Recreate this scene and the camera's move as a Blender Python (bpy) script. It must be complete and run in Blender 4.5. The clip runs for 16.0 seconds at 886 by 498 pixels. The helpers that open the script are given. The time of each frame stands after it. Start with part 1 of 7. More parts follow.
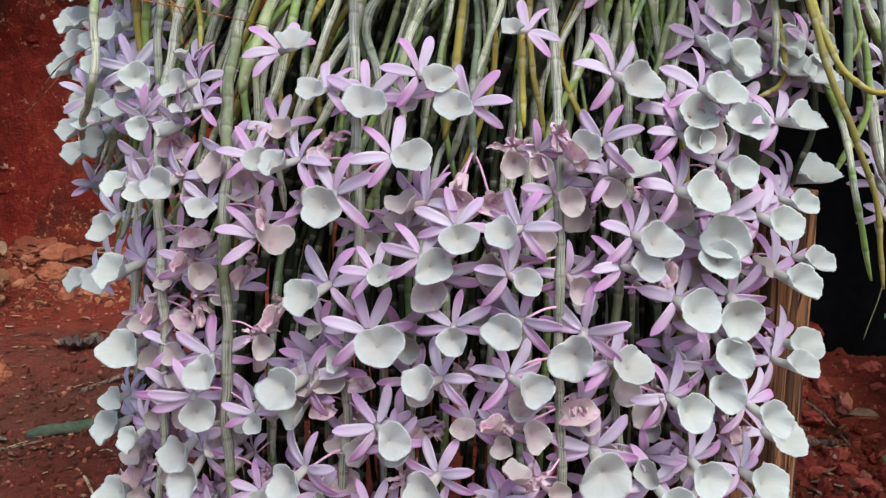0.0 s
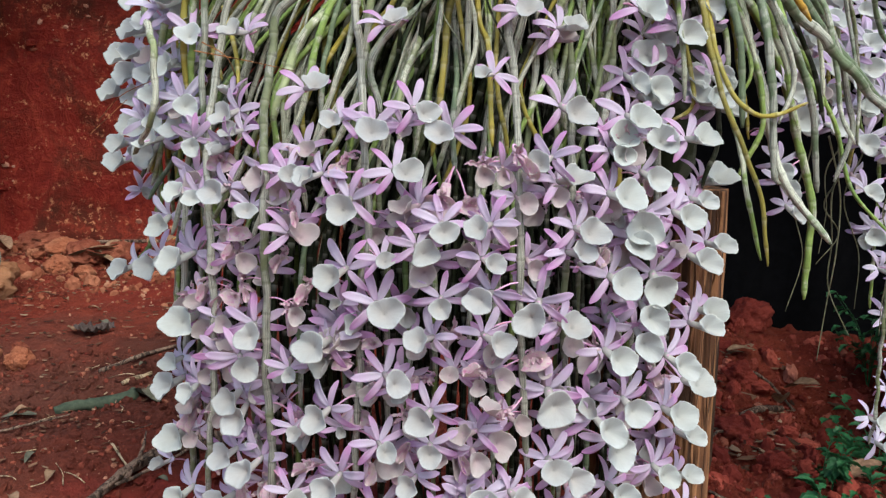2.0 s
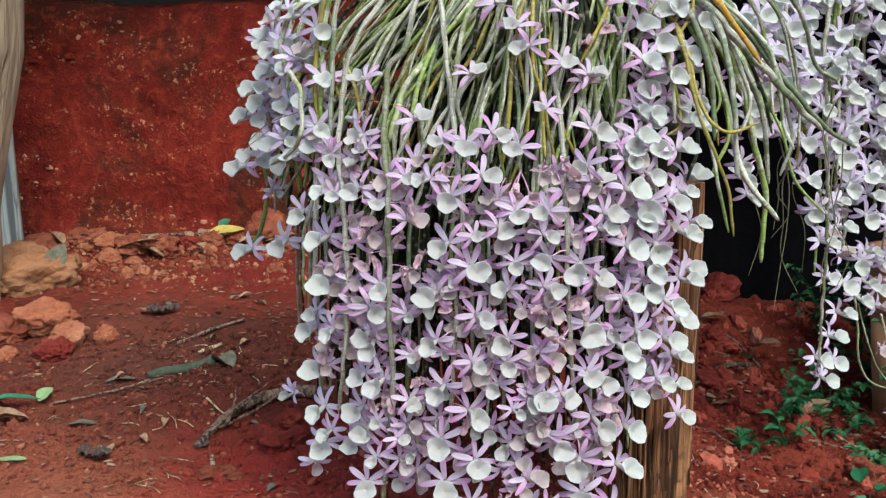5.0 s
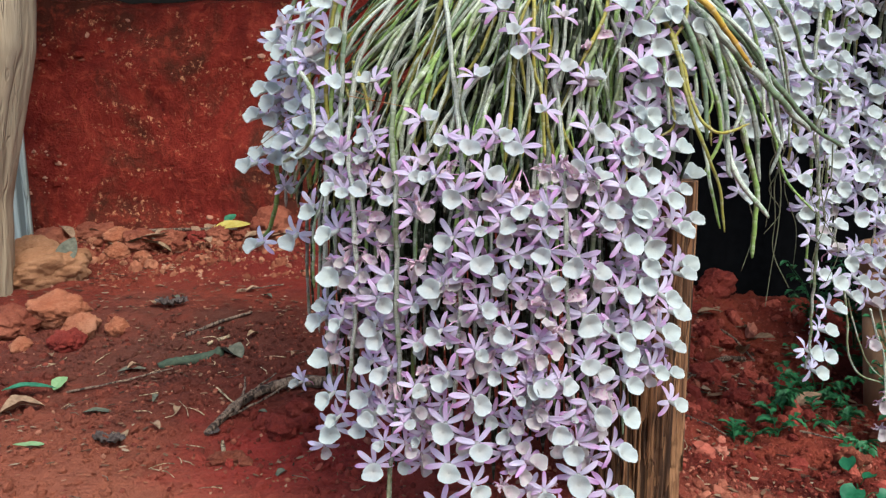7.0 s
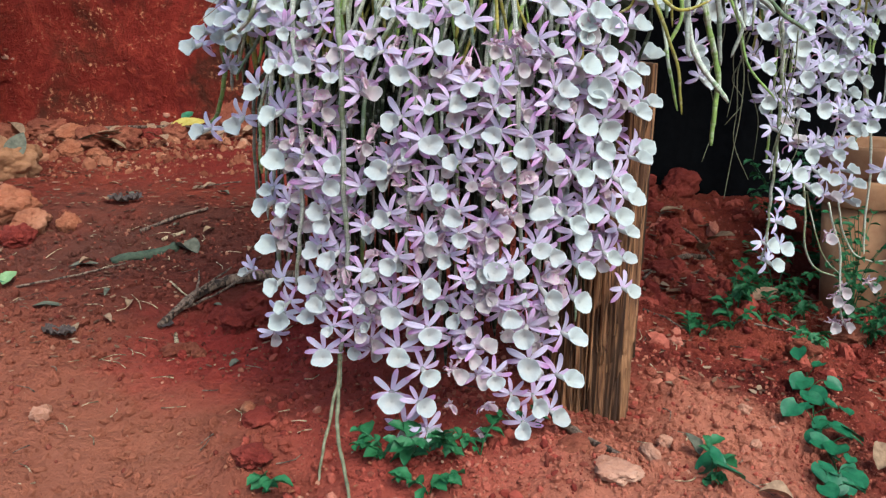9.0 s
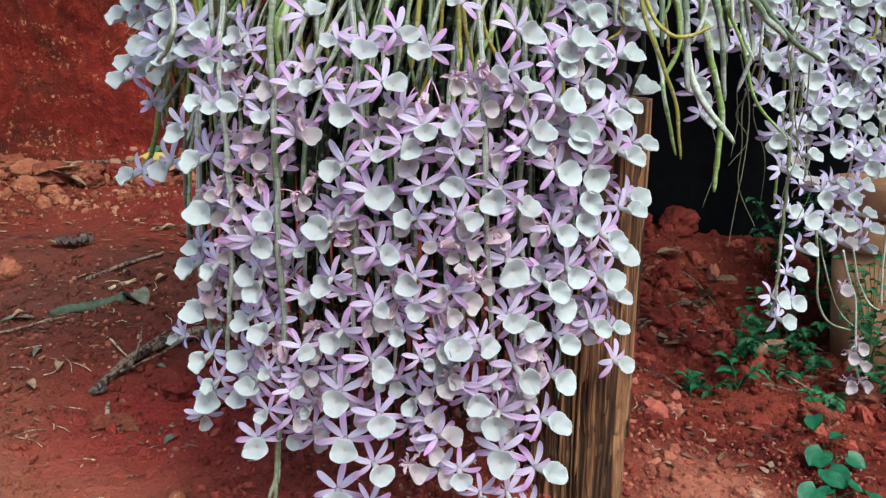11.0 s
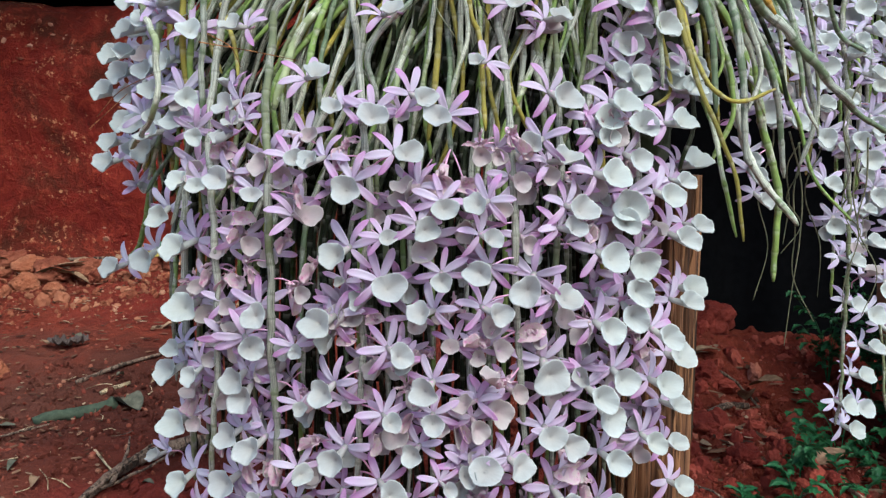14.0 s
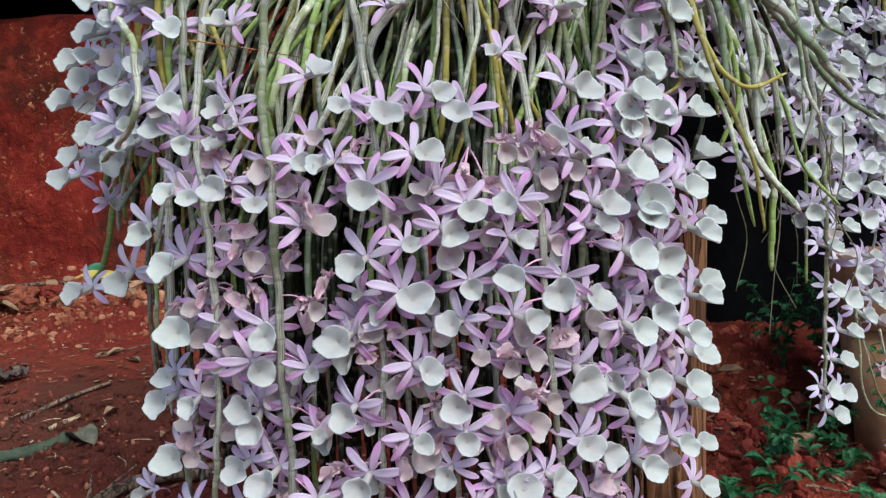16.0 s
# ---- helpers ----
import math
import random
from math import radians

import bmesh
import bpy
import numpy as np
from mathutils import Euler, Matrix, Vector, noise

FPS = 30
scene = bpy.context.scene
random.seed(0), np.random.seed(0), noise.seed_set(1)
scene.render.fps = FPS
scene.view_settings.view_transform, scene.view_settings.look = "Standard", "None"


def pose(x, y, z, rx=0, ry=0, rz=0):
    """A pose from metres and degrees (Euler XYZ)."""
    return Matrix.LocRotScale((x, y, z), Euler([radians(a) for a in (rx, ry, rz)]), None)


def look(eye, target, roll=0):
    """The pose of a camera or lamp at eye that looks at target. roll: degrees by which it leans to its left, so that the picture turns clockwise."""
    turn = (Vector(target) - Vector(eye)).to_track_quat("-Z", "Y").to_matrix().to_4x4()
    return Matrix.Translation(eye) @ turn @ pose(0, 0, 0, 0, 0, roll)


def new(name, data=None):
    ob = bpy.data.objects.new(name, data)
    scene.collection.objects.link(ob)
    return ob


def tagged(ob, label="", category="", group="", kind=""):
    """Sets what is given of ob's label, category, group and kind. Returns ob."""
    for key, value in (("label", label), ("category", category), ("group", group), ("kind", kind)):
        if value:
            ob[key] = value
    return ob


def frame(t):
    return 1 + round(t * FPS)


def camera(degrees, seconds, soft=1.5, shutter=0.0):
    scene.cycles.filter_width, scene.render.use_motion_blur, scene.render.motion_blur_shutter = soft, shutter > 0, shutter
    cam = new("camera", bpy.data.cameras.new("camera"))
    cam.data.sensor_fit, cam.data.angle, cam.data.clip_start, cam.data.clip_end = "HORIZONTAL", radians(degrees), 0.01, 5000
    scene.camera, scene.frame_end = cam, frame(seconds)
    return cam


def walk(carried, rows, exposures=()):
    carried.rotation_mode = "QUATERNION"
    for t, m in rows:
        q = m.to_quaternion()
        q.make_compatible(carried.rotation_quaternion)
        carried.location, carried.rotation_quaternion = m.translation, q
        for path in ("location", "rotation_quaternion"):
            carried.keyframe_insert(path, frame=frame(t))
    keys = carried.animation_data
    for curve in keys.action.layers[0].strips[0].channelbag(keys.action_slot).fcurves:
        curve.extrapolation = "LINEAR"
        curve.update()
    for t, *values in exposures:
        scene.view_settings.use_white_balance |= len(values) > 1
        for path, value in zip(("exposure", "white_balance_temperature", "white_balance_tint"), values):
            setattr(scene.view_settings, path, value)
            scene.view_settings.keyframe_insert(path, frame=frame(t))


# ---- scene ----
cam = camera(54.4, 16.0, soft=1.3)
PATH = [
    (0, (0.025, -0.018, 0.672), (-0.025, 1.964, 0.41), 1.2),
    (0.5, (0.031, -0.076, 0.688), (-0.002, 1.906, 0.427), 0.7),
    (1, (0.031, -0.132, 0.694), (0.013, 1.851, 0.428), 0.6),
    (1.5, (0.025, -0.182, 0.697), (0.02, 1.799, 0.421), 0.7),
    (2, (0.019, -0.226, 0.702), (0.02, 1.753, 0.414), 0.7),
    (2.5, (0.006, -0.252, 0.694), (0.01, 1.723, 0.382), 0.7),
    (3, (-0.022, -0.297, 0.69), (-0.007, 1.674, 0.352), 0.8),
    (3.5, (-0.059, -0.377, 0.698), (-0.009, 1.592, 0.35), 0.3),
    (4, (-0.091, -0.46, 0.712), (-0.022, 1.51, 0.374), -0.2),
    (4.2, (-0.099, -0.522, 0.727), (-0.041, 1.451, 0.403), -0.3),
    (6.3, (-0.147, -0.663, 0.749), (-0.066, 1.312, 0.444), -0.1),
    (6.5, (-0.135, -0.674, 0.749), (-0.069, 1.301, 0.442), -0.0),
    (7, (-0.135, -0.685, 0.75), (-0.07, 1.288, 0.433), 0.0),
    (7.5, (-0.134, -0.698, 0.739), (-0.06, 1.274, 0.413), 0.3),
    (8, (-0.127, -0.701, 0.721), (-0.036, 1.258, 0.327), 0.4),
    (8.5, (-0.118, -0.69, 0.708), (0.0, 1.243, 0.212), 0.5),
    (8.7, (-0.11, -0.679, 0.701), (0.013, 1.248, 0.18), 0.5),
    (10.8, (-0.038, -0.47, 0.7), (0.106, 1.469, 0.231), 0.6),
    (11, (-0.029, -0.44, 0.699), (0.107, 1.502, 0.242), 0.5),
    (11.5, (-0.015, -0.395, 0.695), (0.098, 1.557, 0.279), 0.3),
    (12, (-0.012, -0.356, 0.685), (0.084, 1.612, 0.342), 0.2),
    (12.5, (-0.016, -0.327, 0.673), (0.08, 1.649, 0.376), 0.4),
    (13, (-0.016, -0.306, 0.667), (0.078, 1.675, 0.409), 0.4),
    (13.5, (-0.012, -0.289, 0.663), (0.085, 1.694, 0.426), 0.4),
    (14, (-0.023, -0.275, 0.661), (0.074, 1.709, 0.428), 0.0),
    (14.5, (-0.054, -0.253, 0.659), (0.04, 1.732, 0.431), -0.5),
    (15, (-0.082, -0.239, 0.668), (0.033, 1.745, 0.442), -0.8),
    (15.5, (-0.1, -0.226, 0.675), (0.117, 1.749, 0.446), -1.8),
    (16, (-0.119, -0.205, 0.655), (0.159, 1.763, 0.433), -2.3),
]
EXPOSURES = [(0, 0.83, 6270, 3), (1.5, 0.79, 6310, 3), (4, 0.94, 6400, 2), (6.5, 1.02, 6080, -1), (8.5, 1.05, 5900, -2), (12.5, 0.94, 5900, -2), (16, 0.84, 6020, 1)]
walk(cam, [(t, look(eye, target, roll)) for t, eye, target, roll in PATH], EXPOSURES)

# ---- light ----
world = bpy.data.worlds.new("world")
scene.world = world
world.use_nodes = True
wn = world.node_tree
sky = wn.nodes.new("ShaderNodeTexSky")
sky.sky_type, sky.sun_disc = "NISHITA", False
sky.sun_elevation, sky.sun_rotation = radians(54), radians(155)
sky.air_density, sky.dust_density, sky.ozone_density = 1.0, 3.0, 1.0
back = wn.nodes["Background"]
back.inputs["Strength"].default_value = 0.14
wn.links.new(sky.outputs[0], back.inputs[0])
sun = new("sun", bpy.data.lights.new("sun", "SUN"))
sun.data.energy, sun.data.angle, sun.data.color = 1.75, radians(34), (1.0, 0.97, 0.92)
SUN_AZ, SUN_EL = radians(155), radians(54)
sun_from = Vector((math.sin(SUN_AZ) * math.cos(SUN_EL), math.cos(SUN_AZ) * math.cos(SUN_EL), math.sin(SUN_EL)))
sun.matrix_world = look(sun_from * 20, (0, 0, 0))


# ---- materials ----
class Mat:
    """A node material in the making."""

    def __init__(self, name, rough=0.7, metal=0.0):
        self.m = bpy.data.materials.new(name)
        self.m.use_nodes = True
        self.t = self.m.node_tree
        self.b = self.t.nodes["Principled BSDF"]
        self.b.inputs["Roughness"].default_value = rough
        self.b.inputs["Metallic"].default_value = metal
        self.b.inputs["Specular IOR Level"].default_value = 0.3

    def node(self, kind, **props):
        n = self.t.nodes.new(kind)
        for k, v in props.items():
            setattr(n, k, v)
        return n

    def link(self, a, b):
        self.t.links.new(a, b)

    def coords(self, scale=(1, 1, 1), which="Object"):
        c = self.node("ShaderNodeTexCoord")
        mp = self.node("ShaderNodeMapping")
        mp.inputs["Scale"].default_value = scale
        self.link(c.outputs[which], mp.inputs["Vector"])
        return mp.outputs[0]

    def noise(self, scale, detail=6, rough=0.6, vec=None, distort=0.0):
        n = self.node("ShaderNodeTexNoise")
        n.inputs["Scale"].default_value = scale
        n.inputs["Detail"].default_value = detail
        n.inputs["Roughness"].default_value = rough
        n.inputs["Distortion"].default_value = distort
        if vec is not None:
            self.link(vec, n.inputs["Vector"])
        return n.outputs["Fac"]

    def ramp(self, fac, stops, smooth=False):
        r = self.node("ShaderNodeValToRGB")
        r.color_ramp.interpolation = "EASE" if smooth else "LINEAR"
        e = r.color_ramp.elements
        while len(e) < len(stops):
            e.new(0.5)
        for el, (p, c) in zip(e, stops):
            el.position = p
            el.color = (*c, 1) if len(c) == 3 else (c[0], c[0], c[0], 1)
        self.link(fac, r.inputs[0])
        return r.outputs["Color"]

    def mix(self, fac, a, b, mode="MIX"):
        n = self.node("ShaderNodeMix", data_type="RGBA", blend_type=mode)
        if isinstance(fac, (int, float)):
            n.inputs["Factor"].default_value = fac
        else:
            self.link(fac, n.inputs["Factor"])
        for name, v in (("A", a), ("B", b)):
            sock = [s for s in n.inputs if s.name == name and s.type == "RGBA"][0]
            if isinstance(v, tuple):
                sock.default_value = (*v, 1)
            else:
                self.link(v, sock)
        return [s for s in n.outputs if s.type == "RGBA"][0]

    def math(self, op, a, b=0.5):
        n = self.node("ShaderNodeMath", operation=op)
        for i, v in enumerate((a, b)):
            if isinstance(v, (int, float)):
                n.inputs[i].default_value = v
            else:
                self.link(v, n.inputs[i])
        return n.outputs[0]

    def rnd(self):
        return self.node("ShaderNodeObjectInfo").outputs["Random"]

    def island(self):
        return self.node("ShaderNodeNewGeometry").outputs["Random Per Island"]

    def colour(self, c):
        if isinstance(c, tuple):
            self.b.inputs["Base Color"].default_value = (*c, 1)
        else:
            self.link(c, self.b.inputs["Base Color"])

    def bump(self, h, strength=0.5, dist=0.002):
        n = self.node("ShaderNodeBump")
        n.inputs["Strength"].default_value = strength
        n.inputs["Distance"].default_value = dist
        self.link(h, n.inputs["Height"])
        self.link(n.outputs[0], self.b.inputs["Normal"])

    def translucent(self, colour, share):
        tr = self.node("ShaderNodeBsdfTranslucent")
        if isinstance(colour, tuple):
            tr.inputs[0].default_value = (*colour, 1)
        else:
            self.link(colour, tr.inputs[0])
        mx = self.node("ShaderNodeMixShader")
        mx.inputs[0].default_value = share
        self.link(self.b.outputs[0], mx.inputs[1])
        self.link(tr.outputs[0], mx.inputs[2])
        self.link(mx.outputs[0], self.t.nodes["Material Output"].inputs[0])


def petal_mat(name, base, tip, far):
    """Lavender blade, deeper toward the tip; far: blade length."""
    m = Mat(name, 0.7)
    m.b.inputs["Specular IOR Level"].default_value = 0.2
    sep = m.node("ShaderNodeSeparateXYZ")
    m.link(m.coords(), sep.inputs[0])
    along = m.math("DIVIDE", sep.outputs[2], far)
    vein = m.noise(160, 3, 0.5, m.coords((6, 1, 0.4)))
    f = m.math("ADD", along, m.math("MULTIPLY", m.math("SUBTRACT", m.rnd(), 0.5), 0.5))
    c = m.ramp(f, [(0.0, tuple(min(1, v * 1.05 + 0.08) for v in base)), (0.45, base), (1.0, tip)])
    c = m.mix(m.math("MULTIPLY", vein, 0.25), c, tip)
    m.colour(c)
    m.bump(vein, 0.15, 0.0004)
    m.translucent(c, 0.42)
    return m.m


PETAL = petal_mat("petal", (0.65, 0.575, 0.69), (0.61, 0.45, 0.645), 0.033)
SEPAL = petal_mat("sepal", (0.64, 0.51, 0.665), (0.61, 0.33, 0.60), 0.031)
PETAL_PALE = petal_mat("petal_pale", (0.69, 0.66, 0.76), (0.64, 0.55, 0.74), 0.033)
SEPAL_PALE = petal_mat("sepal_pale", (0.68, 0.62, 0.75), (0.62, 0.47, 0.71), 0.031)


def lip_mat(name, white, throat):
    m = Mat(name, 0.75)
    m.b.inputs["Specular IOR Level"].default_value = 0.2
    uv = m.node("ShaderNodeTexCoord").outputs["UV"]
    sep = m.node("ShaderNodeSeparateXYZ")
    m.link(uv, sep.inputs[0])
    rim = m.ramp(sep.outputs[1], [(0.0, tuple(0.72 * t for t in throat)), (0.14, throat), (0.5, tuple(0.6 * w + 0.4 * t for w, t in zip(white, throat))), (0.8, white), (1.0, tuple(min(0.8, 1.1 * w) for w in white))])
    mott = m.noise(120, 4, 0.6, m.coords())
    veins = m.noise(9, 2, 0.5, m.coords((9, 0.3, 1), "UV"))
    c = m.mix(m.math("MULTIPLY", m.ramp(veins, [(0.42, (0.0,)), (0.62, (1.0,))]), 0.30), rim, tuple(0.88 * t for t in throat))
    c = m.mix(m.math("MULTIPLY", m.ramp(m.noise(70, 4, 0.6, m.coords()), [(0.45, (0.0,)), (0.7, (1.0,))]), 0.35), c, throat)
    tint = m.mix(m.math("MULTIPLY", m.rnd(), 0.35), (1.0, 1.0, 1.0), (0.93, 0.95, 0.88))
    c = m.mix(1.0, c, tint, "MULTIPLY")
    m.colour(c)
    m.bump(m.math("ADD", mott, veins), 0.35, 0.0009)
    m.translucent(c, 0.45)
    return m.m


LIP = lip_mat("lip", (0.565, 0.578, 0.585), (0.54, 0.515, 0.50))
# lighter lip: the second plant's whiter bloom, and brightness from light
LIP_WHITE_LIT = lip_mat("lip_white_lit", (0.625, 0.655, 0.655), (0.58, 0.585, 0.56))
LIP_PINK = lip_mat("lip_pink", (0.58, 0.525, 0.525), (0.56, 0.44, 0.47))


def wilt_mat():
    m = Mat("wilted", 0.7)
    n = m.noise(140, 4, 0.6, m.coords())
    c = m.ramp(n, [(0.28, (0.62, 0.25, 0.42)), (0.42, (0.68, 0.46, 0.57)), (0.55, (0.70, 0.58, 0.60)), (0.72, (0.62, 0.52, 0.42))])
    m.colour(c)
    m.bump(n, 0.7, 0.0016)
    m.translucent(c, 0.4)
    return m.m


WILT = wilt_mat()


def pedicel_mat():
    m = Mat("pedicel", 0.5)
    n = m.noise(90, 3, 0.5, m.coords())
    m.colour(m.ramp(n, [(0.35, (0.62, 0.42, 0.62)), (0.6, (0.66, 0.3, 0.46)), (0.8, (0.6, 0.55, 0.42))]))
    return m.m


PEDICEL = pedicel_mat()


def cane_mat(name, skin, dark, sheath, share, gloss=0.35):
    """Jointed cane: bare skin, papery striped sheath over a share of it, dark node rings."""
    m = Mat(name, 0.5)
    m.b.inputs["Specular IOR Level"].default_value = gloss
    uv = m.node("ShaderNodeTexCoord").outputs["UV"]
    sep = m.node("ShaderNodeSeparateXYZ")
    m.link(uv, sep.inputs[0])
    v = sep.outputs[1]
    ring = m.math("FRACT", v)
    obj = m.coords()
    patch = m.noise(16, 4, 0.65, obj)
    stripes = m.noise(15, 4, 0.65, m.coords((1.0, 0.045, 1), "UV"))
    fine = m.noise(260, 3, 0.6, obj)
    body = m.mix(m.ramp(patch, [(0.3, (0.0,)), (0.7, (1.0,))]), skin, dark)
    body = m.mix(m.math("MULTIPLY", fine, 0.4), body, tuple(x * 0.55 for x in dark))
    paper = m.mix(m.ramp(stripes, [(0.40, (0.0,)), (0.54, (1.0,))]), tuple(x * 0.30 for x in sheath), sheath)
    worn = m.math("ADD", m.math("MULTIPLY", m.math("SUBTRACT", patch, 0.5), 2.2), m.math("ADD", m.math("SUBTRACT", share, 0.0), m.math("MULTIPLY", m.math("SUBTRACT", m.rnd(), 0.5), 0.5)))
    c = m.mix(m.ramp(worn, [(0.42, (0.0,)), (0.56, (1.0,))]), body, paper)
    node = m.ramp(ring, [(0.0, (0.0,)), (0.03, (1.0,)), (0.07, (1.0,)), (0.12, (0.0,))])
    c = m.mix(m.math("MULTIPLY", node, 0.30), c, (0.06, 0.05, 0.03))
    cuff = m.ramp(ring, [(0.10, (0.0,)), (0.14, (1.0,)), (0.22, (0.6,)), (0.34, (0.0,))])
    c = m.mix(m.math("MULTIPLY", cuff, 0.22), c, (0.62, 0.6, 0.52))
    tone = m.ramp(m.math("FRACT", m.math("MULTIPLY", m.rnd(), 17.0)), [(0.0, (0.60,)), (0.3, (0.88,)), (0.6, (1.12,)), (1.0, (1.3,))])
    c = m.mix(1.0, c, tone, "MULTIPLY")
    m.colour(c)
    m.bump(m.math("ADD", stripes, m.math("MULTIPLY", fine, 0.5)), 0.6, 0.0014)
    return m.m


CANE_GREY = cane_mat("cane_grey", (0.23, 0.26, 0.13), (0.11, 0.125, 0.07), (0.41, 0.41, 0.34), 0.60)
CANE_GREEN = cane_mat("cane_green", (0.34, 0.45, 0.11), (0.10, 0.18, 0.05), (0.54, 0.56, 0.42), 0.32)
CANE_YELLOW = cane_mat("cane_yellow", (0.38, 0.30, 0.045), (0.22, 0.20, 0.04), (0.46, 0.38, 0.15), 0.08)
CANE_PALE = cane_mat("cane_pale", (0.30, 0.34, 0.17), (0.15, 0.18, 0.09), (0.52, 0.53, 0.42), 0.52)
CANE_MOSS = cane_mat("cane_moss", (0.22, 0.29, 0.16), (0.09, 0.13, 0.075), (0.50, 0.52, 0.43), 0.46)
CANE_ORANGE = cane_mat("cane_orange", (0.62, 0.40, 0.05), (0.48, 0.24, 0.03), (0.5, 0.4, 0.2), 0.02)


def root_mat():
    m = Mat("root", 0.8)
    n = m.noise(60, 5, 0.6, m.coords())
    m.colour(m.ramp(n, [(0.3, (0.06, 0.06, 0.032)), (0.55, (0.15, 0.145, 0.085)), (0.75, (0.25, 0.23, 0.16))]))
    m.bump(n, 0.5, 0.002)
    return m.m


ROOT = root_mat()
# near-black cane: the shade within the curtain, put into the colour
CANE_SHADE = cane_mat("cane_shade", (0.024, 0.030, 0.015), (0.012, 0.015, 0.008), (0.06, 0.065, 0.045), 0.22, 0.08)


def soil_mat(name, dark, mid, light, pale, scale=1.0, bump=1.0, patches=(), stained=0.65):
    m = Mat(name, 0.95)
    m.b.inputs["Specular IOR Level"].default_value = 0.12
    v = m.coords()
    big = m.noise(1.7 * scale, 4, 0.55, v)
    med = m.noise(11 * scale, 6, 0.65, v, 0.4)
    fine = m.noise(95 * scale, 5, 0.7, v)
    grit = m.noise(330 * scale, 3, 0.6, v)
    c = m.mix(m.ramp(med, [(0.3, (0.0,)), (0.72, (1.0,))]), dark, mid)
    c = m.mix(m.ramp(big, [(0.40, (0.0,)), (0.66, (0.9,))]), c, light)
    stain = m.noise(4.2 * scale, 5, 0.65, v, 0.8)
    c = m.mix(m.ramp(stain, [(0.50, (0.0,)), (0.72, (stained,))]), c, tuple(x * 0.5 for x in dark))
    c = m.mix(m.math("MULTIPLY", m.ramp(fine, [(0.52, (0.0,)), (0.74, (1.0,))]), 0.55), c, light)
    c = m.mix(m.math("MULTIPLY", m.ramp(fine, [(0.25, (1.0,)), (0.45, (0.0,))]), 0.6), c, tuple(x * 0.45 for x in dark))
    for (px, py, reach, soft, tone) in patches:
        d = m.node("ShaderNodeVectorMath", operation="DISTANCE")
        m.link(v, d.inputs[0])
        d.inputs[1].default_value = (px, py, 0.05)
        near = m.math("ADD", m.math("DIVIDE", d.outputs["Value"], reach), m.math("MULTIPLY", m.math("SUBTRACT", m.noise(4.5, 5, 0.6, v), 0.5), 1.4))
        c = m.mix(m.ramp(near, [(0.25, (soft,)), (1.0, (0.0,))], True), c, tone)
    c = m.mix(m.ramp(grit, [(0.70, (0.0,)), (0.76, (0.7,))]), c, pale)
    m.colour(c)
    h = m.math("ADD", m.math("MULTIPLY", med, 1.5), m.math("ADD", fine, m.math("MULTIPLY", grit, 0.4)))
    m.bump(h, 0.9 * bump, 0.018)
    return m


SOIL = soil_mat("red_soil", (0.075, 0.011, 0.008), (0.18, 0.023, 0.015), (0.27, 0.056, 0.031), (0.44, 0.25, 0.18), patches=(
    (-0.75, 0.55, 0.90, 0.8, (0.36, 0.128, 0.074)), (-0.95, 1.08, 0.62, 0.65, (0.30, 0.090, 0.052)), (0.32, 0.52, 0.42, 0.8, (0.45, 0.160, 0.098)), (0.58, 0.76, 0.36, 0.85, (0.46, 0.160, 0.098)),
    # (-0.70, 1.72), (-0.52, 1.42): dark brown earth with the curtain's shade painted in
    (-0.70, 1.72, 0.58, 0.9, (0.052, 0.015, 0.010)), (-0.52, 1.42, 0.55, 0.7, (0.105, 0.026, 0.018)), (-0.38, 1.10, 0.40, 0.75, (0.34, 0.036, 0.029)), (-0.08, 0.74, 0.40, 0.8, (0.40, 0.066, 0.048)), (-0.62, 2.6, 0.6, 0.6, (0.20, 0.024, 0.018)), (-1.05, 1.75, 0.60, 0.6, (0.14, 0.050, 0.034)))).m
CLOD = soil_mat("clod", (0.12, 0.028, 0.017), (0.21, 0.054, 0.031), (0.29, 0.10, 0.058), (0.42, 0.28, 0.19), 0.09, 0.6, stained=0.4).m
CLOD_PALE = soil_mat("clod_pale", (0.23, 0.068, 0.034), (0.33, 0.110, 0.056), (0.40, 0.185, 0.11), (0.44, 0.32, 0.22), 0.09, 0.6, stained=0.35).m
CLOD_RED = soil_mat("clod_red", (0.10, 0.014, 0.011), (0.19, 0.027, 0.020), (0.26, 0.050, 0.034), (0.36, 0.16, 0.12), 0.09, 0.6, stained=0.5).m
CLOD_YELLOW = soil_mat("clod_yellow", (0.21, 0.090, 0.044), (0.30, 0.140, 0.070), (0.36, 0.20, 0.115), (0.42, 0.32, 0.22), 0.09, 0.6, stained=0.35).m
STONE_PINK = soil_mat("stone_pink", (0.32, 0.135, 0.085), (0.40, 0.190, 0.125), (0.46, 0.27, 0.19), (0.5, 0.4, 0.3), 0.09, 0.5, stained=0.2).m


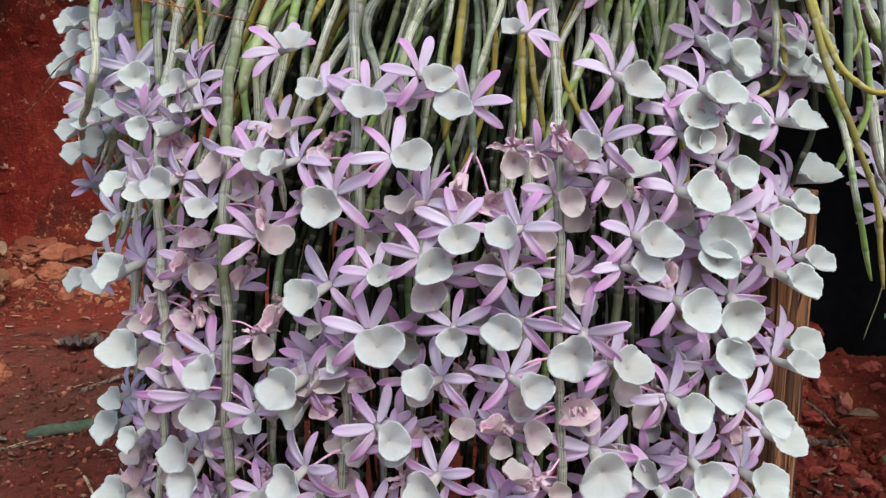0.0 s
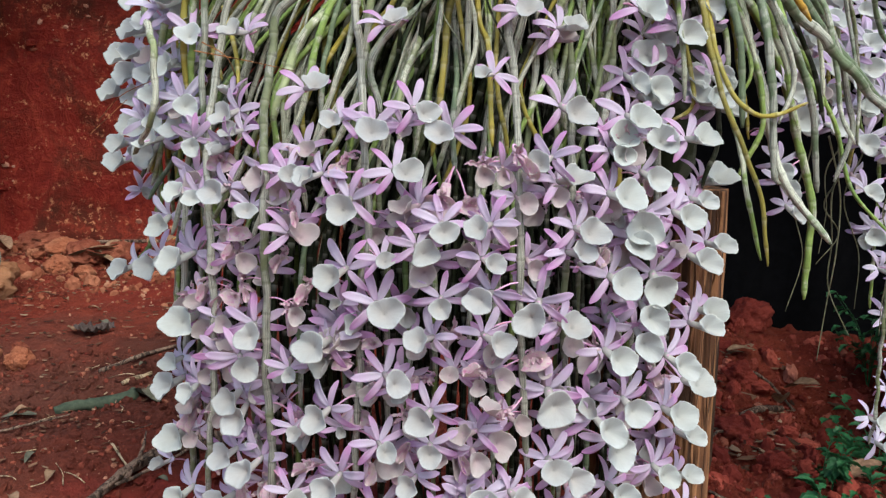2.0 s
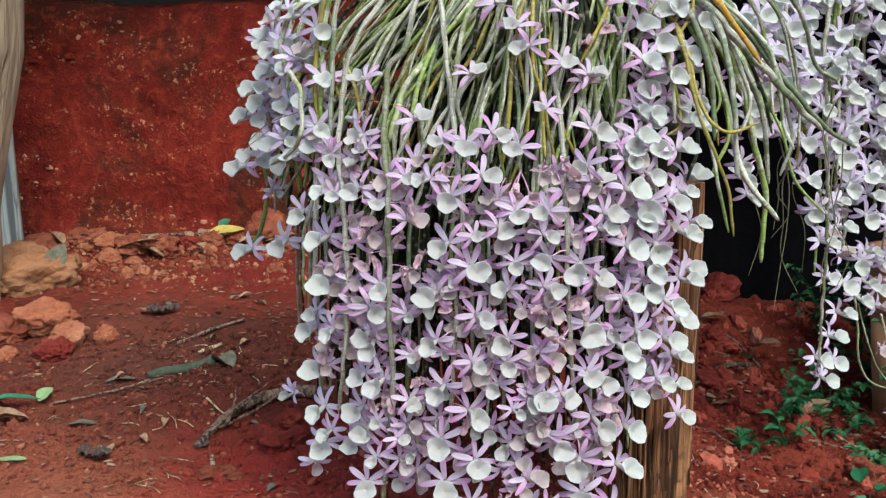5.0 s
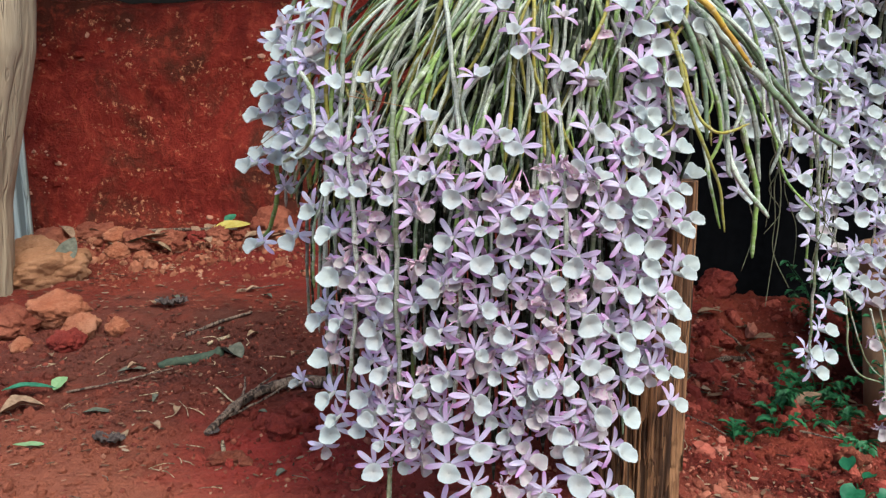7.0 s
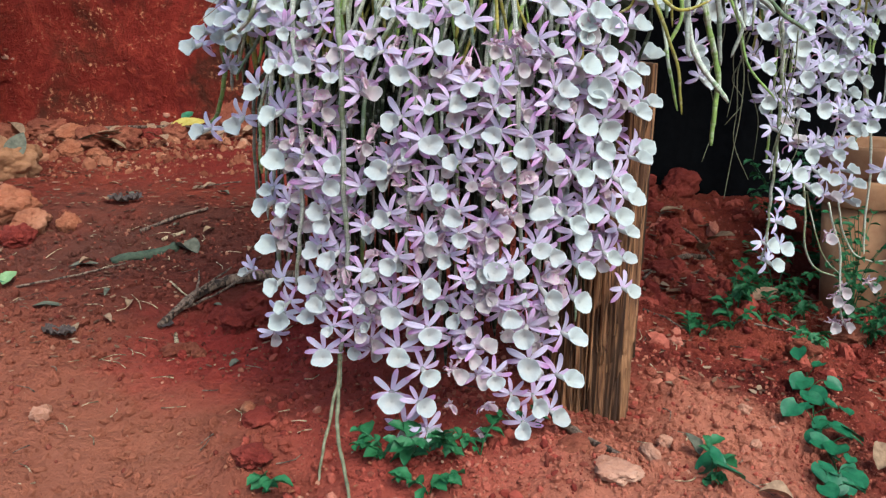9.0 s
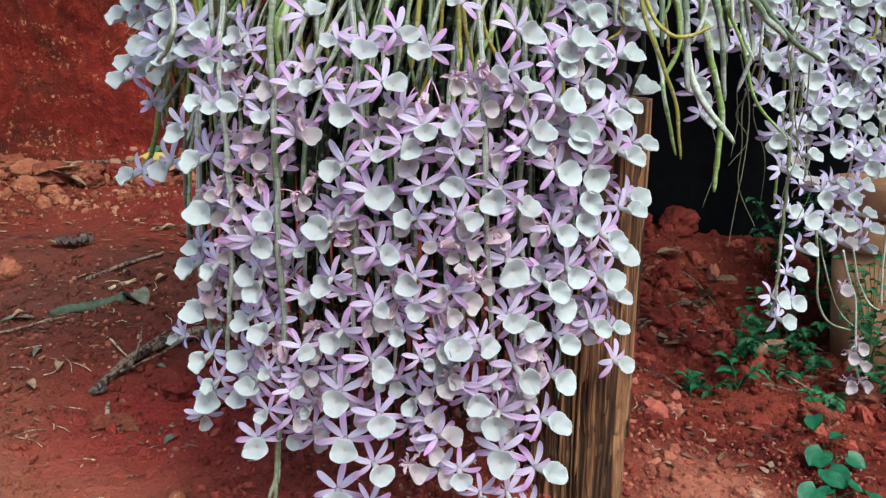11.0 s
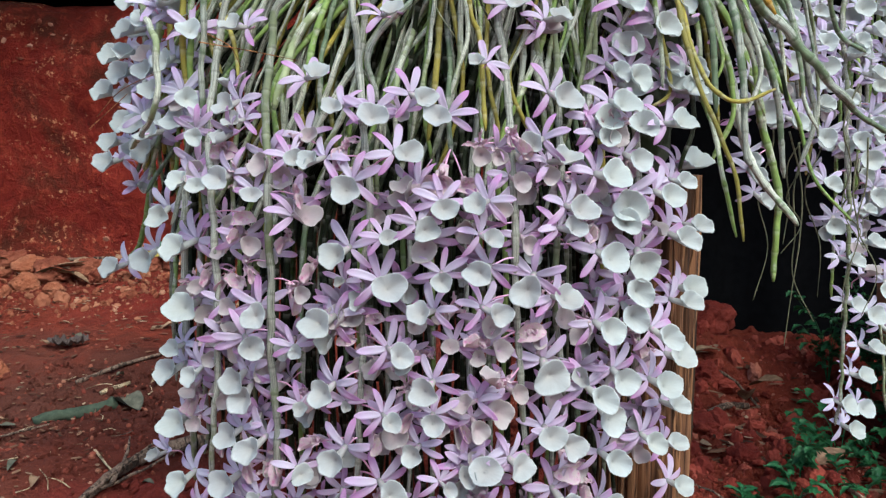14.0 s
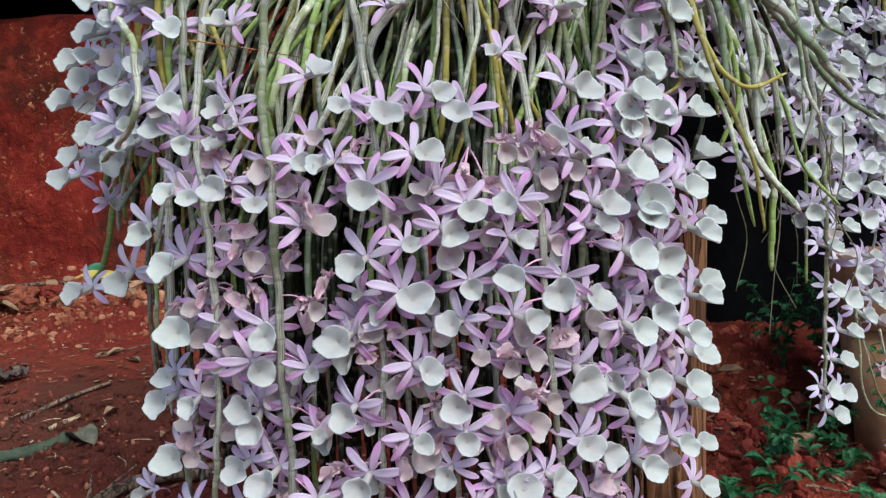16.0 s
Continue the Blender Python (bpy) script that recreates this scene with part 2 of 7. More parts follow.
def bank_mat():
    """Cut laterite: deep red, rain-streaked downwards, blotched, with pale stony clusters and pits."""
    m = Mat("red_bank", 0.95)
    m.b.inputs["Specular IOR Level"].default_value = 0.12
    v = m.coords()
    streak = m.noise(7, 6, 0.62, m.coords((1, 1, 0.5)), 0.8)
    blotch = m.noise(2.1, 6, 0.62, v, 0.7)
    med = m.noise(22, 6, 0.68, v, 0.5)
    fine = m.noise(120, 5, 0.7, v)
    c = m.ramp(streak, [(0.26, (0.085, 0.010, 0.008)), (0.42, (0.155, 0.016, 0.011)), (0.60, (0.205, 0.023, 0.015)), (0.76, (0.31, 0.055, 0.028))])
    c = m.mix(m.ramp(blotch, [(0.47, (0.0,)), (0.58, (0.85,))]), c, (0.060, 0.019, 0.011))
    c = m.mix(m.math("MULTIPLY", m.ramp(med, [(0.50, (0.0,)), (0.68, (1.0,))]), 0.6), c, (0.33, 0.052, 0.027))
    c = m.mix(m.math("MULTIPLY", m.ramp(med, [(0.27, (1.0,)), (0.37, (0.0,))]), 0.7), c, (0.035, 0.006, 0.005))
    group = m.ramp(m.noise(4.6, 4, 0.6, m.coords((1, 0.3, 1.3)), 1.1), [(0.50, (0.0,)), (0.60, (1.0,))])
    speck = m.ramp(m.noise(62, 4, 0.6, v, 0.4), [(0.56, (0.0,)), (0.66, (0.9,))])
    c = m.mix(m.math("MULTIPLY", group, speck), c, (0.56, 0.26, 0.13))
    c = m.mix(m.ramp(fine, [(0.66, (0.0,)), (0.76, (0.25,))]), c, (0.38, 0.12, 0.07))
    m.colour(c)
    m.bump(m.math("ADD", m.math("MULTIPLY", med, 1.8), m.math("ADD", streak, m.math("MULTIPLY", fine, 0.6))), 0.9, 0.016)
    return m.m


BANK = bank_mat()


def crumb_mat(name, stops):
    m = Mat(name, 0.95)
    m.b.inputs["Specular IOR Level"].default_value = 0.1
    n = m.noise(260, 4, 0.6, m.coords())
    c = m.ramp(m.island(), stops)
    c = m.mix(m.math("MULTIPLY", n, 0.55), c, tuple(0.35 * x for x in stops[1][1]))
    m.colour(c)
    m.bump(n, 0.5, 0.003)
    return m.m


CRUMB = crumb_mat("crumb", [(0.0, (0.11, 0.022, 0.016)), (0.45, (0.19, 0.044, 0.029)), (0.85, (0.27, 0.078, 0.048)), (1.0, (0.38, 0.18, 0.115))])
CRUMB_RED = crumb_mat("crumb_red", [(0.0, (0.12, 0.018, 0.014)), (0.4, (0.25, 0.043, 0.030)), (0.9, (0.36, 0.085, 0.057)), (1.0, (0.46, 0.19, 0.13))])
CRUMB_ORANGE = crumb_mat("crumb_orange", [(0.0, (0.24, 0.066, 0.042)), (0.5, (0.34, 0.105, 0.066)), (0.95, (0.42, 0.15, 0.096)), (1.0, (0.50, 0.27, 0.19))])

CRUMB_WARM = crumb_mat("crumb_warm", [(0.0, (0.13, 0.030, 0.020)), (0.5, (0.20, 0.050, 0.033)), (0.95, (0.27, 0.080, 0.052)), (1.0, (0.42, 0.21, 0.14))])
CRUMB_TAN = crumb_mat("crumb_tan", [(0.0, (0.17, 0.050, 0.028)), (0.5, (0.28, 0.092, 0.050)), (0.9, (0.38, 0.165, 0.095)), (1.0, (0.50, 0.30, 0.20))])
FLAKE = crumb_mat("flake", [(0.0, (0.035, 0.016, 0.012)), (0.4, (0.12, 0.055, 0.034)), (0.8, (0.24, 0.13, 0.08)), (1.0, (0.40, 0.28, 0.19))])


def wood_mat(name, dark, mid, light, stretch=0.06, scale=60, cracked=0.9):
    m = Mat(name, 0.85)
    v = m.coords((1, 1, stretch))
    g = m.noise(scale, 6, 0.65, v, 0.3)
    g2 = m.noise(scale * 4, 4, 0.6, v)
    spots = m.noise(9, 5, 0.6, m.coords())
    c = m.ramp(g, [(0.36, dark), (0.47, mid), (0.66, light)])
    c = m.mix(m.math("MULTIPLY", m.ramp(g2, [(0.4, (1.0,)), (0.55, (0.0,))]), 0.5), c, dark)
    c = m.mix(m.math("MULTIPLY", m.ramp(spots, [(0.5, (0.0,)), (0.75, (1.0,))]), 0.45), c, dark)
    # splits and hair cracks: the shade inside them is drawn as dark lines
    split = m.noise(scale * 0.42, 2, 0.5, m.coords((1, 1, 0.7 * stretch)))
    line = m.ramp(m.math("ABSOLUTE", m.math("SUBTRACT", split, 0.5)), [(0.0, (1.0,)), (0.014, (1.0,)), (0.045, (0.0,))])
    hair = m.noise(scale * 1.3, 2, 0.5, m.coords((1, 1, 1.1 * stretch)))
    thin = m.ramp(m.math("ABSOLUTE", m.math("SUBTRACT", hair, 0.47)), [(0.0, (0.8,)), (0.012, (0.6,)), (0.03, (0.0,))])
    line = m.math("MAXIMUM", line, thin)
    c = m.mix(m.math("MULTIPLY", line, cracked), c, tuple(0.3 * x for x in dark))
    m.colour(c)
    m.bump(m.math("SUBTRACT", m.math("ADD", g, m.math("MULTIPLY", g2, 0.5)), line), 0.8, 0.005)
    return m.m


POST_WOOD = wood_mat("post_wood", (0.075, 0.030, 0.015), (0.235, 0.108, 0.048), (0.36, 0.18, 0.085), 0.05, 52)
OLD_WOOD = wood_mat("old_wood", (0.30, 0.22, 0.145), (0.37, 0.28, 0.185), (0.44, 0.345, 0.24), 0.12, 16, 0.22)
PLANK_WOOD = wood_mat("plank_wood", (0.34, 0.37, 0.34), (0.46, 0.50, 0.47), (0.56, 0.60, 0.56), 0.04, 30)
TAN_WOOD = wood_mat("tan_wood", (0.12, 0.06, 0.03), (0.26, 0.13, 0.065), (0.36, 0.21, 0.11), 0.05, 60)
TWIG = wood_mat("twig", (0.09, 0.055, 0.04), (0.19, 0.12, 0.085), (0.30, 0.21, 0.15), 0.3, 80)
NEEDLE = wood_mat("needle", (0.30, 0.11, 0.04), (0.42, 0.18, 0.07), (0.5, 0.25, 0.1), 0.3, 80)
STRAW = wood_mat("straw", (0.30, 0.2, 0.11), (0.45, 0.33, 0.2), (0.55, 0.43, 0.3), 0.3, 80)


def leaf_mat(name, a, b, share=0.25, rough=0.5):
    m = Mat(name, rough)
    n = m.noise(70, 5, 0.6, m.coords())
    r = m.mix(m.math("MULTIPLY", m.rnd(), 0.6), (1, 1, 1), (0.72, 0.8, 0.7))
    c = m.mix(1.0, m.ramp(n, [(0.35, a), (0.68, b)]), r, "MULTIPLY")
    m.colour(c)
    m.bump(n, 0.3, 0.002)
    m.translucent(c, share)
    return m.m


LEAF_GREEN = leaf_mat("leaf_green", (0.014, 0.085, 0.030), (0.045, 0.175, 0.065))
LEAF_VINE = leaf_mat("leaf_vine", (0.012, 0.090, 0.042), (0.035, 0.165, 0.075), 0.2, 0.4)
LEAF_DARK = leaf_mat("leaf_dark", (0.010, 0.060, 0.022), (0.045, 0.165, 0.060))
LEAF_CUT = leaf_mat("leaf_cut", (0.20, 0.32, 0.14), (0.32, 0.42, 0.22))
LEAF_TEAL = leaf_mat("leaf_teal", (0.03, 0.13, 0.075), (0.06, 0.22, 0.12))
LEAF_YELLOW = leaf_mat("leaf_yellow", (0.44, 0.33, 0.06), (0.53, 0.43, 0.13))
LEAF_DRY = leaf_mat("leaf_dry", (0.18, 0.10, 0.06), (0.36, 0.22, 0.14), 0.1, 0.8)
LEAF_GREY = leaf_mat("leaf_grey", (0.06, 0.058, 0.042), (0.13, 0.12, 0.085), 0.05, 0.8)
STEM_ROT = leaf_mat("stem_rot", (0.03, 0.042, 0.028), (0.085, 0.098, 0.068), 0.05, 0.85)
LEAF_ROT = leaf_mat("leaf_rot", (0.030, 0.020, 0.018), (0.10, 0.066, 0.058), 0.05, 0.6)


def pot_mat():
    m = Mat("terracotta", 0.85)
    n = m.noise(14, 5, 0.6, m.coords())
    m.colour(m.ramp(n, [(0.3, (0.22, 0.10, 0.05)), (0.6, (0.32, 0.165, 0.085)), (0.8, (0.38, 0.24, 0.15))]))
    m.bump(m.noise(120, 4, 0.6, m.coords()), 0.3, 0.002)
    return m.m


POT = pot_mat()


def dark_mat(name, c):
    m = Mat(name, 0.95)
    m.b.inputs["Specular IOR Level"].default_value = 0.0
    n = m.noise(30, 4, 0.6, m.coords())
    m.colour(m.ramp(n, [(0.3, tuple(v * 0.6 for v in c)), (0.7, c)]))
    m.bump(n, 0.3, 0.005)
    return m.m


# near-black, so that sheet, roof and wall hold the shade in their colour
BACKDROP = dark_mat("black_backdrop", (0.006, 0.006, 0.0065))
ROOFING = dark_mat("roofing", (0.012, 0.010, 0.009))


# ---- helpers of the plan ----
def mesh_from(name, verts, faces, material, smooth=True, uvs=None):
    me = bpy.data.meshes.new(name)
    me.from_pydata([tuple(v) for v in verts], [], faces)
    if uvs is not None:
        layer = me.uv_layers.new(name="UVMap")
        loops = np.empty(len(me.loops), dtype=np.int32)
        me.loops.foreach_get("vertex_index", loops)
        layer.data.foreach_set("uv", np.asarray(uvs, dtype=np.float32)[loops].ravel())
    me.materials.append(material)
    if smooth:
        me.polygons.foreach_set("use_smooth", [True] * len(me.polygons))
    me.update()
    return me


def part_of(name, data, parent, label="", at=None):
    """Links mesh data made in world places under a thing."""
    ob = new(name, data)
    ob.parent = parent
    ob.matrix_parent_inverse = Matrix.Translation(-Vector(parent.location))
    if at is not None:
        ob.matrix_basis = at
    if label:
        ob["label"] = label
    return ob


def thing(name, at, label, category, group="", kind=""):
    e = new(name)
    e.empty_display_size = 0.05
    e.location = at
    return tagged(e, label, category, group, kind)


def smooth_path(points, step):
    """A Catmull-Rom line through points, cut into even steps."""
    p = [np.array(q, dtype=float) for q in points]
    p = [2 * p[0] - p[1]] + p + [2 * p[-1] - p[-2]]
    out = []
    for i in range(1, len(p) - 2):
        a, b, c, d = p[i - 1 : i + 3]
        for t in np.linspace(0, 1, 24, endpoint=False):
            out.append(0.5 * (2 * b + (c - a) * t + (2 * a - 5 * b + 4 * c - d) * t * t + (3 * b - a - 3 * c + d) * t ** 3))
    out.append(p[-2])
    out = np.array(out)
    s = np.concatenate([[0], np.cumsum(np.linalg.norm(np.diff(out, axis=0), axis=1))])
    n = max(2, int(s[-1] / step) + 1)
    q = np.linspace(0, s[-1], n)
    return np.stack([np.interp(q, s, out[:, k]) for k in range(3)], axis=1), q


def tube(line, radii, sides=8, v=None):
    """Verts, faces and uvs of a closed tube along a line."""
    line = np.asarray(line)
    tang = np.gradient(line, axis=0)
    tang /= np.linalg.norm(tang, axis=1)[:, None] + 1e-9
    side = np.cross(tang[0], (0.31, 0.87, 0.39))
    verts, uvs, faces = [], [], []
    if v is None:
        v = np.arange(len(line)) * 0.1
    for i, (p, t) in enumerate(zip(line, tang)):
        side = side - t * np.dot(side, t)
        side /= np.linalg.norm(side) + 1e-9
        up = np.cross(t, side)
        for k in range(sides):
            a = 2 * math.pi * k / sides
            verts.append(p + radii[i] * (math.cos(a) * side + math.sin(a) * up))
            uvs.append((abs(2 * k / sides - 1), v[i]))
    for i in range(len(line) - 1):
        for k in range(sides):
            a, b = i * sides + k, i * sides + (k + 1) % sides
            faces.append((a, b, b + sides, a + sides))
    for base, flip in ((0, True), ((len(line) - 1) * sides, False)):
        verts.append(line[0] if flip else line[-1])
        uvs.append((0.5, v[0] if flip else v[-1]))
        c = len(verts) - 1
        for k in range(sides):
            a, b = base + k, base + (k + 1) % sides
            faces.append((b, a, c) if flip else (a, b, c))
    return verts, faces, uvs


CANE_POINTS = []


def cane(parent, points, radius, material, joint=0.024, tip=0.7, seed=0, set_back=0.0):
    """A jointed hanging cane through points."""
    rng = random.Random(seed)
    line, s = smooth_path(points, joint / 6)
    line[:, 1] += set_back
    radius *= 0.86
    wob = np.array([[noise.noise(Vector((q * 9, seed * 1.7, k * 5.1))) for k in range(3)] for q in s])
    line = line + wob * 0.004 * np.minimum(1, s / 0.05)[:, None]
    total = s[-1]
    v = s / joint + 0.35 * np.array([noise.noise(Vector((q * 14, seed * 0.7, 3))) for q in s]) + rng.random() + 1
    ring = v % 1.0
    swell = 1 + 0.17 * np.exp(-((ring - 0.07) / 0.06) ** 2) - 0.08 * np.sin(math.pi * ring) + 0.10 * np.array([noise.noise(Vector((q * 45, seed * 1.3, 8))) for q in s])
    kink = np.where((np.floor(v) % 2) > 0, 1, -1) * np.sin(math.pi * ring)
    line = line + np.outer(kink * radius * 0.22, (rng.uniform(-1, 1), rng.uniform(-1, 1), 0))
    radii = radius * swell * (1 - (1 - tip) * (s / total) ** 2)
    radii[-3:] *= (0.9, 0.7, 0.45)
    data = mesh_from("cane", *tube(line, radii, 8, v)[:2], material, True, tube(line, radii, 8, v)[2])
    CANE_POINTS.append(line[::4])
    return part_of("cane", data, parent)


# ---- large structure ----
def ease(t):
    t = max(0.0, min(1.0, t))
    return t * t * (3 - 2 * t)


def ground_height(x, y):
    """Soil that climbs to the bank and falls away past the post, then piles up against the black backdrop."""
    rise = 0.12 * min(1, max(0, (y - 1.15) / 0.8)) ** 1.3 + 0.10 * max(0, min(1, (y - 1.9) / 1.2))
    fall = -0.095 * ease((x - 0.30) / 0.5) - 0.07 * ease((x - 0.85) / 0.3) + 0.17 * ease((y - 2.05) / 0.5)
    side = ease((x - 0.15) / 0.55)
    h = rise * (1 - side) + fall * side
    h += 0.05 * max(0, min(1, (-x - 0.55) / 0.4)) * min(1, max(0, (y - 0.8) / 0.3)) * max(0, 1 - max(0, (y - 1.1) / 0.6))
    h += 0.014 * math.exp(-((x - 0.10) / 0.22) ** 2 - ((y - 0.62) / 0.16) ** 2)
    h *= 1 if abs(x) < 4 and y < 6 else 0.3
    h -= 0.03 * math.exp(-((x - 0.30) / 0.16) ** 2 - ((y - 0.80) / 0.14) ** 2)
    near = math.exp(-max(0, math.hypot(x, y - 1.5) - 2.5))
    p = Vector((x, y, 0))
    h += near * (0.030 * noise.fractal(p * 2.3, 1.0, 2.1, 3) + 0.011 * noise.fractal(p * 11, 0.9, 2.0, 4) + 0.007 * abs(noise.noise(p * 42)) + 0.004 * noise.noise(p * 90))
    loose = max(0, min(1, (x + 0.35) / 0.4)) * near
    h += loose * (0.013 + 0.016 * max(0, min(1, (y - 0.9) / 0.3))) * max(0, noise.noise(p * 24) + 0.2)
    return h


def axis(lo, hi, step, far):
    mid = list(np.arange(lo, hi + 1e-6, step))
    out, w = [], step
    a = hi
    while a < far:
        w *= 1.35
        a += w
        out.append(a)
    inn, w, a = [], step, lo
    while a > -far:
        w *= 1.35
        a -= w
        inn.append(a)
    return inn[::-1] + mid + out


gx, gy = axis(-2.0, 1.7, 0.0125, 900), axis(0.3, 3.3, 0.0125, 900)
gv = [(x, y, ground_height(x, y)) for y in gy for x in gx]
gw = len(gx)
gf = [(j * gw + i, j * gw + i + 1, (j + 1) * gw + i + 1, (j + 1) * gw + i) for j in range(len(gy) - 1) for i in range(gw - 1)]
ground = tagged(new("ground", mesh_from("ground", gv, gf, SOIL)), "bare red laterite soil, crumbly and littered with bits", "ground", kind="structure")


BANK_Y = 3.10


def bank_relief(x, y, z):
    p = Vector((x, 0.3 * y, z))
    d = 0.07 * noise.fractal(p * 1.6, 1.0, 2.1, 4) + 0.022 * noise.fractal(Vector((x * 7, 0, z * 4)), 1.0, 2.0, 3)
    return d + 0.03 * max(0, noise.noise(p * 5 + Vector((3, 1, 7))) - 0.2)


def bank_mesh():
    """A cut earth bank: rough face, rounded top, closed behind."""
    xs, zs = np.arange(-6.0, 0.62, 0.022), np.arange(-0.2, 1.22, 0.022)
    verts, faces = [], []
    prof = [(BANK_Y + 0.10 * max(0, z), z) for z in zs] + [(BANK_Y + 0.23, 1.24), (BANK_Y + 0.6, 1.25), (4.6, 1.24), (4.6, -0.2)]
    n = len(prof)
    for x in xs:
        for k, (y, z) in enumerate(prof):
            d = bank_relief(x, y, z)
            verts.append((x, y - d if k < len(zs) else y, z + (0.4 * d if k >= len(zs) - 1 else 0)))
    for i in range(len(xs) - 1):
        for k in range(n - 1):
            a = i * n + k
            faces.append((a, a + n, a + n + 1, a + 1))
    faces.append(tuple(range(n)))
    faces.append(tuple((len(xs) - 1) * n + k for k in reversed(range(n))))
    return mesh_from("wall_bank", verts, faces, BANK)


tagged(new("wall_bank", bank_mesh()), "cut bank of deep red earth with pale gravel specks", "earth bank", kind="structure")


def box_mesh(name, size, material, bevel=0.004):
    bm = bmesh.new()
    bmesh.ops.create_cube(bm, size=1)
    bmesh.ops.scale(bm, vec=size, verts=bm.verts)
    bmesh.ops.bevel(bm, geom=bm.edges[:], offset=bevel, segments=2, affect="EDGES")
    me = bpy.data.meshes.new(name)
    bm.to_mesh(me)
    bm.free()
    me.materials.append(material)
    return me


# the dark behind: a black sheet added for shade, an added roof and back wall
def backdrop_mesh():
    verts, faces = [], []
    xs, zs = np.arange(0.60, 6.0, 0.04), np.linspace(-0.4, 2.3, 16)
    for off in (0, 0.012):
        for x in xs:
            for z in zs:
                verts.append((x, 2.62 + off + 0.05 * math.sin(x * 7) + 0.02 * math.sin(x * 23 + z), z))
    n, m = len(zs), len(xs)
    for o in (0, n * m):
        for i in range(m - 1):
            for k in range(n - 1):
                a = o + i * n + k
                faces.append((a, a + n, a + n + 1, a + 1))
    return mesh_from("shade_backdrop", verts, faces, BACKDROP)


tagged(new("shade_backdrop", backdrop_mesh()), "black backdrop that stands in for the shade of the recess", "shade cloth", kind="structure")
# roof assumed from the dark above the bank, set forward to shade its top
roof = tagged(new("roof", box_mesh("roof", (16, 5.2, 0.06), ROOFING)), "dark low roof added over the bank for shade", "roof", kind="structure")
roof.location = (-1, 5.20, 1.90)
# unseen slab, added to keep light off the soil in the recess
eave = tagged(new("roof", box_mesh("roof", (6.6, 2.0, 0.05), ROOFING)), "dark eave added out of view to shade the recess", "roof", kind="structure")
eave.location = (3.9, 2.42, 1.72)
# added wall whose near-black colour stands for the dark over the bank
back_wall = tagged(new("wall_back", box_mesh("wall_back", (16, 0.1, 2.4), ROOFING)), "near-black wall added behind the bank for the dark above it", "wall", kind="structure")
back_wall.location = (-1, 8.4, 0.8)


# ---- posts ----
def rough_post(cx, cy, r0, r1, z0, z1, lean, material, name, seed, rows=110, sides=80, groove=0.006, chip=0.0, flare=0.0):
    """A split timber post: irregular section, long grooves, a chipped outer layer."""
    verts, faces = [], []
    for j in range(rows + 1):
        t = j / rows
        z = z0 + (z1 - z0) * t
        r = r0 + (r1 - r0) * t + flare * max(0.0, min(1.0, (z - 0.45) / 0.5))
        for k in range(sides):
            a = 2 * math.pi * k / sides
            ca, sa = math.cos(a), math.sin(a)
            sq = 1 / max(abs(ca), abs(sa)) ** 0.35
            p = Vector((ca * 3 + seed, sa * 3, z * 1.2))
            q = Vector((ca * 6 + seed, sa * 6, z * 1.1))
            d = 0.05 * r * noise.fractal(p, 1, 2, 3)
            g = noise.noise(q)
            d -= groove * max(0, 1 - abs(g) / 0.13)
            d -= 0.7 * groove * max(0, 1 - abs(noise.noise(Vector((ca * 17 + seed, sa * 17, z * 2.6 + 4)))) / 0.14)
            d -= 0.4 * groove * abs(noise.noise(Vector((ca * 30, sa * 30 + seed, z * 2.5))))
            if chip and z < 0.11 + 0.16 * noise.noise(Vector((ca * 14, sa * 14, seed))):
                d -= chip
            rr = r * sq + d
            verts.append((cx + lean[0] * (z - z0) + rr * ca, cy + lean[1] * (z - z0) + rr * sa, z))
    for j in range(rows):
        for k in range(sides):
            a, b = j * sides + k, j * sides + (k + 1) % sides
            faces.append((a, b, b + sides, a + sides))
    faces.append(tuple(range(sides))[::-1])
    faces.append(tuple(rows * sides + k for k in range(sides)))
    return mesh_from(name, verts, faces, material)


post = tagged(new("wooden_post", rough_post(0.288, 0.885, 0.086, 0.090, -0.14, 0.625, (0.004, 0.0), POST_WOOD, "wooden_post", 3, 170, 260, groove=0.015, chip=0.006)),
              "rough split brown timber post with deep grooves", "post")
tagged(new("timber_post", rough_post(-1.646, 2.2, 0.132, 0.140, -0.1, 1.95, (0.040, 0.02), OLD_WOOD, "timber_post", 8, groove=0.003, flare=0.08)),
                   "weathered pale tan timber post, wider at the top", "post")
plank = tagged(new("grey_plank", box_mesh("grey_plank", (0.20, 0.03, 1.95), PLANK_WOOD, 0.005)), "pale blue-grey weathered plank behind the post", "plank")
plank.matrix_world = pose(-1.855, 2.95, 1.05, 0, -1.2, 0)


tagged(new("wooden_post", rough_post(1.44, 1.60, 0.055, 0.05, -0.4, 1.12, (-0.02, 0.0), TAN_WOOD, "wooden_post", 12, 60, 60, groove=0.004)),
                     "thin tan wooden post under the second orchid", "post")


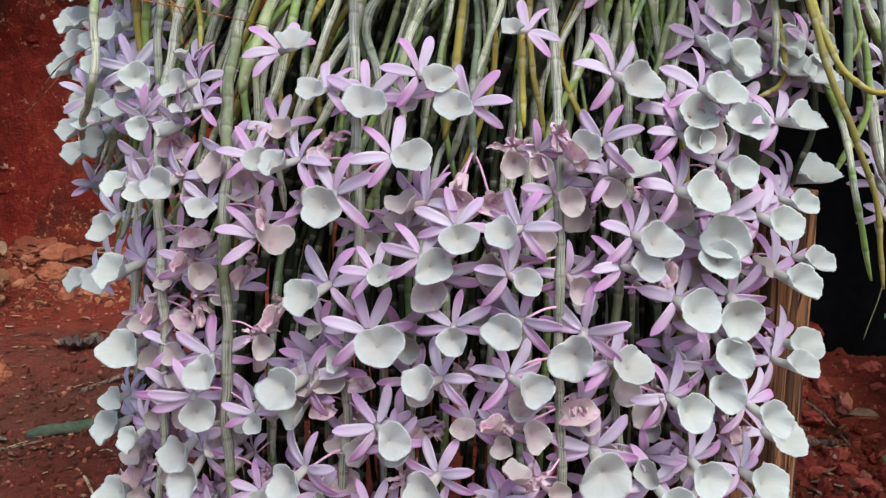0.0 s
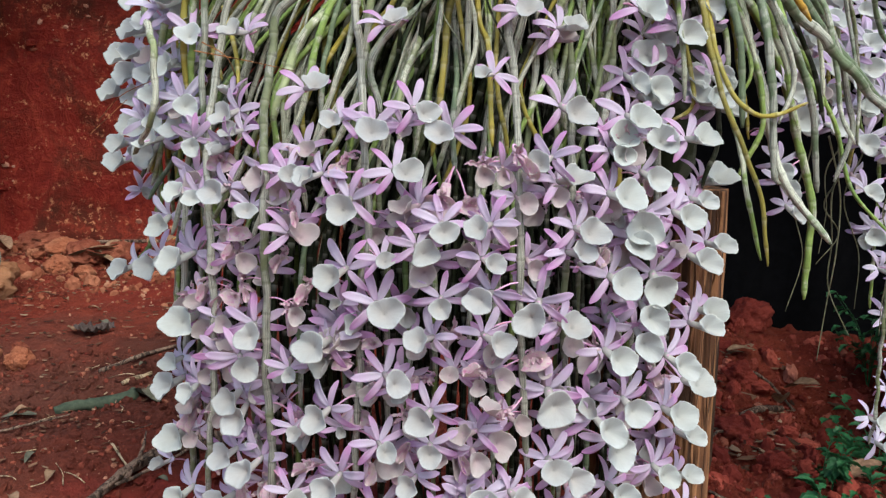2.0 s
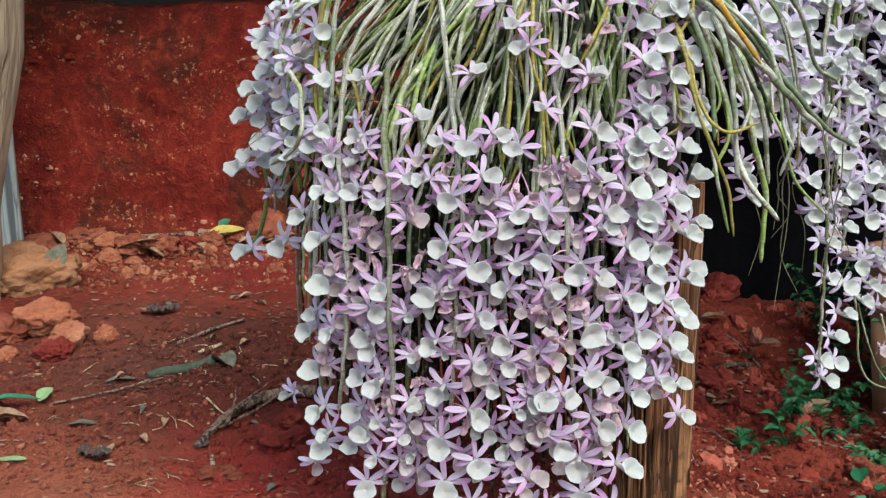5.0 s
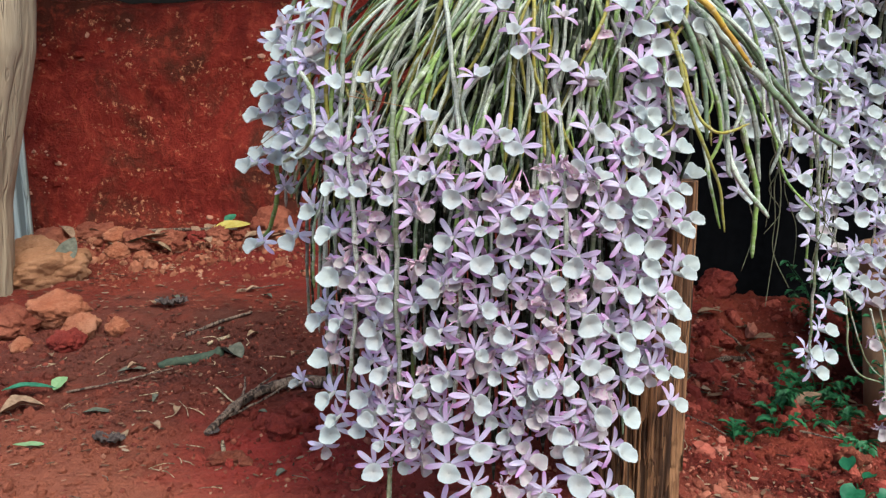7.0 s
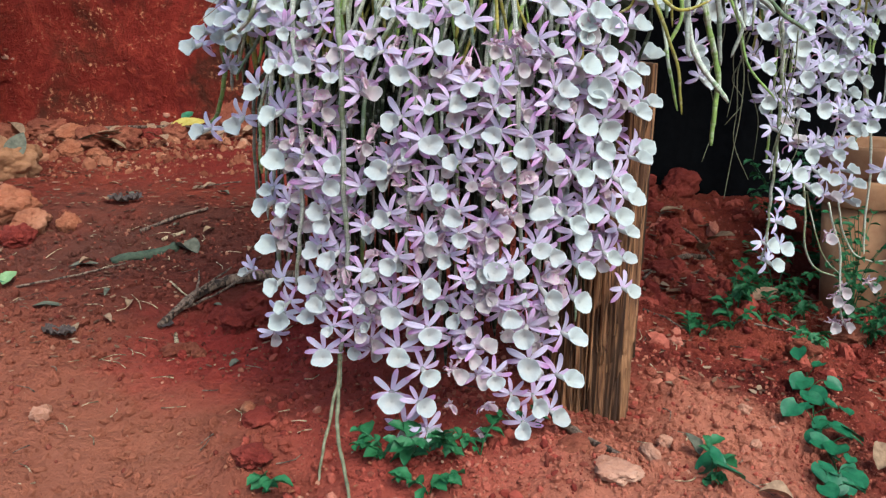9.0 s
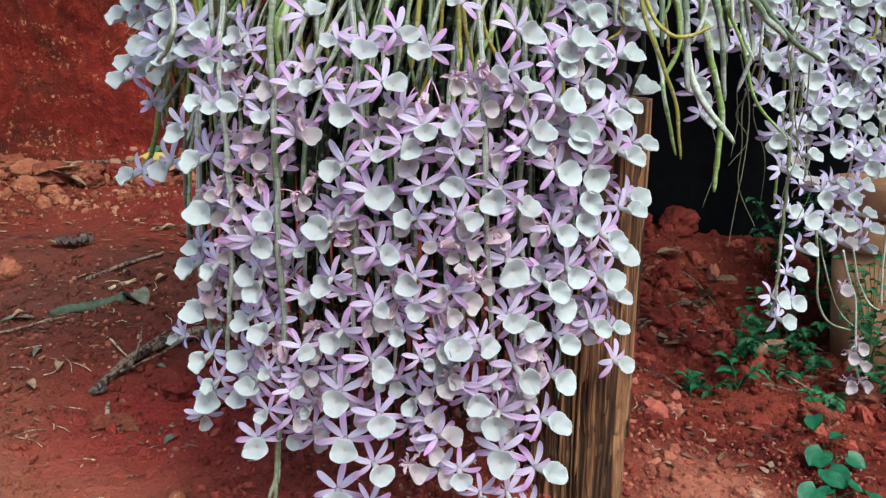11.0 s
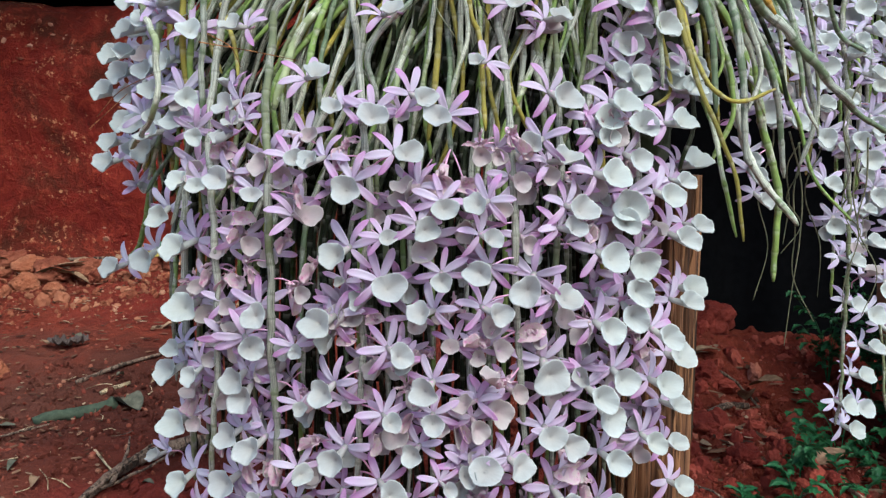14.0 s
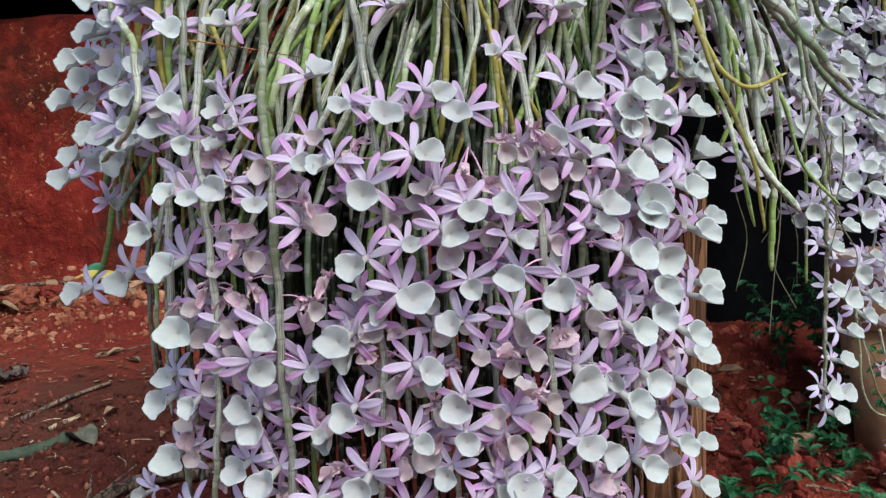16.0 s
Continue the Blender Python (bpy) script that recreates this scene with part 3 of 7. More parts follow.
# ---- flowers ----
def blade(name, length, width, material, back_curl, twist, seed):
    """One petal or sepal: a cupped pointed blade along z, facing y, with thickness."""
    rng = random.Random(seed)
    nl, nw = 9, 4
    verts, faces = [], []
    for side in (0, 1):
        for i in range(nl + 1):
            t = i / nl
            w = width * (1 - abs((t - 0.5) / 0.506) ** 2.5) ** 0.5 * (0.80 + 0.26 * t)
            z = length * t
            y = 0.12 * length * math.sin(math.pi * t * 0.9) - back_curl * length * t ** 2.2
            for k in range(nw + 1):
                u = 2 * k / nw - 1
                x = 0.5 * w * u
                cup = 0.15 * w * u * u + 0.04 * w * math.sin(7 * t + seed) * u
                xx = x * math.cos(twist * t) - cup * math.sin(twist * t)
                yy = y + cup * math.cos(twist * t) + x * math.sin(twist * t)
                verts.append((xx, yy - 0.0006 * side, z))
    row = nw + 1
    half = row * (nl + 1)
    for i in range(nl):
        for k in range(nw):
            a = i * row + k
            faces.append((a, a + 1, a + row + 1, a + row))
            faces.append((half + a, half + a + row, half + a + row + 1, half + a + 1))
    for i in range(nl):
        for k in (0, nw):
            a = i * row + k
            f = (a, a + row, half + a + row, half + a)
            faces.append(f if k == 0 else f[::-1])
    return mesh_from(name, verts, faces, material)


def withered_blade(seed):
    """A shrivelled petal: a narrow crumpled strip with thickness that twists and bends over."""
    rng = random.Random(seed)
    length, width, turns, bend = rng.uniform(0.020, 0.030), rng.uniform(0.0045, 0.0075), rng.uniform(-2.2, 2.2), rng.uniform(-0.9, 0.9)
    nl, nw = 12, 4
    verts, faces = [], []
    for side in (0, 1):
        for i in range(nl + 1):
            t = i / nl
            w = width * (1 - abs((t - 0.45) / 0.56) ** 2.5) ** 0.5 * (1 + 0.35 * noise.noise(Vector((5 * t, seed, 1))))
            a = turns * t + 0.7 * noise.noise(Vector((3 * t, seed, 4)))
            off = Vector((0.0030 * noise.noise(Vector((4 * t, seed, 7))), 0.0045 * noise.noise(Vector((4 * t, seed, 9))) + bend * length * t * t * 0.6, length * t * (1 - 0.25 * t * abs(bend))))
            for k in range(nw + 1):
                u = 2 * k / nw - 1
                r = 0.5 * w * u
                cup = 0.45 * w * u * u + 0.0015 * noise.noise(Vector((9 * t, 3 * u, seed)))
                verts.append(off + Vector((r * math.cos(a) - cup * math.sin(a), r * math.sin(a) + cup * math.cos(a) - 0.0005 * side, 0)))
    row, half = nw + 1, (nw + 1) * (nl + 1)
    for i in range(nl):
        for k in range(nw):
            a = i * row + k
            faces.append((a, a + 1, a + row + 1, a + row))
            faces.append((half + a, half + a + row, half + a + row + 1, half + a + 1))
    return mesh_from("petal", verts, faces, WILT)


def lip_mesh(seed, material, reach=1.0, flat=0.8, fold=0.0, radius=0.0167):
    """The broad lip: a trumpet from the flower's heart that opens into a wide, finely waved round limb."""
    rng = random.Random(seed)
    nr, na = 13, 52
    verts, uvs, faces = [], [], []
    n1 = Vector((0, 0.97, 0.24)).normalized()
    n0 = Vector((0, 0.80, -0.60))
    c = Vector((0, 0.0193, -0.0134)) * reach
    ph = [rng.uniform(0, 6.28) for _ in range(6)]
    for side in (0, 1):
        for i in range(nr + 1):
            s = i / nr
            if side == 0:
                u = s
                along, ring = 0.76 + 0.24 * s, 0.0004 + (radius - 0.0004) * s ** flat
            elif s < 0.27:
                u, along, ring = 0.0, 0.78 * s / 0.27, 0.0034 + 0.0022 * s / 0.27
            else:
                u = (s - 0.27) / 0.73
                along, ring = 0.78 + 0.22 * u ** 0.8, 0.0056 + (radius - 0.0056) * u ** flat
            n = n1 if side == 0 else n0.lerp(n1, min(1.0, s / 0.4)).normalized()
            up = Vector((1, 0, 0)).cross(n)
            for k in range(na):
                a = 2 * math.pi * k / na
                out = 0.91 + s * (0.06 * math.sin(2 * a + ph[0]) + 0.06 * math.sin(3 * a + ph[1]) + 0.03 * math.sin(5 * a + ph[4])) + 0.008 * s ** 5 * math.sin(11 * a + ph[2]) + 0.012 * s ** 8 * math.sin(22 * a + ph[3])
                out += s * (0.24 * max(0.0, math.sin(a)) ** 3 - 0.10 * math.exp(-(((a - math.pi / 2 + math.pi) % (2 * math.pi) - math.pi) / 0.22) ** 2))
                rr = ring * out
                d = 0.0042 * u ** 1.7 - 0.0026 * (1 - u) ** 1.6 + 0.0020 * s ** 3 * math.sin(2 * a + ph[5]) + 0.0017 * s ** 4 * math.sin(4 * a + ph[4]) + 0.0006 * s ** 6 * math.sin(7 * a + ph[5]) + 0.0005 * s ** 8 * math.sin(17 * a + ph[0])
                d += 0.0022 * s * s * max(0, -math.sin(a))
                d += fold * s * s * math.cos(a) ** 2
                p = c * along + Vector((1, 0, 0)) * (rr * math.cos(a) * (1 - min(0.55, fold * 70))) + up * (0.88 * rr * math.sin(a)) + n * (d - 0.0007 * side)
                verts.append(p)
                uvs.append((k / na, s))
    half = (nr + 1) * na
    for i in range(nr):
        for k in range(na):
            a, b = i * na + k, i * na + (k + 1) % na
            faces.append((a, b, b + na, a + na))
            faces.append((half + a, half + a + na, half + b + na, half + b))
    for k in range(na):
        a, b = nr * na + k, nr * na + (k + 1) % na
        faces.append((a, b, half + b, half + a))
    for o, flip in ((0, True), (half, False)):
        verts.append(Vector((0, -0.002, 0)) if o else c * 0.76 - n1 * 0.0012)
        uvs.append((0.5, 0.0))
        m = len(verts) - 1
        for k in range(na):
            a, b = o + k, o + (k + 1) % na
            faces.append((b, a, m) if flip else (a, b, m))
    return mesh_from("lip", verts, faces, material, True, uvs)


SEPALS = [blade("sepal", 0.032, 0.0086, SEPAL, 0.10, 0.15 * s, s) for s in (-2, -1, 1, 2)]
PETALS = [blade("petal", 0.033, 0.0098, PETAL, 0.04, 0.12 * s, s + 5) for s in (-2, -1, 1, 2)]
SEPALS_PALE = [blade("sepal", 0.031, 0.0086, SEPAL_PALE, 0.12, 0.15 * s, s + 15) for s in (-2, -1, 1, 2)]
PETALS_PALE = [blade("petal", 0.032, 0.0098, PETAL_PALE, 0.06, 0.12 * s, s + 20) for s in (-2, -1, 1, 2)]
WILT_BLADES = [withered_blade(s) for s in range(41, 49)]
LIPS = [lip_mesh(s, LIP, reach, flat, fold, size) for s, reach, flat, fold, size in (
    (1, 1.0, 0.90, 0.0, 0.0169), (2, 0.95, 0.80, 0.0, 0.0172), (3, 1.1, 1.0, 0.001, 0.0164), (4, 1.0, 0.9, 0.0015, 0.0170), (5, 1.05, 0.85, 0.0, 0.0167),
    (6, 0.9, 0.8, -0.003, 0.0173), (7, 1.2, 1.1, 0.003, 0.0166), (8, 1.0, 0.9, -0.0015, 0.0170), (9, 1.1, 1.25, 0.002, 0.0172), (10, 1.0, 1.2, -0.0025, 0.0174))]
LIPS_WHITE_LIT = [lip_mesh(s, LIP_WHITE_LIT, reach, flat, fold, 0.0170) for s, reach, flat, fold in ((51, 1.0, 0.9, 0.0), (52, 1.1, 1.1, 0.002), (53, 0.95, 0.85, -0.002), (54, 1.05, 1.0, 0.001))]
LIPS_PINK = [lip_mesh(s, LIP_PINK, 1.0, flat, 0.002, 0.0166) for s, flat in ((11, 0.8), (12, 1.0), (13, 0.7))]
LIPS_CLOSED = [lip_mesh(s, LIP, 1.1, 0.6, 0.004, 0.0140) for s in (21, 22)]
LIPS_WILT = [lip_mesh(s, WILT, reach, flat, fold, 0.0140) for s, reach, flat, fold in ((31, 1.2, 1.3, 0.008), (32, 1.0, 0.7, -0.007), (33, 1.3, 1.5, 0.010))]
flower_count = 0


def flower(parent, x, y, z, turn, nod, roll, size, kind="o"):
    """An orchid flower: pedicel with column, three sepals, two petals and a lip. turn: degrees its face swings to the right of straight out; nod: degrees it looks up; roll: degrees it leans."""
    global flower_count
    flower_count += 1
    rng = random.Random(flower_count * 7 + 1)
    place = Vector((x, y, z))
    face = pose(0, 0, 0, nod, roll, 180 + turn)
    m = Matrix.Translation(place) @ face @ Matrix.Scale(size, 4)
    # pedicel runs back to the nearest cane
    target = place + face.to_3x3() @ Vector((0, -0.03, -0.004))
    best = None
    for line in CANE_POINTS:
        d = np.linalg.norm(line - np.array(place + Vector((0, 0, 0.006))), axis=1)
        k = int(d.argmin())
        if best is None or d[k] < best[0]:
            best = (d[k], line[k])
    if best and best[0] < 0.05:
        target = Vector(best[1])
    inv = m.inverted()
    end = inv @ target
    mid = end * 0.5 + Vector((0, -0.004, 0.004))
    line, s = smooth_path([(0, 0.004, -0.001), (0, -0.004, 0.0), mid, end], 0.003)
    radii = np.interp(s / s[-1], [0, 0.12, 0.25, 1], [0.0022, 0.0024, 0.0012, 0.0011])
    v, f, u = tube(line, radii, 6)
    ob = part_of("flower", mesh_from("flower", v, f, PEDICEL), parent, "", m)
    wilted = kind in "wh"
    closing = {"o": 0, "p": 4, "c": 38, "w": rng.uniform(55, 100), "h": 46}[kind]
    for k, (ang, pool) in enumerate(((0, SEPALS), (56, PETALS), (-56, PETALS), (101, SEPALS), (-101, SEPALS))):
        if x > 0.45 or x < -0.27:
            pool = SEPALS_PALE if pool is SEPALS else PETALS_PALE
        if wilted:
            pool = WILT_BLADES
        if kind == "w":
            ang = 0.35 * ang + rng.choice((0, 150, 180, 210)) + rng.uniform(-40, 40)
        data = pool[rng.randrange(len(pool))]
        b = new("sepal" if k in (0, 3, 4) else "petal", data)
        b.parent = ob
        tilt = rng.uniform(-6, 10) + closing - (10 if abs(ang) > 90 else 0)
        b.matrix_basis = pose(0, -0.001, 0, 0, ang + rng.uniform(-12, 12), 0) @ pose(0, 0, 0.002, -tilt, 0, rng.uniform(-12, 12)) @ Matrix.Scale(rng.uniform(0.93, 1.07) * (0.45 + 0.55 * size) / size, 4)
    pool = {"o": LIPS, "p": LIPS_PINK, "c": LIPS_CLOSED, "w": LIPS_WILT, "h": LIPS_PINK}[kind]
    # outer lips take the lighter copy, with the light they catch in its colour
    if kind == "o" and (x > 0.17 or x < -0.22):
        pool = LIPS_WHITE_LIT
    l = new("lip", pool[rng.randrange(len(pool))])
    l.parent = ob
    l.matrix_basis = pose(0, 0, 0, rng.uniform(-5, 5), rng.uniform(-8, 8), rng.uniform(-4, 4))
    return ob


def bloom(parent, rows):
    for row in rows:
        flower(parent, *row)


# ---- the large orchid on the post ----
CROWN = Vector((0.10, 0.92, 1.03))
orchid = thing("orchid", CROWN, "large pendulous orchid with pale lavender flowers and white lips", "orchid")


def knot_mesh(centre, size, seed, material):
    """A matted clump of roots."""
    bm = bmesh.new()
    bmesh.ops.create_icosphere(bm, subdivisions=4, radius=1)
    for v in bm.verts:
        d = 1 + 0.22 * noise.fractal(v.co * 2.2 + Vector((seed, 0, 0)), 1, 2, 4) + 0.08 * abs(noise.noise(v.co * 9))
        v.co = Vector(centre) + Vector((v.co.x * size[0], v.co.y * size[1], v.co.z * size[2])) * d
    me = bpy.data.meshes.new("root_mass")
    bm.to_mesh(me)
    bm.free()
    me.materials.append(material)
    me.polygons.foreach_set("use_smooth", [True] * len(me.polygons))
    return me


part_of("root_mass", knot_mesh((0.13, 0.95, 1.02), (0.20, 0.14, 0.10), 1, ROOT), orchid, "matted grey-green root mass")
# clump added to join post and crown, in the same near-black shade colour
part_of("root_mass", knot_mesh((0.270, 0.92, 0.80), (0.080, 0.085, 0.26), 2, CANE_SHADE), orchid, "near-black root clump added at the head of the post")


def front(x):
    """How far out the curtain of canes hangs."""
    return 0.015 + float(np.interp(x, [-0.60, -0.48, -0.40, -0.30, -0.22, -0.11, 0.05, 0.16, 0.25, 0.33, 0.45], [1.20, 1.09, 0.935, 0.745, 0.665, 0.608, 0.573, 0.610, 0.668, 0.745, 0.90]))


def hang(parent, x, low, radius, material, back=0.01, seed=0, bow=0.0, crown=None, rise=0.07):
    """A cane that arches out of the crown and hangs straight at x down to low."""
    rng = random.Random(seed)
    c = CROWN if crown is None else crown
    y = front(x) + back + 0.02
    sx = c.x + 0.12 * (x - c.x) + rng.uniform(-0.05, 0.05)
    sy = c.y - 0.04 + rng.uniform(-0.05, 0.05)
    pts = [(sx, sy, c.z - 0.02),
           (sx + 0.14 * (x - sx), sy + 0.35 * (y - sy), c.z + rise * rng.uniform(0.4, 0.9)),
           (sx + 0.38 * (x - sx), sy + 0.70 * (y - sy), c.z - 0.05 - 0.05 * rng.random()),
           (x - 0.27 * (x - c.x), y + 0.06, c.z - 0.19 - 0.03 * rng.random()),
           (x - 0.03 * (x - c.x), y + 0.03, c.z - 0.32),
           (x, y, c.z - 0.42)]
    z = c.z - 0.42
    while z - 0.16 > low + 0.05:
        z -= 0.16
        pts.append((x + rng.uniform(-0.006, 0.006) + bow * (c.z - 0.42 - z), y + rng.uniform(-0.008, 0.008), z))
    pts.append((x + bow * (c.z - 0.42 - low), y, low))
    return cane(parent, pts, radius, material, rng.uniform(0.028, 0.040), 0.75, seed)


# the canes that stand out in the curtain
cane(orchid, [(-0.274, 0.865, 0.940), (-0.314, 0.823, 0.914), (-0.337, 0.842, 0.880), (-0.336, 0.821, 0.832), (-0.301, 0.742, 0.785), (-0.298, 0.735, 0.752), (-0.300, 0.735, 0.712), (-0.323, 0.767, 0.683), (-0.368, 0.852, 0.659)], 0.0053, CANE_PALE, 0.026, 0.6, 1)
cane(orchid, [(-0.269, 0.829, 0.935), (-0.255, 0.797, 0.877), (-0.260, 0.801, 0.826), (-0.254, 0.796, 0.805), (-0.242, 0.784, 0.773), (-0.231, 0.763, 0.748)], 0.0040, CANE_YELLOW, 0.028, 0.8, 2)
cane(orchid, [(-0.235, 0.788, 0.831), (-0.220, 0.765, 0.788), (-0.213, 0.754, 0.761), (-0.209, 0.742, 0.740)], 0.0036, CANE_YELLOW, 0.028, 0.8, 3)
cane(orchid, [(-0.165, 0.793, 0.931), (-0.198, 0.782, 0.885), (-0.221, 0.776, 0.843), (-0.233, 0.777, 0.803), (-0.238, 0.770, 0.762), (-0.242, 0.755, 0.721), (-0.243, 0.738, 0.680), (-0.235, 0.707, 0.628), (-0.232, 0.700, 0.563), (-0.231, 0.700, 0.510), (-0.234, 0.702, 0.456), (-0.235, 0.704, 0.401), (-0.242, 0.710, 0.329), (-0.254, 0.725, 0.266)], 0.0056, CANE_GREY, 0.030, 0.7, 4)
cane(orchid, [(-0.117, 0.771, 0.929), (-0.126, 0.745, 0.890), (-0.136, 0.729, 0.845), (-0.162, 0.731, 0.817), (-0.168, 0.722, 0.771), (-0.172, 0.701, 0.725), (-0.173, 0.685, 0.686), (-0.167, 0.665, 0.649), (-0.164, 0.652, 0.605), (-0.164, 0.652, 0.555), (-0.165, 0.655, 0.498), (-0.165, 0.655, 0.439), (-0.161, 0.655, 0.380), (-0.161, 0.657, 0.326), (-0.166, 0.663, 0.269), (-0.180, 0.681, 0.161), (-0.179, 0.675, 0.101)], 0.0059, CANE_GREY, 0.028, 0.8, 5)
cane(orchid, [(-0.091, 0.743, 0.826), (-0.122, 0.723, 0.807), (-0.142, 0.722, 0.775), (-0.155, 0.703, 0.731), (-0.163, 0.699, 0.702)], 0.0062, CANE_PALE, 0.030, 0.9, 6)
cane(orchid, [(-0.083, 0.741, 0.925), (-0.081, 0.720, 0.871), (-0.074, 0.699, 0.807), (-0.068, 0.694, 0.769), (-0.066, 0.679, 0.724), (-0.063, 0.660, 0.674), (-0.057, 0.637, 0.625), (-0.056, 0.634, 0.582), (-0.062, 0.636, 0.545), (-0.065, 0.637, 0.494), (-0.064, 0.636, 0.443), (-0.069, 0.638, 0.391), (-0.070, 0.638, 0.332), (-0.073, 0.649, 0.274)], 0.0053, CANE_GREY, 0.029, 0.8, 7)
cane(orchid, [(0.010, 0.731, 0.826), (-0.006, 0.714, 0.798), (-0.019, 0.696, 0.764), (-0.028, 0.678, 0.731), (-0.034, 0.675, 0.700)], 0.0044, CANE_PALE, 0.027, 0.9, 8)
cane(orchid, [(0.026, 0.707, 0.822), (0.029, 0.697, 0.783), (0.031, 0.677, 0.744), (0.028, 0.658, 0.700), (0.030, 0.640, 0.650)], 0.0038, CANE_MOSS, 0.026, 0.9, 9)
cane(orchid, [(0.052, 0.694, 0.920), (0.053, 0.684, 0.813), (0.061, 0.686, 0.783), (0.064, 0.668, 0.731), (0.070, 0.657, 0.681)], 0.0038, CANE_YELLOW, 0.030, 0.9, 10)
cane(orchid, [(0.084, 0.714, 0.918), (0.089, 0.700, 0.869), (0.084, 0.684, 0.801), (0.090, 0.680, 0.764), (0.094, 0.656, 0.706), (0.095, 0.626, 0.639), (0.098, 0.618, 0.572), (0.098, 0.618, 0.522), (0.100, 0.619, 0.472), (0.105, 0.620, 0.421), (0.108, 0.621, 0.362), (0.111, 0.622, 0.316), (0.118, 0.625, 0.257)], 0.0052, CANE_GREY, 0.029, 0.8, 11)
cane(orchid, [(0.134, 0.741, 0.926), (0.140, 0.733, 0.881), (0.151, 0.722, 0.794), (0.152, 0.701, 0.741), (0.152, 0.678, 0.689), (0.149, 0.646, 0.620), (0.147, 0.645, 0.557), (0.145, 0.645, 0.505), (0.151, 0.647, 0.440), (0.154, 0.648, 0.380), (0.155, 0.653, 0.311)], 0.0050, CANE_GREY, 0.029, 0.8, 12)
cane(orchid, [(0.182, 0.748, 0.900), (0.196, 0.744, 0.871), (0.201, 0.735, 0.816), (0.201, 0.733, 0.770), (0.193, 0.714, 0.722), (0.186, 0.698, 0.683)], 0.0047, CANE_GREY, 0.034, 0.8, 13)
cane(orchid, [(0.330, 0.795, 0.840), (0.342, 0.790, 0.805), (0.344, 0.783, 0.762), (0.343, 0.772, 0.727), (0.342, 0.731, 0.688), (0.345, 0.704, 0.638), (0.356, 0.704, 0.601), (0.369, 0.710, 0.558)], 0.0043, CANE_GREEN, 0.032, 0.6, 14)
cane(orchid, [(-0.121, 0.783, 0.832), (-0.086, 0.762, 0.783), (-0.098, 0.742, 0.748), (-0.118, 0.735, 0.717)], 0.0040, CANE_GREEN, 0.026, 0.9, 15)
cane(orchid, [(-0.031, 0.748, 0.821), (-0.051, 0.743, 0.788), (-0.064, 0.726, 0.753), (-0.058, 0.713, 0.727)], 0.0043, CANE_GREEN, 0.024, 0.9, 16)
hang(orchid, -0.285, 0.24, 0.0062, CANE_GREY, 0.03, 31)
hang(orchid, 0.262, 0.33, 0.0060, CANE_GREY, 0.03, 32)
hang(orchid, 0.215, 0.45, 0.0058, CANE_YELLOW, 0.05, 33)
cane(orchid, [(0.03, 0.92, 1.02), (-0.20, 0.98, 1.02), (-0.36, 1.03, 0.86), (-0.413, 1.08, 0.66), (-0.413, 1.09, 0.596), (-0.433, 1.10, 0.514), (-0.469, 1.10, 0.473)], 0.0072, CANE_GREEN, 0.025, 0.7, 12)
# a long bare cane that droops to the soil and roots there
cane(orchid, [(-0.180, 0.681, 0.15), (-0.182, 0.66, 0.094), (-0.178, 0.58, 0.052), (-0.160, 0.49, 0.020), (-0.156, 0.468, -0.005)], 0.0042, ROOT, 0.03, 0.7, 14)
cane(orchid, [(-0.180, 0.675, 0.12), (-0.196, 0.640, 0.07), (-0.205, 0.585, 0.03), (-0.207, 0.54, -0.005)], 0.0036, ROOT, 0.03, 0.7, 15)

# the crowd of canes behind them
for i in range(105):
    r = random.Random(500 + i)
    x = -0.33 + 0.66 * ((i * 0.618) % 1.0) + r.uniform(-0.01, 0.01)
    deep = r.uniform(0.02, 0.06) if i % 3 else r.uniform(0.06, 0.20)
    low = r.uniform(0.14, 0.42) if i % 3 else r.uniform(0.46, 0.62)
    if abs(x - 0.05) > 0.22:
        low += 0.12
    # nearly half of them get the near-black colour that stands for shade
    mat = (CANE_GREEN, CANE_SHADE, CANE_MOSS, CANE_SHADE, CANE_GREEN, CANE_SHADE, CANE_YELLOW, CANE_SHADE, CANE_GREY)[i % 9]
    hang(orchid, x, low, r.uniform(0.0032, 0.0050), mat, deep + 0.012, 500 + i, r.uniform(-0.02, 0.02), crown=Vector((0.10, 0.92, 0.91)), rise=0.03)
# near-black stems added inside the curtain so that its gaps read as shade
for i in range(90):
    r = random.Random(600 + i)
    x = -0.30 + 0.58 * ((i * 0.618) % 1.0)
    hang(orchid, x, r.uniform(0.22, 0.5), r.uniform(0.004, 0.006), CANE_SHADE, r.uniform(0.06, 0.22), 600 + i, r.uniform(-0.03, 0.03), crown=Vector((0.10, 0.94, 0.92)), rise=0.02)
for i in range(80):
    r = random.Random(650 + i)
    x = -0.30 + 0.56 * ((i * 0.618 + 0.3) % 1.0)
    hang(orchid, x, r.uniform(0.10, 0.30) + (0.10 if abs(x) > 0.2 else 0), r.uniform(0.0035, 0.0055), CANE_SHADE, r.uniform(0.08, 0.24), 650 + i, r.uniform(-0.04, 0.04), crown=Vector((0.10, 0.95, 0.92)), rise=0.02)
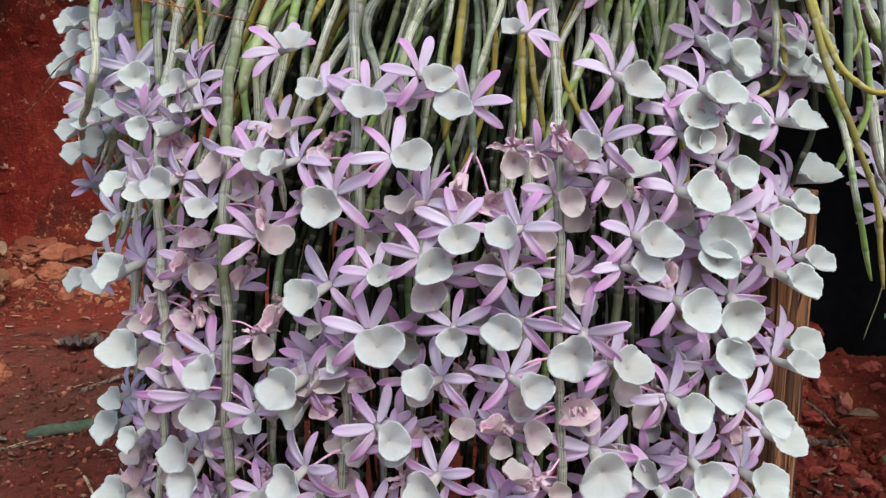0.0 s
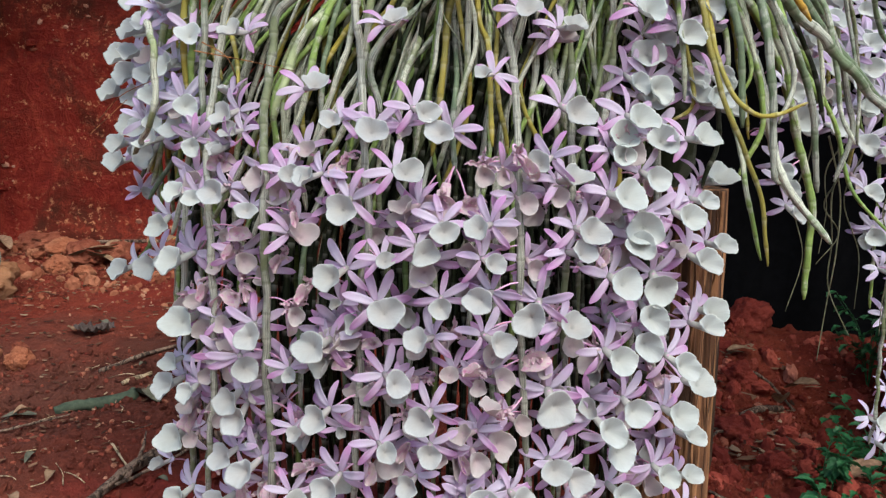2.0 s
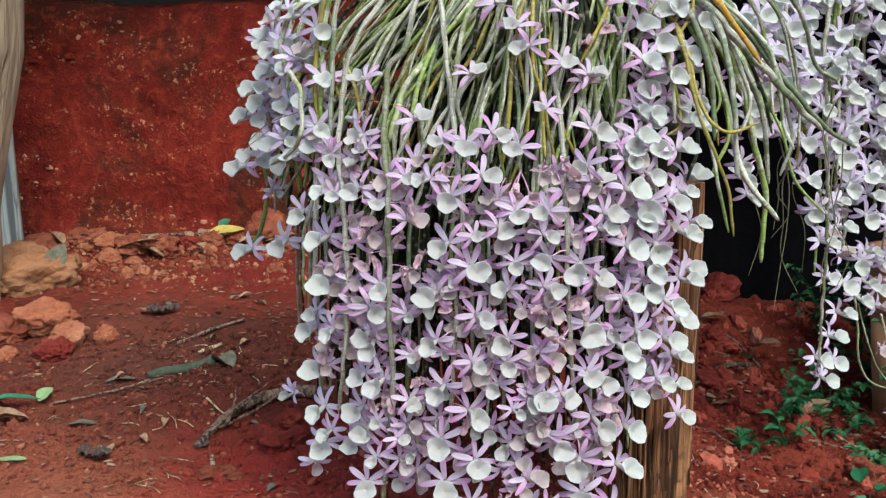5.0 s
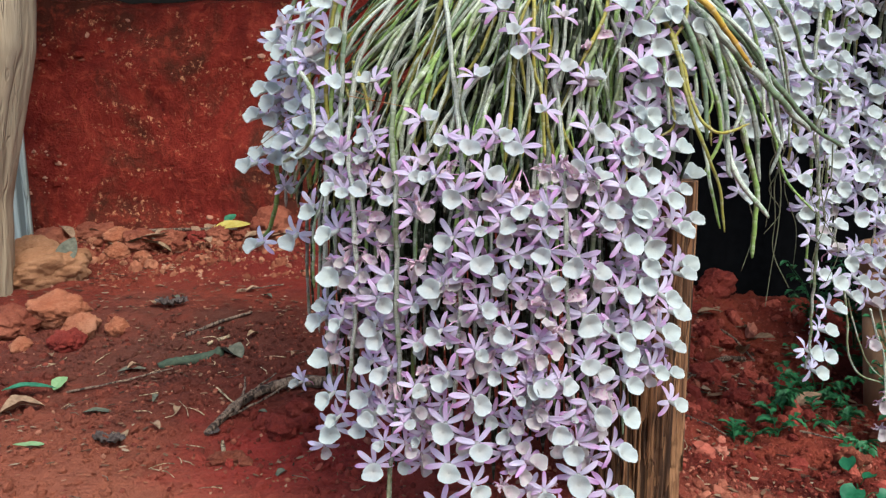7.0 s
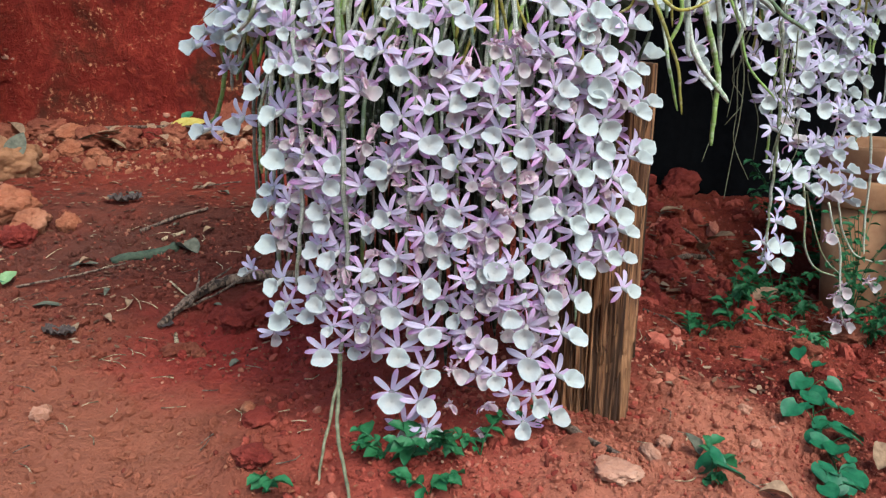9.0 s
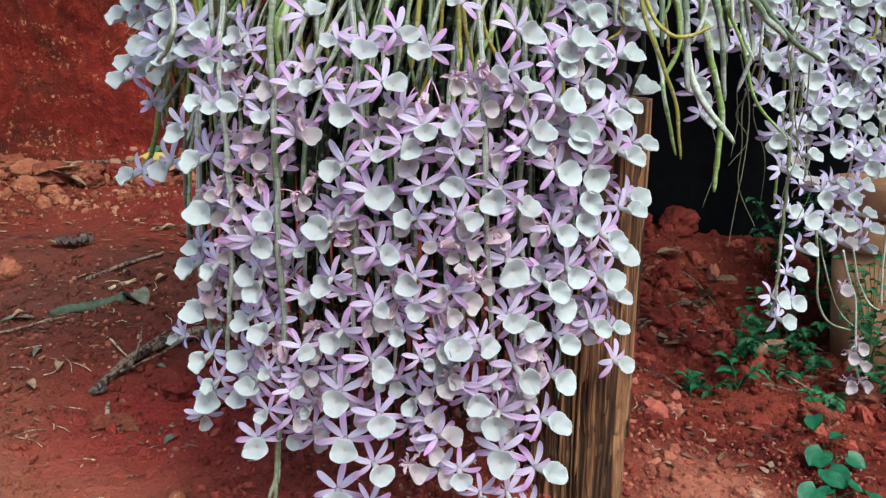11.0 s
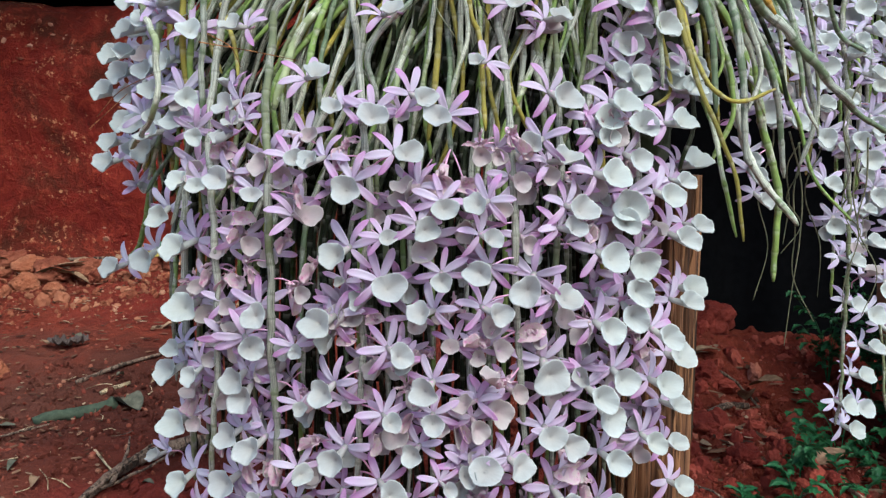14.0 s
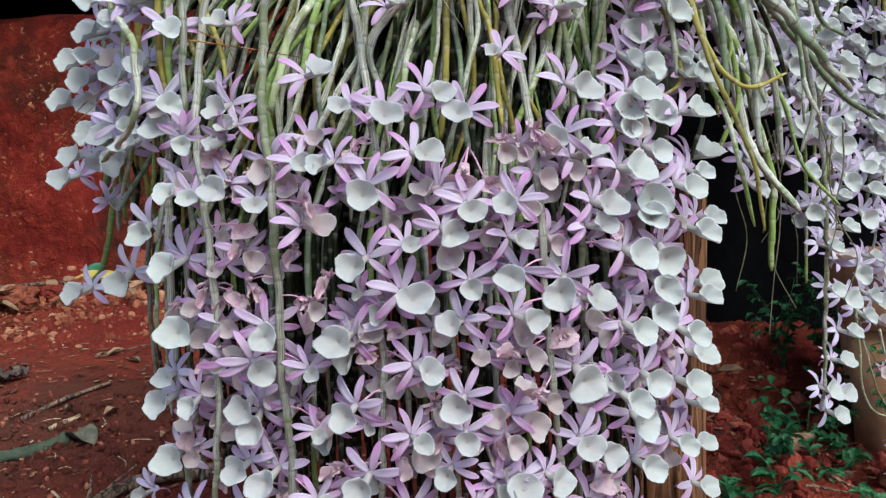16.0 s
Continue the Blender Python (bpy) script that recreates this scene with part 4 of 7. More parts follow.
# short upper canes, lying over the crown like thatch
for i in range(165):
    r = random.Random(700 + i)
    x = -0.36 + 0.62 * ((i * 0.618) % 1.0)
    y = front(x) + r.uniform(0.08, 0.15)
    z = r.uniform(0.66, 0.80)
    c = Vector((max(0.13, x + 0.10) + r.uniform(-0.08, 0.07), 0.86 + r.uniform(-0.05, 0.03), 0.975 + r.uniform(-0.06, 0.05)))
    j = lambda a: r.uniform(-a, a)
    flat = r.uniform(0.25, 0.9)
    pts = [tuple(c), (c.x + 0.36 * (x - c.x) + j(0.02), c.y + 0.5 * (y - c.y) + j(0.02), c.z + 0.012 * flat + j(0.025)),
           (c.x + 0.70 * (x - c.x) + j(0.045), c.y + 0.88 * (y - c.y) + j(0.015), c.z + (z - c.z) * (0.52 - 0.22 * flat) + j(0.02)), (x, y, z), (x - 0.06 * (c.x - x) + j(0.03), y + j(0.01), z - r.uniform(0.05, 0.13))]
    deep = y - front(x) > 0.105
    # deep ones mostly get the near-black shade colour too
    mat = CANE_SHADE if deep and i % 3 else (CANE_GREEN, CANE_PALE, CANE_MOSS, CANE_PALE, CANE_GREEN, CANE_YELLOW, CANE_PALE)[i % 7]
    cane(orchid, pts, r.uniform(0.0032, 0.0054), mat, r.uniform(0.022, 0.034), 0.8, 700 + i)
# long canes that arch high over the shoulder of the plant
for i in range(11):
    r = random.Random(820 + i)
    x = -0.25 - 0.15 * ((i * 0.618) % 1.0)
    y = front(x) + r.uniform(0.05, 0.12)
    top = 0.93 + r.uniform(-0.05, 0.07)
    pts = [(0.04 + r.uniform(-0.06, 0.04), 0.90, 1.02), (0.45 * x, 0.86 + r.uniform(-0.03, 0.03), top + 0.11), (0.80 * x, 0.6 * y + 0.34, top + 0.045), (0.97 * x, y, top - 0.07), (x + r.uniform(-0.01, 0.01), y, 0.74), (x + r.uniform(-0.02, 0.03), y, r.uniform(0.50, 0.68))]
    cane(orchid, pts, r.uniform(0.0042, 0.0066), (CANE_MOSS, CANE_GREEN, CANE_GREY, CANE_PALE, CANE_YELLOW, CANE_GREEN)[i % 6], r.uniform(0.026, 0.036), 0.7, 820 + i)
# thin strands among them
for i in range(64):
    r = random.Random(1000 + i)
    x = -0.34 + 0.58 * ((i * 0.618) % 1.0)
    y = front(x) + r.uniform(0.09, 0.14)
    z = r.uniform(0.70, 0.86)
    c = CROWN + Vector((r.uniform(-0.12, 0.06), r.uniform(-0.06, 0.02), r.uniform(-0.02, 0.05)))
    j = lambda a: r.uniform(-a, a)
    pts = [tuple(c), (c.x + 0.36 * (x - c.x) + j(0.04), c.y + 0.5 * (y - c.y), c.z + j(0.03)), (c.x + 0.7 * (x - c.x) + j(0.04), c.y + 0.85 * (y - c.y), 0.55 * c.z + 0.45 * z + j(0.02)), (x, y, z), (x + j(0.03), y, z - 0.06)]
    cane(orchid, pts, r.uniform(0.0013, 0.0026), (CANE_PALE, CANE_GREEN, CANE_SHADE, CANE_GREEN, CANE_GREY)[i % 5], 0.034, 0.7, 1000 + i)
# dry needles caught among the canes
for k, pts in enumerate(([(-0.235, 0.665, 0.772), (-0.18, 0.655, 0.762), (-0.13, 0.652, 0.752)], [(-0.225, 0.66, 0.780), (-0.20, 0.655, 0.766), (-0.19, 0.655, 0.745)], [(-0.40, 0.83, 0.70), (-0.36, 0.80, 0.73), (-0.30, 0.76, 0.75)], [(-0.41, 0.83, 0.685), (-0.35, 0.79, 0.725)])):
    line, s = smooth_path(pts, 0.006)
    v, f, u = tube(line, np.linspace(0.0007, 0.0004, len(line)), 5)
    part_of("needle", mesh_from("needle", v, f, NEEDLE), orchid, "thin orange-brown dry needle")
# canes that sweep to the far side, between the two plants
for k, (pts, rad, mat) in enumerate((
    ([(0.16, 0.90, 1.05), (0.305, 0.80, 0.945), (0.440, 0.80, 0.822), (0.565, 0.83, 0.712)], 0.0102, CANE_MOSS),
    ([(0.22, 0.86, 1.02), (0.335, 0.77, 0.930), (0.382, 0.77, 0.880), (0.428, 0.77, 0.820)], 0.0076, CANE_ORANGE),
    ([(0.16, 0.88, 1.03), (0.27, 0.76, 0.90), (0.310, 0.70, 0.747), (0.353, 0.69, 0.629), (0.366, 0.685, 0.555)], 0.0046, CANE_YELLOW),
    ([(0.17, 0.88, 1.03), (0.29, 0.77, 0.88), (0.318, 0.72, 0.755), (0.345, 0.71, 0.718), (0.380, 0.72, 0.716), (0.414, 0.72, 0.731)], 0.0048, CANE_YELLOW),
    ([(0.18, 0.90, 1.03), (0.33, 0.84, 0.92), (0.392, 0.85, 0.796), (0.440, 0.85, 0.646), (0.507, 0.85, 0.559)], 0.0094, CANE_MOSS),
    ([(0.22, 0.94, 1.03), (0.42, 0.94, 0.86), (0.511, 0.95, 0.639), (0.522, 0.95, 0.53), (0.520, 0.95, 0.466)], 0.0088, CANE_GREEN),
)):
    cane(orchid, pts, rad, mat, 0.034, 0.55, 40 + k)
for k, (pts, rad, mat) in enumerate((
    ([(0.18, 0.90, 1.04), (0.33, 0.80, 0.93), (0.372, 0.74, 0.80), (0.382, 0.73, 0.66), (0.392, 0.73, 0.64)], 0.0075, CANE_MOSS),
    ([(0.20, 0.92, 1.04), (0.38, 0.87, 0.90), (0.47, 0.87, 0.76), (0.50, 0.88, 0.62)], 0.0076, CANE_MOSS),
    ([(0.20, 0.92, 1.04), (0.35, 0.85, 0.93), (0.42, 0.84, 0.80), (0.45, 0.84, 0.70)], 0.0066, CANE_GREEN),
    ([(0.17, 0.88, 1.04), (0.29, 0.78, 0.93), (0.335, 0.74, 0.82), (0.345, 0.73, 0.70)], 0.0072, CANE_MOSS),
    ([(0.22, 0.94, 1.04), (0.42, 0.92, 0.92), (0.54, 0.93, 0.80), (0.62, 0.95, 0.72), (0.70, 0.97, 0.68)], 0.0080, CANE_MOSS),
    ([(0.22, 0.95, 1.03), (0.45, 0.98, 0.88), (0.56, 1.0, 0.72), (0.60, 1.0, 0.62), (0.66, 1.0, 0.55)], 0.0050, CANE_GREEN),
)):
    cane(orchid, pts, rad, mat, 0.034, 0.55, 46 + k)
for i in range(9):
    r = random.Random(1400 + i)
    x = 0.27 + 0.26 * ((i * 0.618) % 1.0)
    y = 0.70 + 0.45 * (x - 0.27) + r.uniform(0.0, 0.05)
    z = r.uniform(0.70, 0.86)
    j = lambda a: r.uniform(-a, a)
    pts = [(0.16 + j(0.05), 0.90, 1.03), (0.16 + 0.45 * (x - 0.16) + j(0.02), 0.84 + j(0.02), 0.99 + j(0.03)), (0.16 + 0.85 * (x - 0.16) + j(0.02), 0.5 * (y + 0.8), 0.5 * (0.95 + z) + 0.02), (x, y, z), (x + j(0.03), y, z - r.uniform(0.03, 0.10))]
    cane(orchid, pts, r.uniform(0.0036, 0.0062), (CANE_GREEN, CANE_MOSS, CANE_SHADE, CANE_MOSS, CANE_GREEN, CANE_YELLOW, CANE_SHADE)[i % 7], r.uniform(0.028, 0.04), 0.6, 1400 + i)

# a tangle of grey-green canes that bridges to the second plant
for i in range(9):
    r = random.Random(1500 + i)
    x = 0.36 + 0.28 * ((i * 0.618) % 1.0)
    y = 0.86 + 0.5 * (x - 0.36) + r.uniform(-0.02, 0.08)
    z = r.uniform(0.76, 0.90)
    j = lambda a: r.uniform(-a, a)
    pts = [(0.18 + j(0.05), 0.92, 1.05 + j(0.02)), (0.18 + 0.5 * (x - 0.18) + j(0.02), 0.90 + j(0.03), 1.01 + j(0.03)), (0.18 + 0.86 * (x - 0.18), 0.5 * (y + 0.9), 0.5 * (1.0 + z) + 0.015), (x, y, z), (x + r.uniform(-0.01, 0.06), y, z - r.uniform(0.03, 0.10))]
    cane(orchid, pts, r.uniform(0.0045, 0.0085), (CANE_MOSS, CANE_GREEN, CANE_MOSS, CANE_GREY, CANE_MOSS, CANE_YELLOW)[i % 6], r.uniform(0.026, 0.036), 0.6, 1500 + i)

bloom(orchid, [
    (-0.460, 1.108, 0.644, -46, 21, -25, 1.21, "o"), (-0.445, 1.067, 0.484, -48, 23, -26, 1.13, "o"),
    (-0.368, 0.932, 0.883, -50, 28, -25, 1.08, "o"), (-0.364, 0.927, 0.820, -50, 26, -26, 1.12, "o"),
    (-0.400, 0.979, 0.792, -48, 24, -26, 1.17, "o"), (-0.367, 0.936, 0.784, -59, 42, -22, 1.21, "o"),
    (-0.386, 0.959, 0.770, -37, 20, -27, 1.15, "o"), (-0.416, 1.001, 0.743, -50, 26, -26, 1.22, "o"),
    (-0.379, 0.949, 0.703, -39, 12, -22, 1.16, "o"), (-0.414, 0.993, 0.672, -50, 27, -26, 1.11, "o"),
    (-0.373, 0.894, 0.612, 37, 16, 24, 0.77, "c"), (-0.330, 0.853, 0.916, -58, 41, -22, 0.85, "o"),
])
bloom(orchid, [
    (-0.357, 0.904, 0.862, -29, 3, -17, 1.06, "o"), (-0.318, 0.811, 0.833, 55, 45, 21, 1.11, "o"),
    (-0.302, 0.812, 0.825, 47, 32, 27, 0.94, "o"), (-0.280, 0.828, 0.770, -51, 34, -28, 1.08, "o"),
    (-0.332, 0.856, 0.763, -34, 11, -22, 0.93, "o"), (-0.315, 0.818, 0.736, -29, 18, -26, 0.90, "o"),
    (-0.280, 0.771, 0.726, 17, 4, 17, 0.94, "o"), (-0.339, 0.816, 0.702, 32, 12, 23, 0.81, "o"),
    (-0.342, 0.878, 0.674, -25, -2, -15, 1.14, "o"), (-0.309, 0.802, 0.588, -28, 1, -16, 0.93, "o"),
    (-0.352, 0.898, 0.525, -29, 1, -17, 1.12, "o"), (-0.285, 0.757, 0.427, -43, 17, -24, 0.74, "o"),
])
bloom(orchid, [
    (-0.288, 0.773, 0.399, -42, 15, -23, 1.06, "o"), (-0.282, 0.762, 0.338, -38, 11, -22, 1.11, "o"),
    (-0.346, 0.898, 0.244, -50, 26, -26, 0.87, "c"), (-0.297, 0.770, 0.166, 10, -1, 7, 0.73, "p"),
    (-0.279, 0.793, 0.880, 28, 6, 18, 0.92, "o"), (-0.216, 0.750, 0.729, -64, 63, -18, 0.58, "c"),
    (-0.204, 0.717, 0.713, -43, 17, -24, 0.91, "o"), (-0.275, 0.783, 0.698, -40, 18, -25, 1.00, "o"),
    (-0.257, 0.734, 0.682, 2, -7, 4, 0.70, "o"), (-0.208, 0.683, 0.634, -40, 13, -22, 0.90, "o"),
    (-0.262, 0.732, 0.627, -40, 21, -26, 0.87, "o"), (-0.248, 0.713, 0.623, -12, 15, -14, 0.64, "o"),
])
bloom(orchid, [
    (-0.262, 0.739, 0.554, -42, 15, -23, 1.13, "o"), (-0.218, 0.706, 0.549, -26, 13, -22, 0.64, "p"),
    (-0.203, 0.693, 0.515, -15, 28, -25, 0.67, "w"), (-0.248, 0.734, 0.505, -29, 23, -29, 0.75, "p"),
    (-0.221, 0.699, 0.488, 12, 21, 23, 0.72, "p"), (-0.262, 0.741, 0.482, -34, 21, -27, 1.16, "o"),
    (-0.202, 0.691, 0.449, -64, 65, -19, 0.76, "p"), (-0.234, 0.719, 0.426, -24, 6, -18, 0.71, "p"),
    (-0.255, 0.721, 0.408, -33, 5, -19, 0.80, "o"), (-0.205, 0.680, 0.346, -42, 15, -23, 0.94, "o"),
    (-0.266, 0.749, 0.340, -18, 9, -17, 0.70, "p"), (-0.210, 0.687, 0.290, -40, 13, -22, 1.05, "o"),
])
bloom(orchid, [
    (-0.276, 0.751, 0.270, -39, 12, -22, 1.03, "o"), (-0.204, 0.681, 0.253, -26, 28, -22, 0.95, "o"),
    (-0.263, 0.731, 0.236, -41, 14, -23, 0.80, "o"), (-0.220, 0.691, 0.230, -38, 22, -21, 0.85, "o"),
    (-0.277, 0.751, 0.208, -18, 17, -13, 1.06, "o"), (-0.204, 0.678, 0.168, -5, 16, -2, 0.97, "o"),
    (-0.199, 0.744, 0.798, -56, 36, -24, 0.87, "o"), (-0.124, 0.679, 0.736, 45, 47, 28, 0.95, "o"),
    (-0.197, 0.704, 0.692, -53, 31, -26, 0.72, "o"), (-0.125, 0.673, 0.674, 13, 29, 28, 0.75, "p"),
    (-0.128, 0.675, 0.671, -14, 23, -19, 0.68, "w"), (-0.139, 0.646, 0.652, 24, 22, 28, 0.74, "o"),
])
bloom(orchid, [
    (-0.180, 0.662, 0.615, -8, 18, -8, 0.68, "o"), (-0.133, 0.650, 0.611, 10, 13, 17, 0.74, "w"),
    (-0.136, 0.646, 0.590, 46, 32, 28, 1.03, "p"), (-0.197, 0.683, 0.590, 6, 12, 13, 0.70, "w"),
    (-0.198, 0.689, 0.569, -9, 17, -10, 0.78, "w"), (-0.197, 0.678, 0.564, 21, -1, 16, 0.81, "p"),
    (-0.194, 0.674, 0.534, 22, 0, 16, 0.66, "w"), (-0.134, 0.636, 0.516, 14, -5, 12, 0.67, "h"),
    (-0.178, 0.662, 0.490, -4, 11, -1, 0.99, "o"), (-0.194, 0.660, 0.456, 22, 6, 20, 0.96, "o"),
    (-0.138, 0.637, 0.450, 6, 16, 14, 0.56, "o"), (-0.196, 0.674, 0.416, -34, 6, -19, 0.99, "o"),
])
bloom(orchid, [
    (-0.189, 0.670, 0.402, -22, 1, -15, 1.03, "o"), (-0.134, 0.636, 0.387, 6, 19, 16, 0.55, "o"),
    (-0.175, 0.665, 0.341, -28, 11, -21, 1.08, "o"), (-0.137, 0.632, 0.317, 23, 17, 25, 0.70, "o"),
    (-0.140, 0.647, 0.274, 40, 20, 25, 0.80, "p"), (-0.185, 0.666, 0.273, -23, 18, -24, 0.57, "o"),
    (-0.199, 0.679, 0.262, -31, 11, -22, 1.04, "o"), (-0.148, 0.649, 0.262, 51, 39, 20, 0.71, "p"),
    (-0.153, 0.637, 0.255, 38, 29, 24, 0.60, "o"), (-0.152, 0.656, 0.215, 25, 8, 15, 0.83, "p"),
    (-0.188, 0.669, 0.212, -22, 22, -18, 0.67, "o"), (-0.041, 0.673, 0.802, 46, 50, 28, 0.80, "o"),
])
bloom(orchid, [
    (-0.085, 0.658, 0.705, -42, 35, -33, 0.71, "o"), (-0.052, 0.648, 0.698, 0, 16, 5, 1.05, "o"),
    (-0.103, 0.637, 0.651, -51, 28, -27, 0.84, "o"), (-0.073, 0.620, 0.627, -19, 11, -18, 1.00, "o"),
    (-0.041, 0.605, 0.570, 25, 25, 30, 0.56, "o"), (-0.077, 0.620, 0.558, -34, 16, -25, 1.01, "o"),
    (-0.112, 0.646, 0.541, -15, 11, -15, 0.89, "w"), (-0.045, 0.612, 0.524, 18, 15, 23, 1.13, "o"),
    (-0.083, 0.633, 0.521, -22, 30, -31, 0.55, "c"), (-0.053, 0.627, 0.485, 7, 20, 18, 0.55, "w"),
    (-0.095, 0.626, 0.484, -41, 21, -27, 1.06, "o"), (-0.084, 0.632, 0.465, 9, 3, 12, 0.55, "w"),
])
bloom(orchid, [
    (-0.095, 0.622, 0.412, -39, 12, -22, 0.93, "o"), (-0.084, 0.633, 0.389, 1, 24, 9, 0.55, "c"),
    (-0.043, 0.605, 0.383, 23, 18, 26, 0.81, "o"), (-0.111, 0.644, 0.343, -46, 30, -30, 0.78, "w"),
    (-0.084, 0.620, 0.343, -25, -1, -15, 1.01, "o"), (-0.047, 0.610, 0.308, 22, 13, 23, 1.09, "o"),
    (-0.088, 0.627, 0.257, -13, 11, -8, 1.13, "o"), (-0.082, 0.629, 0.188, -1, 21, 4, 1.22, "o"),
    (-0.045, 0.607, 0.163, 24, 7, 14, 0.98, "o"), (-0.094, 0.632, 0.112, -5, 18, -1, 1.22, "o"),
    (-0.051, 0.608, 0.105, 29, 21, 21, 0.94, "o"), (-0.073, 0.621, 0.060, 3, 6, 6, 1.13, "o"),
])
bloom(orchid, [
    (-0.005, 0.671, 0.903, 26, 39, 37, 0.90, "o"), (0.026, 0.669, 0.870, -23, 31, -31, 0.95, "o"),
    (-0.012, 0.639, 0.717, 38, 22, 27, 0.91, "o"), (-0.023, 0.654, 0.699, 7, 10, 13, 0.55, "p"),
    (0.026, 0.628, 0.695, -28, 19, -26, 0.90, "o"), (-0.029, 0.617, 0.656, 41, 31, 31, 0.95, "o"),
    (-0.005, 0.617, 0.622, -55, 33, -25, 0.82, "p"), (0.018, 0.597, 0.607, 3, 12, 9, 0.80, "o"),
    (-0.006, 0.598, 0.585, 23, 15, 24, 0.80, "o"), (0.004, 0.619, 0.568, -10, -2, -7, 1.00, "p"),
    (0.018, 0.597, 0.534, -5, 8, -3, 0.75, "o"), (0.010, 0.596, 0.495, -47, 25, -27, 0.85, "o"),
])
bloom(orchid, [
    (0.032, 0.614, 0.456, -20, 27, -28, 0.69, "p"), (-0.037, 0.605, 0.454, 27, 20, 27, 0.93, "o"),
    (-0.025, 0.605, 0.440, 3, 13, 9, 0.58, "o"), (0.009, 0.597, 0.420, -27, 5, -18, 0.87, "o"),
    (0.009, 0.598, 0.385, -6, 4, -4, 0.77, "o"), (0.017, 0.616, 0.365, 7, 29, 18, 0.63, "p"),
    (-0.005, 0.599, 0.351, -29, 5, -19, 0.74, "o"), (0.016, 0.593, 0.314, 25, 11, 22, 0.61, "o"),
    (0.035, 0.610, 0.269, -27, 4, -12, 0.80, "p"), (-0.038, 0.611, 0.230, 7, 14, 10, 1.02, "o"),
    (0.027, 0.614, 0.221, 19, 42, 32, 0.81, "p"), (0.027, 0.610, 0.188, 20, 5, 13, 0.87, "p"),
])
bloom(orchid, [
    (-0.000, 0.603, 0.162, 27, 10, 15, 0.93, "h"), (-0.003, 0.616, 0.096, 23, 31, 26, 0.78, "w"),
    (-0.037, 0.604, 0.059, 35, 18, 18, 1.01, "o"), (0.099, 0.695, 0.894, -7, 36, -8, 0.65, "p"),
    (0.062, 0.680, 0.867, -13, 31, -21, 0.69, "w"), (0.043, 0.662, 0.842, -44, 24, -26, 0.94, "o"),
    (0.097, 0.679, 0.817, 22, 29, 30, 0.80, "o"), (0.068, 0.650, 0.751, -36, 34, -35, 0.63, "o"),
    (0.058, 0.609, 0.664, -1, -11, 2, 0.71, "h"), (0.077, 0.626, 0.660, 7, -9, 7, 0.65, "p"),
    (0.102, 0.640, 0.654, 6, 18, 15, 0.66, "p"), (0.091, 0.623, 0.632, 25, 6, 20, 0.79, "p"),
])
bloom(orchid, [
    (0.064, 0.587, 0.608, -36, 18, -26, 0.81, "o"), (0.073, 0.617, 0.602, 13, 10, 17, 0.82, "p"),
    (0.057, 0.593, 0.574, 41, 21, 25, 0.77, "o"), (0.103, 0.625, 0.569, 20, -2, 15, 0.73, "p"),
    (0.066, 0.588, 0.542, -34, 12, -23, 0.84, "o"), (0.115, 0.610, 0.529, -20, 2, -14, 1.14, "o"),
    (0.060, 0.596, 0.498, 38, 18, 24, 0.92, "o"), (0.065, 0.616, 0.480, 12, 20, 22, 0.83, "p"),
    (0.116, 0.630, 0.465, 16, 1, 16, 0.67, "p"), (0.067, 0.602, 0.459, -56, 44, -24, 0.79, "w"),
    (0.071, 0.615, 0.459, 23, 1, 17, 0.84, "p"), (0.059, 0.609, 0.451, -9, 0, -6, 0.62, "p"),
])
bloom(orchid, [
    (0.077, 0.593, 0.416, -65, 72, -17, 0.79, "h"), (0.089, 0.621, 0.406, 34, 13, 23, 0.75, "p"),
    (0.055, 0.605, 0.397, -50, 26, -26, 0.81, "p"), (0.066, 0.618, 0.392, 31, 11, 22, 1.04, "p"),
    (0.051, 0.607, 0.377, 14, -6, 12, 0.82, "p"), (0.048, 0.609, 0.341, 16, 8, 18, 0.71, "p"),
    (0.090, 0.603, 0.334, 34, 12, 22, 0.83, "o"), (0.062, 0.600, 0.330, -1, 19, 4, 1.00, "o"),
    (0.066, 0.606, 0.273, -39, 20, -19, 0.91, "p"), (0.086, 0.607, 0.267, 9, -1, 7, 1.12, "o"),
    (0.041, 0.610, 0.198, 51, 40, 19, 1.03, "p"), (0.067, 0.596, 0.157, 3, 6, 5, 0.82, "o"),
])
bloom(orchid, [
    (0.042, 0.611, 0.149, 18, 22, 20, 0.93, "p"), (0.097, 0.606, 0.117, 3, 4, 5, 0.78, "o"),
    (0.052, 0.608, 0.095, 47, 46, 23, 0.73, "w"), (0.043, 0.608, 0.051, 16, 25, 20, 0.68, "w"),
    (0.199, 0.719, 0.913, -2, 29, 0, 1.06, "o"), (0.166, 0.719, 0.871, 8, 24, 18, 0.72, "w"),
    (0.142, 0.707, 0.848, -14, 30, -21, 0.82, "w"), (0.137, 0.691, 0.801, 53, 40, 23, 0.88, "o"),
    (0.133, 0.707, 0.791, 49, 33, 26, 0.80, "p"), (0.139, 0.668, 0.721, 39, 18, 25, 1.10, "o"),
    (0.187, 0.677, 0.693, 46, 29, 27, 1.05, "o"), (0.190, 0.665, 0.677, 32, 18, 26, 0.84, "o"),
])
